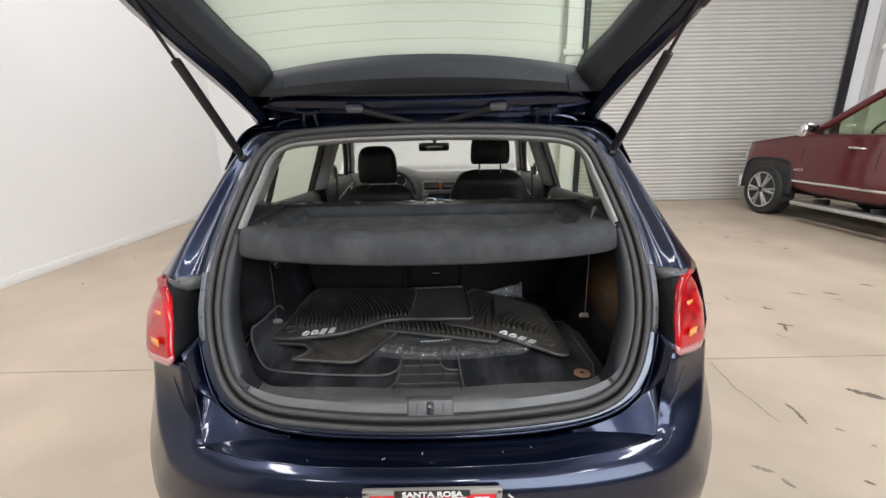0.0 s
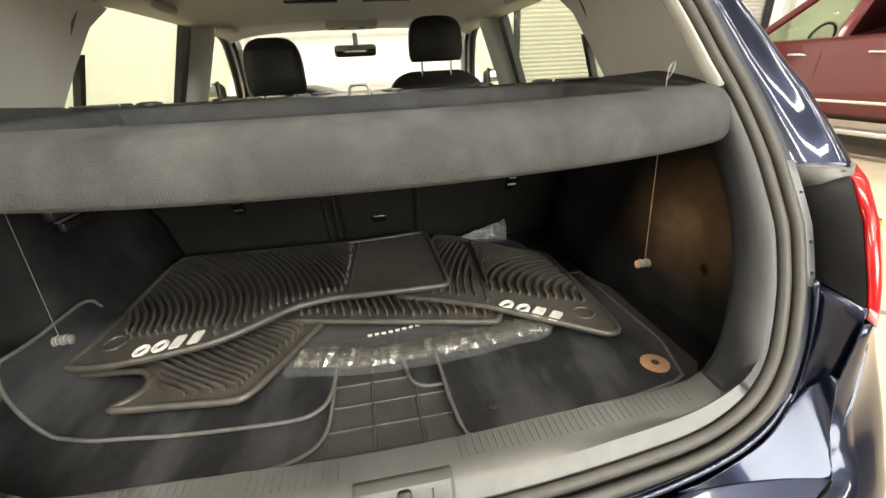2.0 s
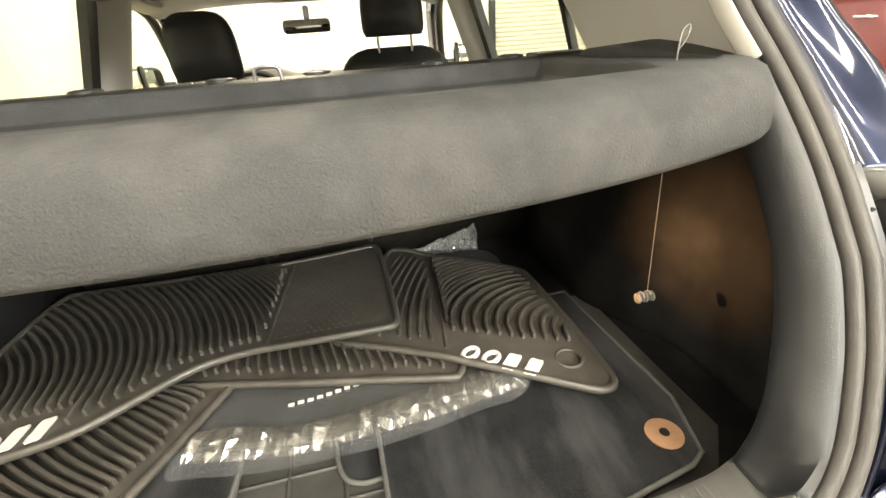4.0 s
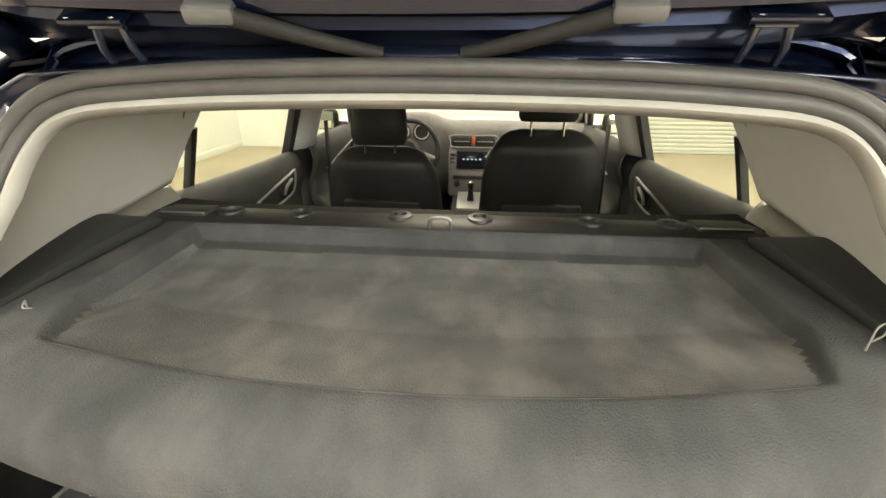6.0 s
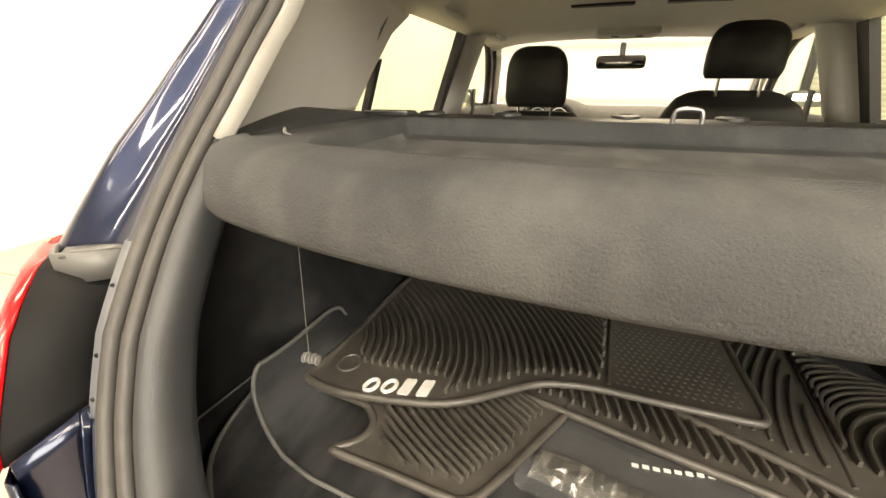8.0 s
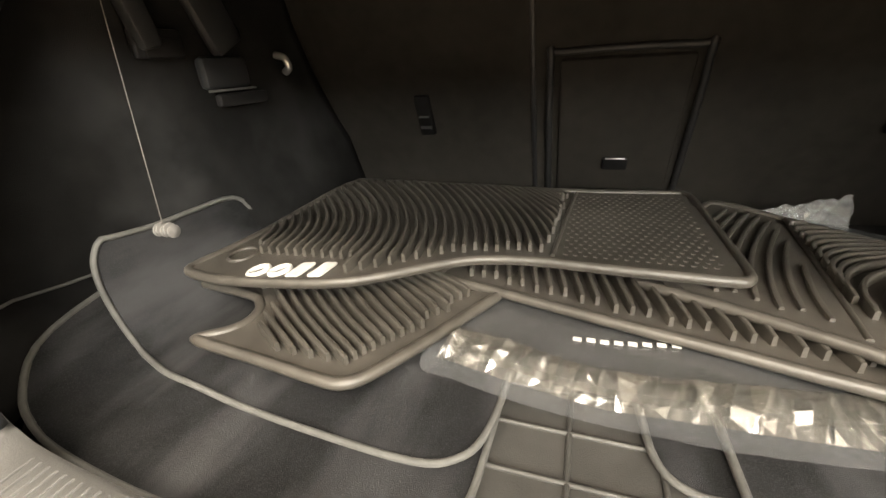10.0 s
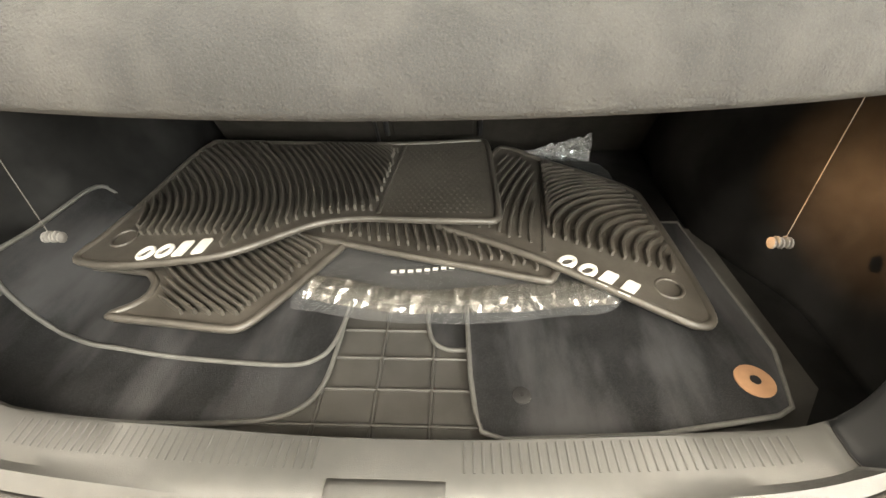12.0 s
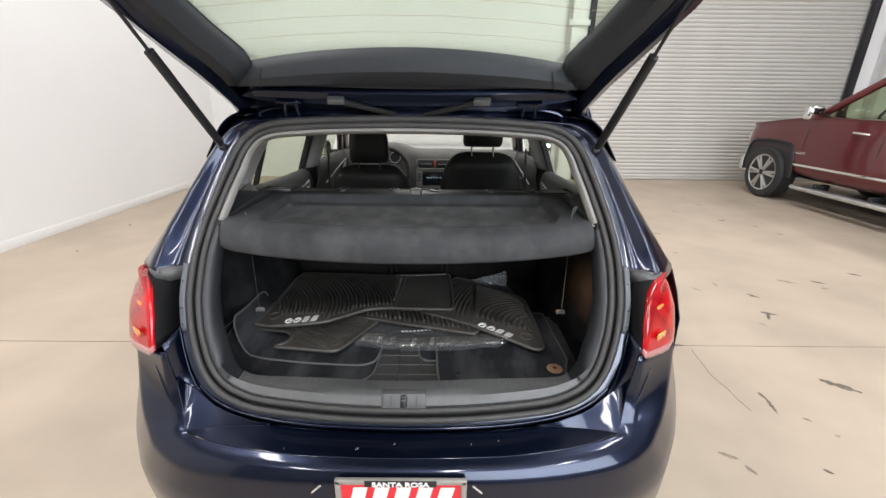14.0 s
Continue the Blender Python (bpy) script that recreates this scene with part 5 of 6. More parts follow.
for sgn in (1, -1):
    # rear door
    def card(name, y0, y1, handle_y):
        belt0, belt1 = 1.045, 1.03
        rows = []
        for k in range(13):
            y = lerp(y0, y1, k / 12)
            zb = lerp(belt0, belt1, k / 12) + (0.0 if name == "front_door" else table(y, [(1.0, 0.02), (1.2, 0.012), (1.5, 0.0), (1.8, -0.005)]))
            rows.append([Vector((sgn * p.x, y, p.y)) for p in smooth_curve([(wx(zb) + 0.015, zb - 0.01, 0), (wx(zb) - 0.02, zb + 0.008, 0), (wx(zb) - 0.055, zb - 0.015, 0), (wx(zb) - 0.07, zb - 0.08, 0), (0.75, 0.86, 0), (0.745, 0.76, 0), (0.70, 0.70, 0), (0.745, 0.64, 0), (0.76, 0.40, 0)], 3)])
        d = part(name, surface(rows), M_DOOR_CARD, car, "dark grey door lining", solid=0.006, angle=1.0)
        bez = smooth_curve([(sgn * 0.728, handle_y - 0.50, 0.885), (sgn * 0.716, handle_y - 0.25, 0.935), (sgn * 0.708, handle_y + 0.02, 0.975), (sgn * 0.706, handle_y + 0.075, 0.978), (sgn * 0.722, handle_y + 0.08, 0.90), (sgn * 0.730, handle_y + 0.02, 0.875), (sgn * 0.730, handle_y - 0.20, 0.868)], 5)
        part("handle_bezel", tube(bez, 0.005, 8), M_SILVER, d, "satin silver trim line")
        part("handle_recess", box(sgn * 0.722, handle_y + 0.0, 0.925, 0.012, 0.11, 0.06, 0.004), M_BLACK, d)
        part("door_handle", tube(smooth_curve([(sgn * 0.712, handle_y - 0.035, 0.905), (sgn * 0.702, handle_y - 0.03, 0.938), (sgn * 0.710, handle_y + 0.04, 0.950)], 4), 0.007, 8), M_SILVER, d, "silver door release")
        return d

    dr = card("rear_door", 0.98, 1.80, 1.60)
    df = card("front_door", 1.92, 2.95, 2.62)
    # pillars and window bars
    side_strip(sgn, (1.118, 1.03), (1.091, 1.235), 0.024, 0.02, M_BLACK, "quarter_bar")
    side_strip(sgn, (1.872, 0.93), (1.795, 1.385), 0.145, 0.03, M_BLACK, "door_frame")
    rows = [[(sgn * (wx(z) - 0.03 - dx), yy + (1.39 - z) * 0.12, z) for dx, yy in ((-0.02, 1.80), (0.02, 1.855), (0.033, 1.91), (0.025, 1.97), (0.0, 1.98))] for z in (1.03, 1.08, 1.15, 1.25, 1.33, 1.39)]
    part("centre_pillar", surface(rows), M_TRIM_LIGHT, car, "pale centre pillar trim", solid=0.004)
    rows = [[(sgn * (wx(0.95) - 0.035 - dx), yy + 0.05, z) for dx, yy in ((-0.02, 1.80), (0.035, 1.855), (0.045, 1.92), (0.035, 1.985), (0.0, 1.995))] for z in (0.3, 0.6, 1.03)]
    part("lower_pillar", surface(rows), M_BLACK, car, solid=0.004)
    part("seat_belt", box(sgn * 0.668, 1.985, 0.90, 0.007, 0.042, 0.50, 0.001, rot=pose(0, 0, 0, 3, sgn * -3, 0)), M_BLACK, car, "black seat belt strap")
    rows = [[(sgn * (wx(z) - 0.02), y, z), (sgn * (wx(z) - 0.06), y - 0.03, z), (sgn * (wx(z) - 0.05), y + 0.05, z)] for y, z in ((2.98, 1.02), (2.75, 1.16), (2.5, 1.30), (2.32, 1.375))]
    part("front_pillar", surface(rows), M_TRIM_LIGHT, car, "pale front pillar trim", solid=0.004)
    rows = [[(sgn * (wx(z) + 0.004), y, z), (sgn * (wx(z) - 0.03), y - 0.02, z)] for y, z in ((2.98, 1.02), (2.75, 1.16), (2.5, 1.30), (2.32, 1.385))]
    part("pillar_skin", surface(rows), M_PAINT, car, solid=0.006)
    arch = smooth_curve([(sgn * (wx(z) - 0.012), y, z) for y, z in ((1.93, 1.372), (2.12, 1.368), (2.28, 1.335), (2.46, 1.25), (2.66, 1.13), (2.80, 1.03))], 5)
    part("window_surround", tube(arch, 0.020, 8), M_BLACK, car, "black surround of the front door window")
    rows = [[(sgn * (wx(z) + 0.0), y, z) for z in (1.36, 1.40, 1.425)] for y in (0.80, 1.0, 1.5, 2.0, 2.34)]
    part("roof_rail", surface(rows), M_PAINT, car, solid=0.02)
    for y0, y1, nm in ((1.0, 1.84, "rear_glass"), (1.86, 2.62, "front_glass")):
        rows = [[(sgn * (wx(z) + 0.008), lerp(y0, y1, k / 4) + (0 if k == 0 and nm == "rear_glass" else (z - 1.0) * (-0.25 if k == 4 else 0)), z) for k in range(5)] for z in (1.02, 1.12, 1.22, 1.32, 1.385)]
        g = part(nm, surface(rows), M_GLASS_TINT, car, "lightly tinted side window", solid=0.003)
        g.visible_shadow = False
    # outside mirror
    om = part("wing_mirror", box(sgn * 0.90, 2.62, 1.075, 0.18, 0.09, 0.125, 0.035, 3), M_BLACK, car, "black backed door mirror")
    part("mirror_glass", box(sgn * 0.90, 2.573, 1.075, 0.15, 0.004, 0.10, 0.002), M_MIRROR, om)
    part("mirror_stem", box(sgn * 0.80, 2.64, 1.04, 0.08, 0.05, 0.04, 0.01), M_BLACK, om)
rows = [[(x * k, y - 0.05 * (x / 0.7) ** 2, z) for x in (-0.7, -0.5, -0.25, 0, 0.25, 0.5, 0.7)] for y, z, k in ((3.12, 1.0, 1.05), (2.85, 1.14, 1.0), (2.6, 1.27, 0.95), (2.36, 1.385, 0.88))]
ws = part("windscreen", surface(rows), M_GLASS, car, "clear windscreen", solid=0.004)
ws.visible_shadow = False
mir = part("rear_view_mirror", box(-0.005, 2.42, 1.272, 0.235, 0.025, 0.062, 0.018, 3), M_BLACK, car, "black interior mirror")
part("mirror_glass", box(-0.005, 2.4055, 1.272, 0.215, 0.003, 0.048, 0.001), M_MIRROR, mir)
part("mirror_stalk", tube([(0, 2.43, 1.29), (0, 2.46, 1.36)], 0.014, 8), M_BLACK, mir)


def front_seat(cx, top, head_low, head_high, nm):
    st = thing("front_seat", "black leather front car seat with a separate headrest", "car seat", "front seats")
    rows = []
    for k in range(21):
        t = 1 - (1 - k / 20) ** 1.4
        z = lerp(0.45, top, t)
        wid = table(t, [(0, 0.25), (0.4, 0.265), (0.70, 0.255), (0.84, 0.235), (0.92, 0.208), (0.965, 0.178), (0.985, 0.15), (1.0, 0.11)])
        yb = 1.70 + 0.05 - (z - 0.45) * 0.10 + 0.03 * (t > 0.96)
        ring_pts = []
        for a in range(24):
            an = 2 * math.pi * a / 24
            cx_, sy_ = math.cos(an), math.sin(an)
            ring_pts.append((cx + wid * math.copysign(abs(cx_) ** 0.55, cx_), yb + 0.075 * math.copysign(abs(sy_) ** 0.7, sy_) * table(t, [(0, 1), (0.9, 0.9), (1, 0.35)]) + 0.07, z))
        rows.append(ring_pts)
    bm = surface(rows, closed=True)
    bm.faces.new([v for v in bm.verts][-24:])
    part("backrest", bm, M_SEAT, st, angle=1.3)
    part("back_pocket", box(cx, 1.715, 0.72, 0.34, 0.03, 0.26, 0.012, rot=pose(0, 0, 0, 5)), M_SEAT, st)
    part("cushion", box(cx, 2.0, 0.52, 0.50, 0.5, 0.16, 0.05, 3), M_SEAT, st)
    part("seat_base", box(cx, 2.0, 0.34, 0.42, 0.45, 0.22, 0.02), M_BLACK, st)
    hb2 = []
    for k in range(17):
        t = 1 - (1 - k / 16) ** 1.5
        z = lerp(head_low, head_high, t)
        wid = table(t, [(0, 0.108), (0.12, 0.120), (0.5, 0.119), (0.72, 0.114), (0.86, 0.102), (0.94, 0.086), (0.98, 0.068), (1, 0.045)])
        dep = table(t, [(0, 0.03), (0.3, 0.05), (0.8, 0.045), (1.0, 0.015)])
        hb2.append([(cx + wid * math.copysign(abs(math.cos(2 * math.pi * a / 20)) ** 0.6, math.cos(2 * math.pi * a / 20)), 1.735 + dep * math.copysign(abs(math.sin(2 * math.pi * a / 20)) ** 0.8, math.sin(2 * math.pi * a / 20)), z) for a in range(20)])
    bm = surface(hb2, closed=True)
    bm.faces.new([v for v in bm.verts][:20])
    bm.faces.new([v for v in bm.verts][-20:])
    part("headrest", bm, M_SEAT, st, angle=1.3)
    for dx in (-0.065, 0.065):
        part("headrest_post", tube([(cx + dx, 1.735, top - 0.02), (cx + dx, 1.735, head_low + 0.03)], 0.006, 8), M_CHROME, st, "chrome headrest post")


front_seat(-0.345, 1.068, 1.085, 1.305, "driver")
front_seat(0.345, 1.150, 1.188, 1.365, "passenger")

# dashboard
DY = 2.78
xsd = [k * 0.074 for k in range(-10, 11)]
hood = lambda x: 0.05 * math.exp(-((x + 0.36) / 0.16) ** 4)
rows = [[(x, DY + dy - 0.03 * (abs(x) / 0.74) ** 2 + (0.05 if x < -0.12 else 0) * (1 if dz < 0 else 0.3), 1.035 + dz + hood(x) * (1 if dz > -0.03 else 0)) for x in xsd] for dy, dz in ((0.38, -0.03), (0.20, 0.0), (0.05, 0.006), (0.0, -0.008), (-0.02, -0.06), (0.0, -0.15), (0.03, -0.30), (0.08, -0.5))]
dash = part("dashboard", surface(rows), M_DASH, car, "grey dashboard with silver vents", solid=0.006, angle=1.0)
part("centre_panel", box(0.035, DY - 0.05, 0.735, 0.31, 0.06, 0.33, 0.02, rot=pose(0, 0, 0, -10)), M_DASH, dash, "grey centre console panel")
for x in (-0.035, 0.115):
    v = part("air_vent", box(x, DY - 0.052, 0.935, 0.128, 0.03, 0.064, 0.006), M_DASH_DARK, dash, "black air vent")
    part("vent_slat", box(x, DY - 0.069, 0.935, 0.10, 0.006, 0.006, 0.002), M_SILVER, v)
part("hazard_switch", box(0.040, DY - 0.058, 0.938, 0.022, 0.03, 0.05, 0.003), material("hazard_red", (0.5, 0.10, 0.03), 0.4), dash, "red hazard switch")
part("vent_surround", tube(smooth_curve([(-0.105, DY - 0.062, 0.972), (0.04, DY - 0.064, 0.973), (0.185, DY - 0.062, 0.972), (0.188, DY - 0.062, 0.935), (0.175, DY - 0.062, 0.899), (0.04, DY - 0.064, 0.897), (-0.095, DY - 0.062, 0.899), (-0.108, DY - 0.062, 0.935)], 4, True), 0.0035, 8, True), M_SILVER, dash)
scr = part("display", box(0.035, DY - 0.068, 0.815, 0.205, 0.014, 0.115, 0.006, rot=pose(0, 0, 0, -10)), M_SCREEN, dash, "dark display with small glowing icons")
for k in range(5):
    part("icon", box(-0.02 + k * 0.027, DY - 0.0755, 0.822, 0.012, 0.003, 0.008), material("icon_glow", (0.4, 0.5, 0.6), 0.4, emit=(0.5, 0.7, 0.9), strength=0.25), scr, smooth=False)
for k in range(4):
    for sg in (-1, 1):
        part("display_key", box(0.035 + sg * 0.128, DY - 0.066, 0.85 - k * 0.026, 0.03, 0.008, 0.014, 0.002), M_DASH_DARK, dash)
for x in (-0.06, 0.13):
    part("climate_dial", turned([(0.02, 0.02), (0.02, 0.0), (0.015, -0.002)], 16, "y", (x, DY - 0.112, 0.665)), M_DASH_DARK, dash)
part("climate_strip", box(0.035, DY - 0.088, 0.705, 0.25, 0.012, 0.022, 0.003, rot=pose(0, 0, 0, -10)), M_DASH_DARK, dash)
part("tunnel_console", box(0.035, DY - 0.35, 0.50, 0.25, 0.6, 0.18, 0.03), M_DASH_DARK, dash)
gear = part("gear_panel", box(0.035, DY - 0.28, 0.60, 0.17, 0.24, 0.02, 0.008, rot=pose(0, 0, 0, 10)), M_SILVER, dash, "silver gear selector panel")
part("gear_lever", tube([(0.035, DY - 0.29, 0.61), (0.035, DY - 0.285, 0.68), (0.035, DY - 0.28, 0.715)], [0.022, 0.013, 0.02], 12), M_DASH_DARK, gear, "black gear lever")
part("lever_cap", turned([(0.004, 0.0), (0.016, 0.004), (0.014, 0.02), (0.006, 0.026)], 12, "z", (0.035, DY - 0.279, 0.705)), M_CHROME, gear)
# instruments and steering wheel
for x in (-0.43, -0.30):
    part("gauge", turned([(0.055, 0.0), (0.058, -0.012), (0.05, -0.014), (0.048, -0.006)], 24, "y", (x, DY - 0.02, 0.985)), M_DASH_DARK, dash, "round instrument dial")
    part("gauge_ring", tube([(x + 0.045 * math.cos(a * math.pi / 12), DY - 0.036, 0.985 + 0.045 * math.sin(a * math.pi / 12)) for a in range(24)], 0.003, 6, True), M_WHITE_PRINT, dash)
wheel_m = pose(-0.36, DY - 0.22, 0.90, 68, 0, 0)
ring_pts = [wheel_m @ Vector((0.185 * math.cos(a * math.pi / 20), 0.185 * math.sin(a * math.pi / 20), 0)) for a in range(40)]
sw = part("steering_wheel", tube(ring_pts, 0.016, 10, True), M_BLACK, car, "black leather steering wheel with silver spokes")
hubm = bmesh.new()
turned([(0.07, 0.0), (0.075, 0.03), (0.05, 0.05)], 20, "z", (0, 0, -0.02), bm=hubm)
for v in hubm.verts:
    v.co = wheel_m @ v.co
part("hub", hubm, M_BLACK, sw)
for ang in (-15, 195, 270):
    a = math.radians(ang)
    p0, p1 = wheel_m @ Vector((0.05 * math.cos(a), 0.05 * math.sin(a), 0)), wheel_m @ Vector((0.18 * math.cos(a), 0.18 * math.sin(a), 0))
    part("spoke", tube([p0, p1], [0.024, 0.012], 8), M_SILVER, sw, "silver spoke")
part("cabin_floor", box(0, 2.0, 0.28, 1.5, 2.2, 0.03), M_CARPET, car)
part("rear_bench", box(0, 1.05, 0.50, 1.25, 0.5, 0.18, 0.05, 3), M_SEAT, car, "black rear bench cushion")


# ---------------- loose mats in the boot ----------------
def cubic(a, b, c, d, n=10):
    return [(a[0] * (1 - t) ** 3 + 3 * b[0] * t * (1 - t) ** 2 + 3 * c[0] * t * t * (1 - t) + d[0] * t ** 3, a[1] * (1 - t) ** 3 + 3 * b[1] * t * (1 - t) ** 2 + 3 * c[1] * t * t * (1 - t) + d[1] * t ** 3) for t in (k / n for k in range(n))]


def outline(pts, per=5):
    return [(p.x, p.y) for p in smooth_curve([(x, y, 0) for x, y in pts], per, True)]


def inside(pt, poly):
    x, y = pt
    hit = False
    for (x0, y0), (x1, y1) in zip(poly, poly[1:] + poly[:1]):
        if (y0 > y) != (y1 > y) and x < (x1 - x0) * (y - y0) / (y1 - y0) + x0:
            hit = not hit
    return hit


def edge_gap(pt, poly):
    best = 9.0
    for (x0, y0), (x1, y1) in zip(poly, poly[1:] + poly[:1]):
        dx, dy = x1 - x0, y1 - y0
        t = max(0, min(1, ((pt[0] - x0) * dx + (pt[1] - y0) * dy) / (dx * dx + dy * dy + 1e-12)))
        best = min(best, math.hypot(pt[0] - x0 - t * dx, pt[1] - y0 - t * dy))
    return best


def sheet(poly, z_of, thick, step=0.02, bm=None):
    """Draped sheet: a fine grid cut to the outline, with a skirt."""
    tmp = bmesh.new()
    f = tmp.faces.new([tmp.verts.new((x, y, 0)) for x, y in poly])
    xs_ = [p[0] for p in poly]
    ys_ = [p[1] for p in poly]
    x = min(xs_) + step
    while x < max(xs_):
        bmesh.ops.bisect_plane(tmp, geom=tmp.verts[:] + tmp.edges[:] + tmp.faces[:], plane_co=(x, 0, 0), plane_no=(1, 0, 0))
        x += step
    y = min(ys_) + step
    while y < max(ys_):
        bmesh.ops.bisect_plane(tmp, geom=tmp.verts[:] + tmp.edges[:] + tmp.faces[:], plane_co=(0, y, 0), plane_no=(0, 1, 0))
        y += step
    ex = bmesh.ops.extrude_face_region(tmp, geom=tmp.faces[:])
    lower = {g for g in ex["geom"] if isinstance(g, bmesh.types.BMVert)}
    for v in tmp.verts:
        v.co.z = z_of(v.co.x, v.co.y) - (thick if v in lower else 0)
    if bm is None:
        return tmp
    merge(bm, tmp)
    return bm


def runs(curve, poly, gap):
    """Stretches of a curve that lie inside poly, gap away from its edge."""
    out, cur = [], []
    for p in curve:
        if inside(p, poly) and edge_gap(p, poly) > gap:
            cur.append(p)
        else:
            if len(cur) > 2:
                out.append(cur)
            cur = []
    if len(cur) > 2:
        out.append(cur)
    return out


RIB = ((-1.0, -0.05), (-0.84, 0.90), (-0.50, 1.0), (0.50, 1.0), (0.84, 0.90), (1.0, -0.05))


def rib_on(pts, z_of, h=0.0125, r=0.0032):
    """A raised rib with sloping flanks along pts, with blunt ends."""
    n = len(pts) - 1
    rows = []
    for k, (x, y) in enumerate(pts):
        (ax, ay), (bx, by) = pts[max(0, k - 1)], pts[min(n, k + 1)]
        l = math.hypot(bx - ax, by - ay) or 1.0
        nx, ny = -(by - ay) / l, (bx - ax) / l
        q = 0.82 if k in (0, n) else 1.0
        w = r * (0.8 if k in (0, n) else 1.0)
        rows.append([(x + nx * w * a, y + ny * w * a, z_of(x, y) + h * q * b - 0.0005) for a, b in RIB])
    foot = lambda row: [(p[0], p[1], row[0][2]) for p in row]
    return surface([foot(rows[0])] + rows + [foot(rows[-1])])


def rubber_mat(name, label, poly, z_of, thick, families, keepouts, rim=0.0066, high=0.0145):
    mt = thing(name, label, "floor mat", "rubber mats in the boot")
    part("mat_base", sheet(poly, z_of, thick, 0.03), M_MAT, mt, angle=0.9)
    part("rim", tube([(x, y, z_of(x, y) - 0.002) for x, y in poly], rim, 8, True), M_MAT, mt, "raised rounded rim")
    for fam in families:
        for c in fam:
            for run in runs(c, poly, 0.016):
                seg = []
                for p in run:
                    if any(inside(p, k) for k in keepouts):
                        if len(seg) > 2:
                            part("rib", rib_on(seg, z_of, high), M_MAT, mt)
                        seg = []
                    else:
                        seg.append(p)
                if len(seg) > 2:
                    part("rib", rib_on(seg, z_of, high), M_MAT, mt)
    return mt


def print_blocks(mt, p0, p1, z_of, n=4, size=0.034):
    """Four white raised marks along a line."""
    dx, dy = (p1[0] - p0[0]) / (n - 1), (p1[1] - p0[1]) / (n - 1)
    l = math.hypot(dx, dy)
    ux, uy = dx / l, dy / l
    for i in range(n):
        cx, cy = p0[0] + dx * i, p0[1] + dy * i
        w, h = l * 0.40, size * 0.5
        put = lambda x, y: (cx + (x + y * 0.25) * ux - y * uy, cy + (x + y * 0.25) * uy + y * ux)
        if i < 2:
            mark = tube([(*put(w * 0.78 * math.cos(a * math.pi / 12), h * 0.78 * math.sin(a * math.pi / 12)), z_of(cx, cy) + 0.0012) for a in range(24)], w * 0.30, 8, True)
        else:
            shape = outline([(-w * 0.8, -h), (0, -h * 1.04), (w * 0.6, -h), (w * 0.66, 0), (w * 0.6, h), (0, h * 1.04), (-w * 0.8, h), (-w * 0.84, 0)], 3)
            mark = slab([put(x, y) for x, y in shape], 0.0, 0.0025, lift=lambda x, y: z_of(x, y) + 0.001)
        part("print_mark", mark, M_WHITE_PRINT, mt, "white raised print mark", smooth=False)



# carpet mats on the floor
def climb(x, y):
    """The large mat turns up a little at the side lining."""
    return 0.75 * max(0.0, -0.505 - x)


def steep_climb(x, y):
    """The rounded mat leans against the side lining."""
    u = max(0.0, min(1.05, (table(y, [(0.2, -0.59), (0.338, -0.553), (0.535, -0.545), (0.7, -0.53)]) + 0.06 - x) / 0.06))
    return 0.12 * u ** 3



def carpet_mat(label, poly, z, rise=climb):
    mt = thing("carpet_mat", label, "car mat", "carpet mats in the boot")
    zz = lambda x, y: z + rise(x, y)
    part("carpet", sheet(poly, zz, 0.005, 0.012 if rise is steep_climb else 0.03), M_CARPET, mt, angle=0.9)
    part("binding", tube([(x, y, zz(x, y) - 0.001) for x, y in poly], 0.0036, 6, True), M_CARPET_EDGE, mt, "stitched edge binding")
    return mt


liner = thing("rubber_liner", "black rubber liner mat with a raised square grid", "liner mat")
LZ = FLOOR_Z + 0.006
part("liner_base", slab([(-0.46, 0.165), (0.46, 0.165), (0.54, 0.25), (0.54, 0.60), (-0.54, 0.60), (-0.54, 0.25)], FLOOR_Z, LZ), M_LINER_RUBBER, liner, smooth=False)
for k in range(-1, 3):
    x = -0.107 + 0.0725 * (k + 1) - 0.0
    part("grid_rib", tube([(x, 0.168, LZ + 0.001), (x - 0.002, 0.55, LZ + 0.001)], 0.0028, 6), M_LINER_RUBBER, liner)
for k in range(6):
    y = 0.186 + 0.0495 * k
    part("grid_rib", tube([(-0.3, y, LZ + 0.001), (0.2, y, LZ + 0.001)], 0.0028, 6), M_LINER_RUBBER, liner)
big_left = outline([(-0.545, 0.215), (-0.50, 0.195), (-0.392, 0.182), (-0.282, 0.179), (-0.178, 0.185), (-0.127, 0.203), (-0.106, 0.238), (-0.101, 0.30), (-0.10, 0.40), (-0.10, 0.52), (-0.30, 0.56), (-0.58, 0.56), (-0.595, 0.40), (-0.58, 0.27)], 4)
carpet_mat("large dark carpet mat lying on the boot floor", big_left, LZ + 0.008)
small_left = outline([(-0.539, 0.548), (-0.5455, 0.525), (-0.549, 0.450), (-0.551, 0.400), (-0.554, 0.346), (-0.5555, 0.329), (-0.554, 0.319), (-0.5465, 0.3145), (-0.526, 0.312), (-0.500, 0.304), (-0.455, 0.290), (-0.408, 0.283), (-0.335, 0.272), (-0.240, 0.264), (-0.155, 0.261), (-0.122, 0.272), (-0.105, 0.298), (-0.097, 0.36), (-0.095, 0.50), (-0.12, 0.60), (-0.30, 0.64), (-0.47, 0.63), (-0.52, 0.59)], 4)
carpet_mat("rounded dark carpet mat with a bound edge", small_left, LZ + 0.016, steep_climb)
tab = outline([(0.028, 0.45), (0.026, 0.36), (0.034, 0.315), (0.055, 0.298), (0.085, 0.297), (0.2, 0.30), (0.2, 0.45)], 4)
carpet_mat("dark carpet mat partly hidden under another", tab, LZ + 0.0075)
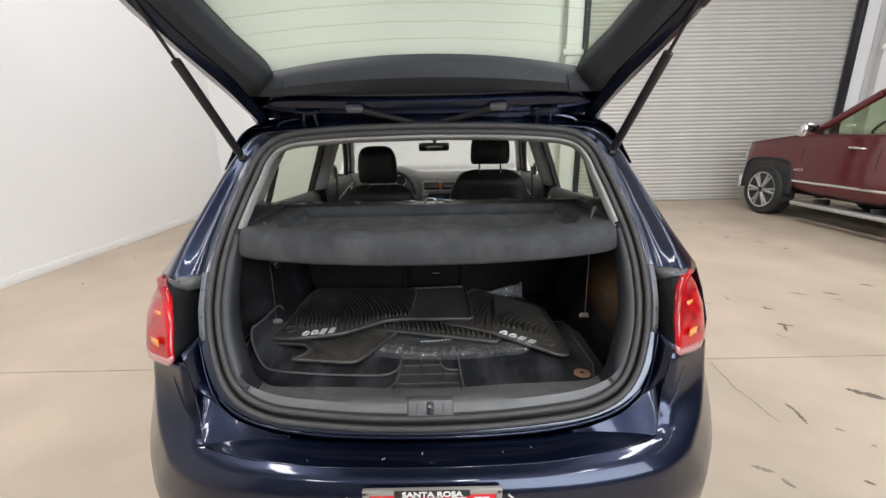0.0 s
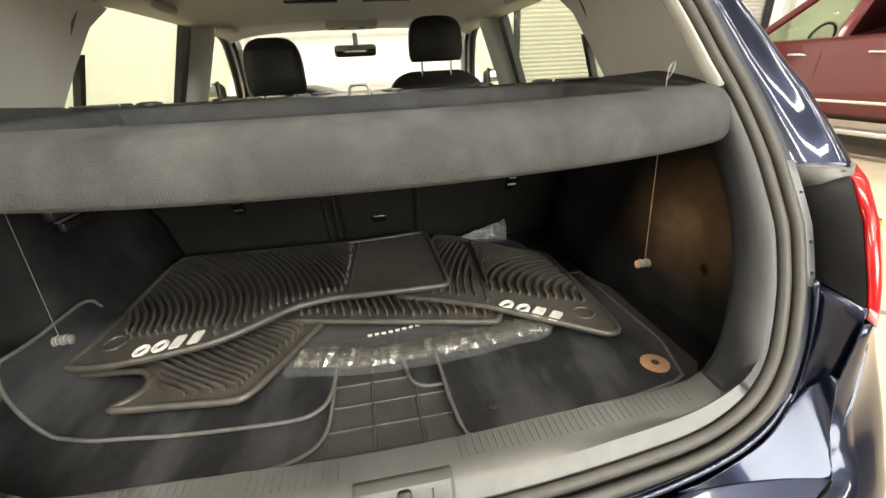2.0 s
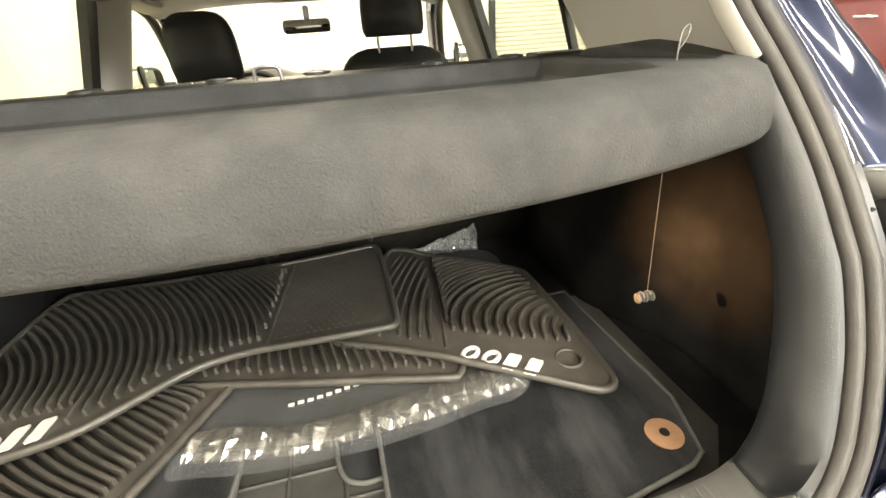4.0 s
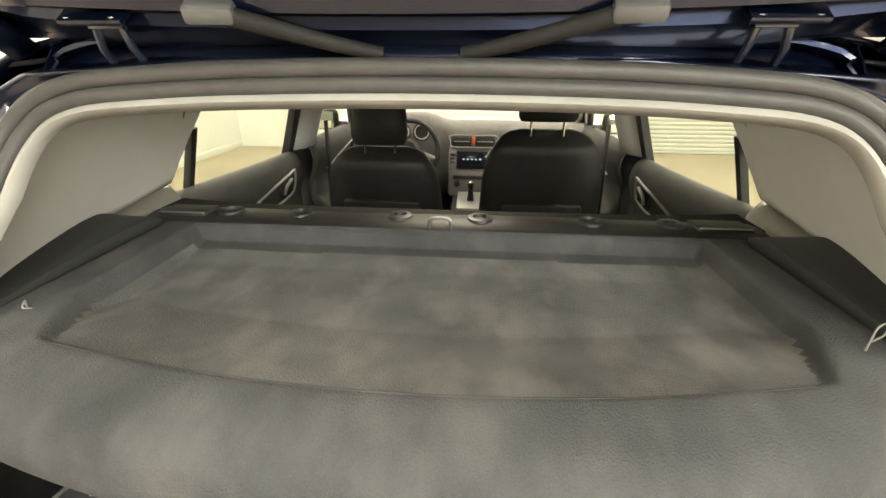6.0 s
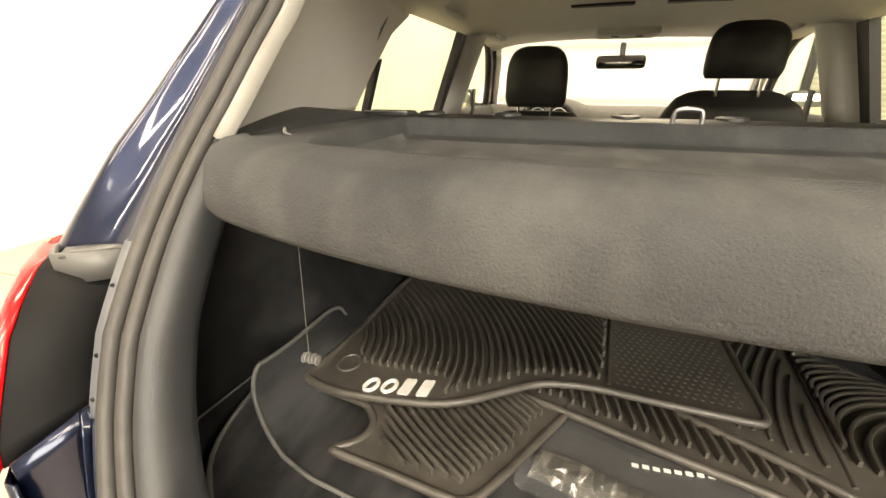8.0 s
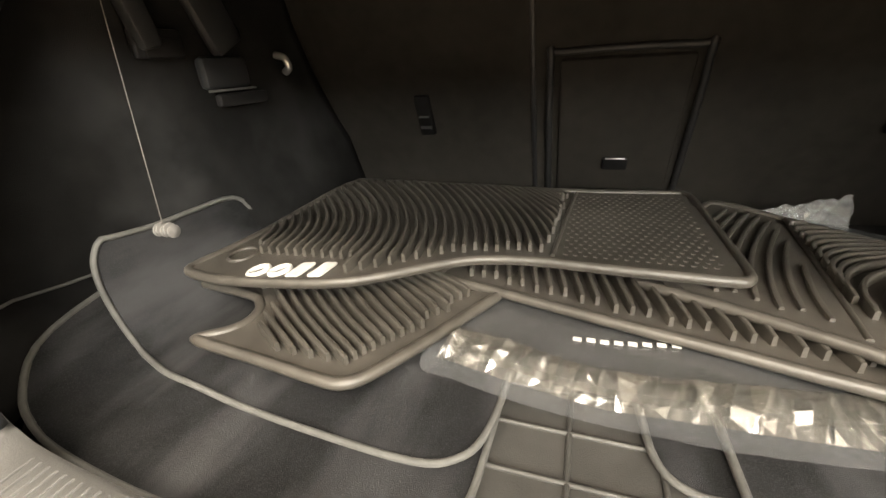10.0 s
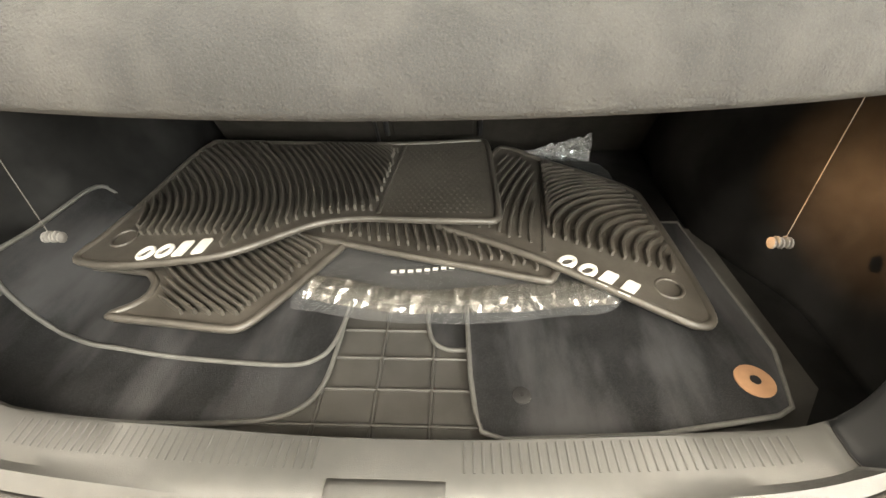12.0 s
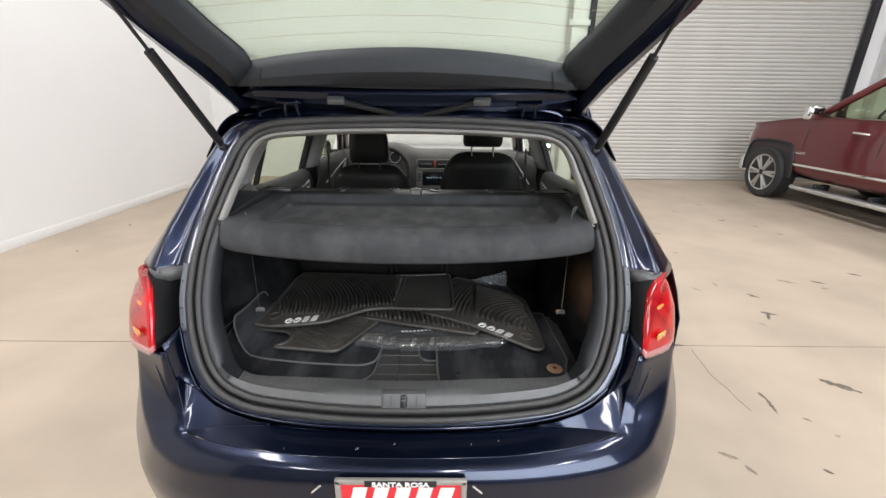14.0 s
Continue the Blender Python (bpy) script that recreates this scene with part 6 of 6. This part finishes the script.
right_m = [(0.100, 0.175), (0.125, 0.166), (0.30, 0.176), (0.455, 0.203), (0.478, 0.215), (0.505, 0.30), (0.50, 0.44), (0.495, 0.60), (0.10, 0.60), (0.083, 0.40), (0.088, 0.25), (0.093, 0.20)]
rm = carpet_mat("dark carpet mat with fixing grommets", right_m, LZ + 0.015)
for (gx, gy), mt_, nm, r in (((0.452, 0.250), M_GROMMET, "tan fixing grommet", 0.024), ((0.152, 0.222), M_DARK_GROMMET, "dark fixing grommet", 0.0115)):
    g = part("grommet", turned([(r, 0.0), (r, 0.0015), (r * 0.6, 0.003), (r * 0.3, 0.0028)], 20, "z", (gx, gy, LZ + 0.015)), mt_, rm, nm)
    part("grommet_hole", turned([(r * 0.28, 0.0), (r * 0.26, 0.001)], 12, "z", (gx, gy, LZ + 0.018)), M_BLACK, g)

# wrapped mat in clear film, under the rubber mats
bag_poly = outline([(-0.187, 0.362), (-0.15, 0.352), (-0.09, 0.342), (0.0, 0.333), (0.10, 0.334), (0.20, 0.349), (0.31, 0.368), (0.36, 0.46), (0.385, 0.62), (0.395, 0.80), (0.20, 0.86), (0.0, 0.82), (-0.10, 0.65), (-0.145, 0.50), (-0.178, 0.42)], 4)
BAG = 0.684
FOLD_LOW = [(-0.175, 0.376), (-0.10, 0.362), (-0.01, 0.349), (0.108, 0.353), (0.223, 0.366), (0.325, 0.376)]
FOLD_HIGH = [(-0.175, 0.404), (-0.13, 0.404), (-0.02, 0.376), (0.079, 0.380), (0.205, 0.402), (0.325, 0.396)]


def bag_z(x, y):
    front = max(0, min(1, (y - table(x, FOLD_LOW) + 0.012) / 0.035))
    return BAG + 0.012 * front - 0.010 + 0.006 * noise.noise((x * 9, y * 9, 0))


wrap = thing("wrapped_mat", "dark mat sealed in crinkled clear plastic film", "packaged mat")
inner_poly = [(x * 0.90 + 0.006, y * 0.88 + 0.082) for x, y in bag_poly]
part("folded_mat", sheet(inner_poly, lambda x, y: bag_z(x, y) - 0.004, 0.010, 0.04), M_SEATBACK, wrap, "dark folded carpet mat")


def film_z(x, y):
    wr = (1 - abs(noise.noise((x * 30 + y * 26, y * 24 - x * 16, 2.0))) * 2.2) * 0.0008
    return bag_z(x, y) + 0.004 + wr + 0.0010 * noise.noise((x * 22, y * 22, 1.0))


def film_material(name, tint, rough, gloss, haze, haze_colour):
    """Thin clear film: sheen over transparency, with diffuse haze standing in for more sheen."""
    m = glass_material(name, tint, rough)
    nt = m.node_tree
    for nd in nt.nodes:
        if nd.type == "MAP_RANGE":
            nd.inputs[3].default_value, nd.inputs[4].default_value = gloss
    outn = nt.nodes["Material Output"]
    prev = outn.inputs[0].links[0].from_socket
    milk = nt.nodes.new("ShaderNodeBsdfDiffuse")
    milk.inputs[0].default_value = (*haze_colour, 1)
    hm = nt.nodes.new("ShaderNodeMixShader")
    hm.inputs[0].default_value = haze
    nt.links.new(prev, hm.inputs[1])
    nt.links.new(milk.outputs[0], hm.inputs[2])
    nt.links.new(hm.outputs[0], outn.inputs[0])
    return m


M_FILM = film_material("clear_film", (0.90, 0.91, 0.92), 0.10, (0.05, 0.6), 0.035, (0.8, 0.82, 0.85))
# Fold's tan haze and the flap's stronger white haze paint in bright reflections.
M_FOLD = film_material("bunched_film", (0.84, 0.84, 0.83), 0.24, (0.20, 0.75), 0.05, (0.85, 0.80, 0.72))
M_FLAP = film_material("raised_film", (0.84, 0.85, 0.86), 0.10, (0.16, 0.7), 0.24, (0.8, 0.8, 0.8))
part("plastic_film", sheet(bag_poly, film_z, 0.001, 0.0055), M_FILM, wrap, "smooth clear plastic film", angle=0.9)
random.seed(11)
crumple = [[] for _ in range(6)]
x0, up = -0.172, False
while x0 < 0.318:
    # one pleat line after another, running slantwise over the fold
    slant, high, bend = random.uniform(-0.006, 0.026), (random.uniform(0.002, 0.010) if up else random.uniform(-0.001, 0.0012)), random.uniform(-0.003, 0.003)
    for i in range(6):
        v = i / 5
        x = x0 + slant * v + bend * math.sin(v * math.pi)
        y = lerp(table(x, FOLD_LOW) - 0.003, table(x, FOLD_HIGH) + 0.010, v) + random.uniform(-0.0030, 0.0030) * math.sin(v * math.pi)
        crumple[i].append((x, y, bag_z(x, y) + 0.0066 + (0.002 * math.sin(v * math.pi) + high + random.uniform(-0.0022, 0.0022)) * min(1, 3.4 * v + 0.10, 3.4 - 3.1 * v)))
    x0 += random.choice((0.002, 0.003, 0.0045, 0.0065, 0.010))
    up = not up
bmc = surface(crumple)
bmesh.ops.triangulate(bmc, faces=bmc.faces[:])
part("film_fold", bmc, M_FOLD, wrap, "crumpled bunched edge of the film", smooth=False)
for i in range(8):
    part("print_mark", box(-0.034 + i * 0.0135, 0.428 + 0.0018 * i, film_z(-0.03 + i * 0.0135, 0.43) + 0.0015, 0.0085, 0.006, 0.001), M_WHITE_PRINT, wrap, "small white print mark", smooth=False)
flap_rows = []
for i in range(13):
    r = []
    for j in range(31):
        u, v = j / 30, i / 12
        x = lerp(0.20, 0.397, u)
        y = lerp(0.83, 0.885, u) + 0.015 * v
        z = lerp(lerp(0.690, 0.655, u), lerp(0.694, 0.722, u), v) + 0.010 * noise.noise((x * 60, v * 8, 3))
        r.append((x, y + 0.010 * noise.noise((x * 50, v * 6, 8)) + 0.012 * abs(noise.noise((x * 90 + v * 4, v * 3 - x * 30, 2))), z))
    flap_rows.append(r)
part("film_flap", surface(flap_rows), M_FLAP, wrap, "raised end of the clear film", solid=0.0006, smooth=False)

# rubber mat with the large ribs, on top
polyA = [(-0.455, 0.393), (-0.515, 0.402), (-0.534, 0.412), (-0.537, 0.428), (-0.528, 0.47), (-0.518, 0.60), (-0.508, 0.74), (-0.492, 0.795), (-0.470, 0.808), (-0.30, 0.802), (-0.06, 0.812), (0.10, 0.838), (0.128, 0.835), (0.136, 0.80), (0.140, 0.66), (0.141, 0.545), (0.135, 0.520), (0.115, 0.515), (0.0, 0.515), (-0.10, 0.518), (-0.17, 0.502), (-0.22, 0.468), (-0.28, 0.424), (-0.34, 0.404)]
polyA = outline(polyA, 3)


def zA(x, y):
    return 0.728 + 0.012 * math.sin((x + 0.5) * 4.0) * (1 - y) + table(x, [(-0.54, 0.004), (-0.3, 0.006), (-0.1, 0.004), (0.14, 0.004)]) + 0.05 * max(0, y - 0.55) * table(x, [(-0.5, 1.0), (0.1, 0.0)])


def arcs(cx, cy, r0, dr, n, a0, a1, sx=1.0, sy=1.0, bend=0.0):
    out = []
    for i in range(n):
        r = r0 + dr * i
        out.append([(cx + sx * r * math.cos(lerp(a0, a1, k / 26)), cy + sy * r * math.sin(lerp(a0, a1, k / 26))) for k in range(27)])
    return out


famA = []
for i in range(41):
    xe = -0.474 + 0.0142 * i
    k = 1.25 + (-0.09 - xe) ** 2 * 13
    yb = 0.468 if xe < -0.315 else 0.40
    famA.append([(xe - k * (y - 0.46) ** 2, y) for y in [yb + (0.83 - yb) * q / 40 for q in range(41)]])
padA = [(-0.082, 0.50), (-0.078, 0.54), (-0.056, 0.84), (0.16, 0.86), (0.16, 0.50)]
logoA = [(-0.56, 0.38), (-0.56, 0.495), (-0.475, 0.478), (-0.47, 0.466), (-0.32, 0.466), (-0.30, 0.40), (-0.30, 0.38)]
matA = rubber_mat("ribbed_floor_mat", "black ribbed rubber driver floor mat lying across the pile", polyA, zA, 0.010, [famA], [padA, logoA])
print_blocks(matA, (-0.422, 0.418), (-0.336, 0.433), zA)
part("fixing_ring", tube([(-0.485 + 0.018 * math.cos(a * math.pi / 10), 0.46 + 0.022 * math.sin(a * math.pi / 10), zA(-0.485, 0.46) + 0.001) for a in range(20)], 0.003, 6, True), M_MAT, matA)
pad = bmesh.new()
for i in range(15):
    for j in range(24):
        px, py = -0.055 + 0.0118 * i + (0.0059 if j % 2 else 0), 0.54 + 0.0116 * j
        if px < 0.122 and inside((px, py), polyA) and edge_gap((px, py), polyA) > 0.016:
            turned([(0.0034, 0.0), (0.0020, 0.0008)], 5, "z", (px, py, zA(px, py)), bm=pad)
tagged(part("studded_pad", pad, M_MAT, matA, "studded heel pad", smooth=False), kind="stuff")
part("pad_edge", tube([(-0.070, 0.530, zA(-0.05, 0.53) + 0.001), (-0.060, 0.68, zA(-0.05, 0.68) + 0.001), (-0.050, 0.80, zA(-0.05, 0.8) + 0.001)], 0.003, 6), M_MAT, matA)

# second rubber mat, passenger side, tilted to the floor
polyB = outline([(0.036, 0.545), (0.040, 0.525), (0.060, 0.512), (0.115, 0.482), (0.20, 0.430), (0.30, 0.375), (0.385, 0.330), (0.410, 0.323), (0.428, 0.330), (0.436, 0.350), (0.438, 0.40), (0.437, 0.52), (0.435, 0.64), (0.425, 0.675), (0.37, 0.71), (0.255, 0.765), (0.18, 0.82), (0.15, 0.80), (0.10, 0.66)], 3)


def zB(x, y):
    return 0.716 + 0.012 * math.sin((x - 0.05) * 5) - max(0, x - 0.2) * 0.13 - 0.04 * max(0, 0.45 - y)


famB = []
for i in range(11):
    x0, yb = 0.230 + 0.0178 * i, 0.486 - 0.0070 * i
    h = 0.158 - 0.0095 * i
    famB.append([(x0 + (0.448 - x0) * (1 - math.cos(a)), yb + h * math.sin(a)) for a in [q * math.pi / 60 for q in range(31)]])
for i in range(11):
    y0 = 0.512 + 0.024 * i
    h = max(0.012, 0.150 - 0.014 * i)
    x0 = 0.222 + 0.10 * (y0 - 0.48)
    famB.append([(x0 + (0.452 - x0) * (1 - math.cos(a)), y0 + h * math.sin(a)) for a in [q * math.pi / 60 for q in range(31)]])
famB2 = []
for i in range(8):
    x0 = 0.190 - 0.0175 * i
    famB2.append([(x0 + 0.8 * max(0, y - 0.47) ** 1.7, y) for y in [0.44 + 0.36 * q / 24 for q in range(25)]])
logoB = [(0.19, 0.36), (0.19, 0.482), (0.24, 0.478), (0.37, 0.432), (0.46, 0.41), (0.46, 0.30)]
matB = rubber_mat("ribbed_floor_mat", "black ribbed rubber passenger floor mat tilted on the pile", polyB, zB, 0.009, [famB], [logoB], high=0.0120)
for c in famB2:
    for run in runs([p for p in c if p[0] < 0.198 + 0.14 * (p[1] - 0.48)], polyB, 0.022):
        part("rib", rib_on(run, zB, 0.0050, 0.003), M_MAT, matB)
part("band_edge", tube([(0.212 + 0.14 * (y - 0.48), y, zB(0.23, y) + 0.001) for y in (0.445, 0.55, 0.65, 0.76)], 0.0035, 6), M_MAT, matB)
print_blocks(matB, (0.240, 0.425), (0.325, 0.377), zB, 4, 0.034)
part("fixing_ring", tube([(0.388 + 0.02 * math.cos(a * math.pi / 10), 0.388 + 0.02 * math.sin(a * math.pi / 10), zB(0.388, 0.388) + 0.001) for a in range(20)], 0.003, 6, True), M_MAT, matB)

# small rear mats beneath
polyC = outline([(-0.530, 0.432), (-0.522, 0.422), (-0.44, 0.414), (-0.418, 0.402), (-0.405, 0.385), (-0.402, 0.362), (-0.412, 0.342), (-0.430, 0.326), (-0.428, 0.318), (-0.34, 0.312), (-0.262, 0.304), (-0.240, 0.306), (-0.222, 0.322), (-0.19, 0.375), (-0.155, 0.440), (-0.125, 0.505), (-0.13, 0.60), (-0.40, 0.60), (-0.52, 0.55)], 3)


def zC(x, y):
    return 0.700 - 0.004 * math.sin((x + 0.4) * 12)


famC = []
for i in range(19):
    x0 = -0.475 + 0.0205 * i
    famC.append([(x0 + 1.1 * (0.43 - y) + 3.0 * (0.43 - y) * abs(0.43 - y), y) for y in [0.30 + 0.26 * q / 28 for q in range(29)]])
rubber_mat("ribbed_floor_mat", "small black ribbed rubber rear mat with a cut-out corner", polyC, zC, 0.010, [famC], [])
polyD = outline([(-0.215, 0.520), (-0.20, 0.508), (-0.12, 0.488), (0.0, 0.455), (0.10, 0.430), (0.19, 0.406), (0.22, 0.41), (0.25, 0.50), (0.25, 0.62), (-0.15, 0.62), (-0.20, 0.56)], 3)


def zD(x, y):
    return 0.704


famD = [[(-0.20 + 0.0165 * i + 0.035 * (1 - t), 0.41 + 0.17 * t) for t in (k / 14 for k in range(15))] for i in range(25)]
rubber_mat("ribbed_floor_mat", "small black ribbed rubber rear mat under the others", polyD, zD, 0.008, [famD], [])


# ---------------- parked pickup truck ----------------
def pickup():
    tr = thing("pickup_truck", "parked dark red crew cab pickup truck with chrome trim", "truck")
    X0, X1 = 5.38, 7.36
    XM = (X0 + X1) / 2

    def section(y, zlow, zhigh, inset, zbelt=None):
        """Half section of the lower body at y."""
        return [(X0 + inset + 0.10, y, zlow), (X0 + inset, y, zlow + 0.06), (X0 + inset - 0.02, y, (zlow + zhigh) / 2), (X0 + inset + 0.02, y, zhigh - 0.06), (X0 + inset + 0.10, y, zhigh), (XM, y, zhigh + 0.03)]

    rows = [section(*a) for a in ((6.62, 0.60, 1.02, 0.34), (6.58, 0.58, 1.09, 0.20), (6.50, 0.58, 1.125, 0.07), (6.40, 0.58, 1.145, 0.01), (6.28, 0.58, 1.165, 0.0), (5.9, 0.56, 1.215, 0.0), (5.35, 0.45, 1.275, 0.0), (4.9, 0.42, 1.27, 0.0), (2.9, 0.42, 1.28, 0.0), (1.2, 0.48, 1.30, 0.0), (0.95, 0.5, 1.30, 0.05))]
    sm = []
    for r in rows:
        left = smooth_curve(r, 4)
        sm.append(left + [Vector((2 * XM - p.x, p.y, p.z)) for p in reversed(left[:-1])])
    part("body", surface(sm), M_RED, tr, "glossy dark red body", solid=0.01, angle=0.9)
    part("nose", box(XM, 6.62, 0.80, 1.3, 0.06, 0.42, 0.03), M_CHROME, tr, "chrome grille")
    part("front_bumper", box(XM, 6.50, 0.46, 1.94, 0.26, 0.28, 0.07, 3), M_CHROME, tr, "chrome front bumper")
    part("headlight", box(X0 + 0.17, 6.49, 0.90, 0.24, 0.14, 0.22, 0.05, 3), M_CLEAR, tr, "clear headlight")
    part("headlight", box(X1 - 0.17, 6.49, 0.90, 0.24, 0.14, 0.22, 0.05, 3), M_CLEAR, tr, "clear headlight")
    # cab
    cab = [((5.35, 1.27), 0.10, 0.06), ((4.62, 1.76), 0.27, 0.2), ((4.25, 1.83), 0.29, 0.2), ((3.15, 1.83), 0.29, 0.2), ((2.8, 1.77), 0.26, 0.2), ((2.6, 1.28), 0.08, 0.06)]
    bm = surface([[(X0 + ins, y, z), (XM, y, z + 0.02), (X1 - ins, y, z)] for (y, z), ins, _ in cab[1:5]])
    part("cab_roof", bm, M_RED, tr, solid=0.03)
    for sg in (0, 1):
        mx = (lambda x: x) if sg == 0 else (lambda x: 2 * XM - x)
        bars = (((5.35, 1.26), (4.62, 1.77), 0.10), ((4.62, 1.785), (2.8, 1.785), 0.07), ((4.12, 1.24), (4.02, 1.79), 0.13), ((2.6, 1.26), (2.8, 1.78), 0.16))
        for (ya, za), (yb, zb), wd in bars:
            ia, ib = (0.10 + 0.34 * (z - 1.27) for z in (za, zb))
            part("window_pillar", tube([(mx(X0 + ia - 0.01), ya, za), (mx(X0 + ib - 0.01), yb, zb)], wd / 2, 8), M_RED, tr)
        for ya, yb in ((4.10, 5.28), (2.66, 4.08)):
            top_a, top_b = (4.65 if yb > 4.5 else yb), ya
            g = part("side_window", surface([[(mx(X0 + 0.10), ya, 1.27), (mx(X0 + 0.10), yb, 1.27)], [(mx(X0 + 0.28), ya, 1.76), (mx(X0 + 0.28), top_a, 1.76)]]), M_GLASS_TINT if yb > 4.5 else M_GLASS_DARK, tr, "side window glass", solid=0.004)
            g.visible_shadow = False
        part("window_chrome", tube([(mx(X0 + 0.055), 5.28, 1.245), (mx(X0 + 0.055), 2.6, 1.262)], 0.014, 8), M_CHROME, tr, "chrome window strip")
        part("side_moulding", box(mx(X0 - 0.025), 4.0, 0.595, 0.02, 2.85, 0.035, 0.006), M_CHROME, tr, "chrome side moulding")
        part("running_board", box(mx(X0 - 0.05), 4.1, 0.29, 0.14, 2.3, 0.06, 0.02, 3), M_SILVER, tr, "silver running board")
        for y in (4.9, 4.1, 3.2):
            part("board_bracket", box(mx(X0 + 0.05), y, 0.33, 0.2, 0.06, 0.1, 0.01), M_BLACK, tr)
        for y in (4.52, 3.60):
            part("door_handle", tube(smooth_curve([(mx(X0 + 0.0), y + 0.10, 1.10), (mx(X0 - 0.04), y + 0.07, 1.105), (mx(X0 - 0.04), y - 0.07, 1.10), (mx(X0 + 0.0), y - 0.10, 1.095)], 4), 0.016, 8), M_CHROME, tr, "chrome door handle")
        part("door_gap", tube(smooth_curve([(mx(X0 + 0.002), 4.22, 0.50), (mx(X0 - 0.023), 4.22, 0.85), (mx(X0 - 0.012), 4.22, 1.05), (mx(X0 + 0.017), 4.22, 1.19)], 4), 0.004, 6), M_BLACK, tr)
        part("door_gap", tube(smooth_curve([(mx(X0 + 0.002), 5.30, 0.50), (mx(X0 - 0.023), 5.30, 0.85), (mx(X0 - 0.012), 5.30, 1.05), (mx(X0 + 0.017), 5.30, 1.19)], 4), 0.004, 6), M_BLACK, tr)
        part("fender_badge", box(mx(X0 - 0.02), 5.33, 0.765, 0.012, 0.20, 0.04, 0.005), M_CHROME, tr, "plain chrome badge strip")
        mr = part("wing_mirror", box(mx(X0 - 0.10), 5.20, 1.33, 0.24, 0.14, 0.20, 0.05, 3), M_CHROME, tr, "chrome door mirror")
        part("mirror_arm", box(mx(X0 + 0.04), 5.20, 1.28, 0.16, 0.06, 0.05, 0.01), M_BLACK, mr)
        for y in (5.90, 2.20):
            c = (mx(X0 + 0.14), y, 0.395)
            arch = [(p.x, p.y) for p in smooth_curve([(0.48, -0.06, 0), (0.475, 0.14, 0), (0.43, 0.32, 0), (0.34, 0.405, 0), (0.0, 0.43, 0), (-0.34, 0.405, 0), (-0.43, 0.32, 0), (-0.475, 0.14, 0), (-0.48, -0.06, 0)], 4)]
            bmw2 = slab(arch, 0.0, 0.35)
            for v in bmw2.verts:
                v.co = Vector((mx(X0 - 0.026 + v.co.z), y + v.co.x, 0.45 + v.co.y))
            part("wheel_well", bmw2, M_BLACK, tr, "dark wheel arch", smooth=False)
            # Black lip stands for the shade under the wheel flare.
            part("arch_shade", tube([(mx(X0 - 0.022), y + p[0] * 1.04, 0.45 + p[1] * 1.04) for p in arch], 0.022, 8), M_BLACK, tr, "wheel arch lip, black for the flare's shade")
            sd = -1 if sg == 0 else 1
            wh = part("wheel", turned([(0.28, -0.13), (0.37, -0.135), (0.395, -0.10), (0.395, 0.10), (0.37, 0.135), (0.28, 0.13)], 40, "x", (c[0] - 0.075 * (1 if sg == 0 else -1), y, 0.395)), M_TYRE, tr, "black road tyre")
            fx = c[0] - 0.075 * (1 if sg == 0 else -1) + sd * 0.118
            rim = part("rim", turned([(0.275, -0.03 * sd), (0.285, 0.02 * sd), (0.265, 0.015 * sd), (0.25, -0.02 * sd)], 40, "x", (fx, y, 0.395)), M_SILVER, wh, "silver alloy rim")
            part("rim_back", turned([(0.27, 0.0), (0.26, -0.02 * sd)], 32, "x", (fx - 0.02 * sd, y, 0.395)), M_BLACK, wh)
            for k in range(6):
                for dd in (-0.13, 0.13):
                    a = 2 * math.pi * k / 6
                    p0 = (fx + 0.015 * sd, y + 0.05 * math.cos(a), 0.395 + 0.05 * math.sin(a))
                    p1 = (fx + 0.012 * sd, y + 0.27 * math.cos(a + dd), 0.395 + 0.27 * math.sin(a + dd))
                    part("rim_spoke", tube([p0, p1], [0.026, 0.02], 6), M_SILVER, wh)
    g = part("windscreen", surface([[(X0 + 0.12, 5.35, 1.27), (X1 - 0.12, 5.35, 1.27)], [(X0 + 0.28, 4.63, 1.76), (X1 - 0.28, 4.63, 1.76)]]), M_GLASS_TINT, tr, solid=0.004)
    g.visible_shadow = False
    g = part("rear_screen", surface([[(X0 + 0.12, 2.61, 1.28), (X1 - 0.12, 2.61, 1.28)], [(X0 + 0.28, 2.79, 1.77), (X1 - 0.28, 2.79, 1.80)]]), M_GLASS_DARK, tr, solid=0.004)
    wm = pose(X0 + 0.55, 4.75, 1.27, 0, 0, 0) @ pose(0, 0, 0, 70, 0, 180)
    part("steering_wheel", tube([wm @ Vector((0.19 * math.cos(a * math.pi / 14), 0.19 * math.sin(a * math.pi / 14), 0)) for a in range(28)], 0.018, 8, True), M_BLACK, tr, "black steering wheel")
    part("dashboard", box(XM, 5.1, 1.17, 1.7, 0.3, 0.2, 0.05, 3), M_DASH_DARK, tr)
    for x in (X0 + 0.55, X1 - 0.55):
        part("front_seat", box(x, 4.05, 1.2, 0.5, 0.16, 0.75, 0.06, 3, rot=pose(0, 0, 0, 12)), M_DASH, tr)
    part("chassis", box(XM, 3.6, 0.42, 1.2, 5.2, 0.16, 0.02), M_BLACK, tr)


M_GLASS_DARK = glass_material("privacy_glass", (0.10, 0.11, 0.10))
pickup()
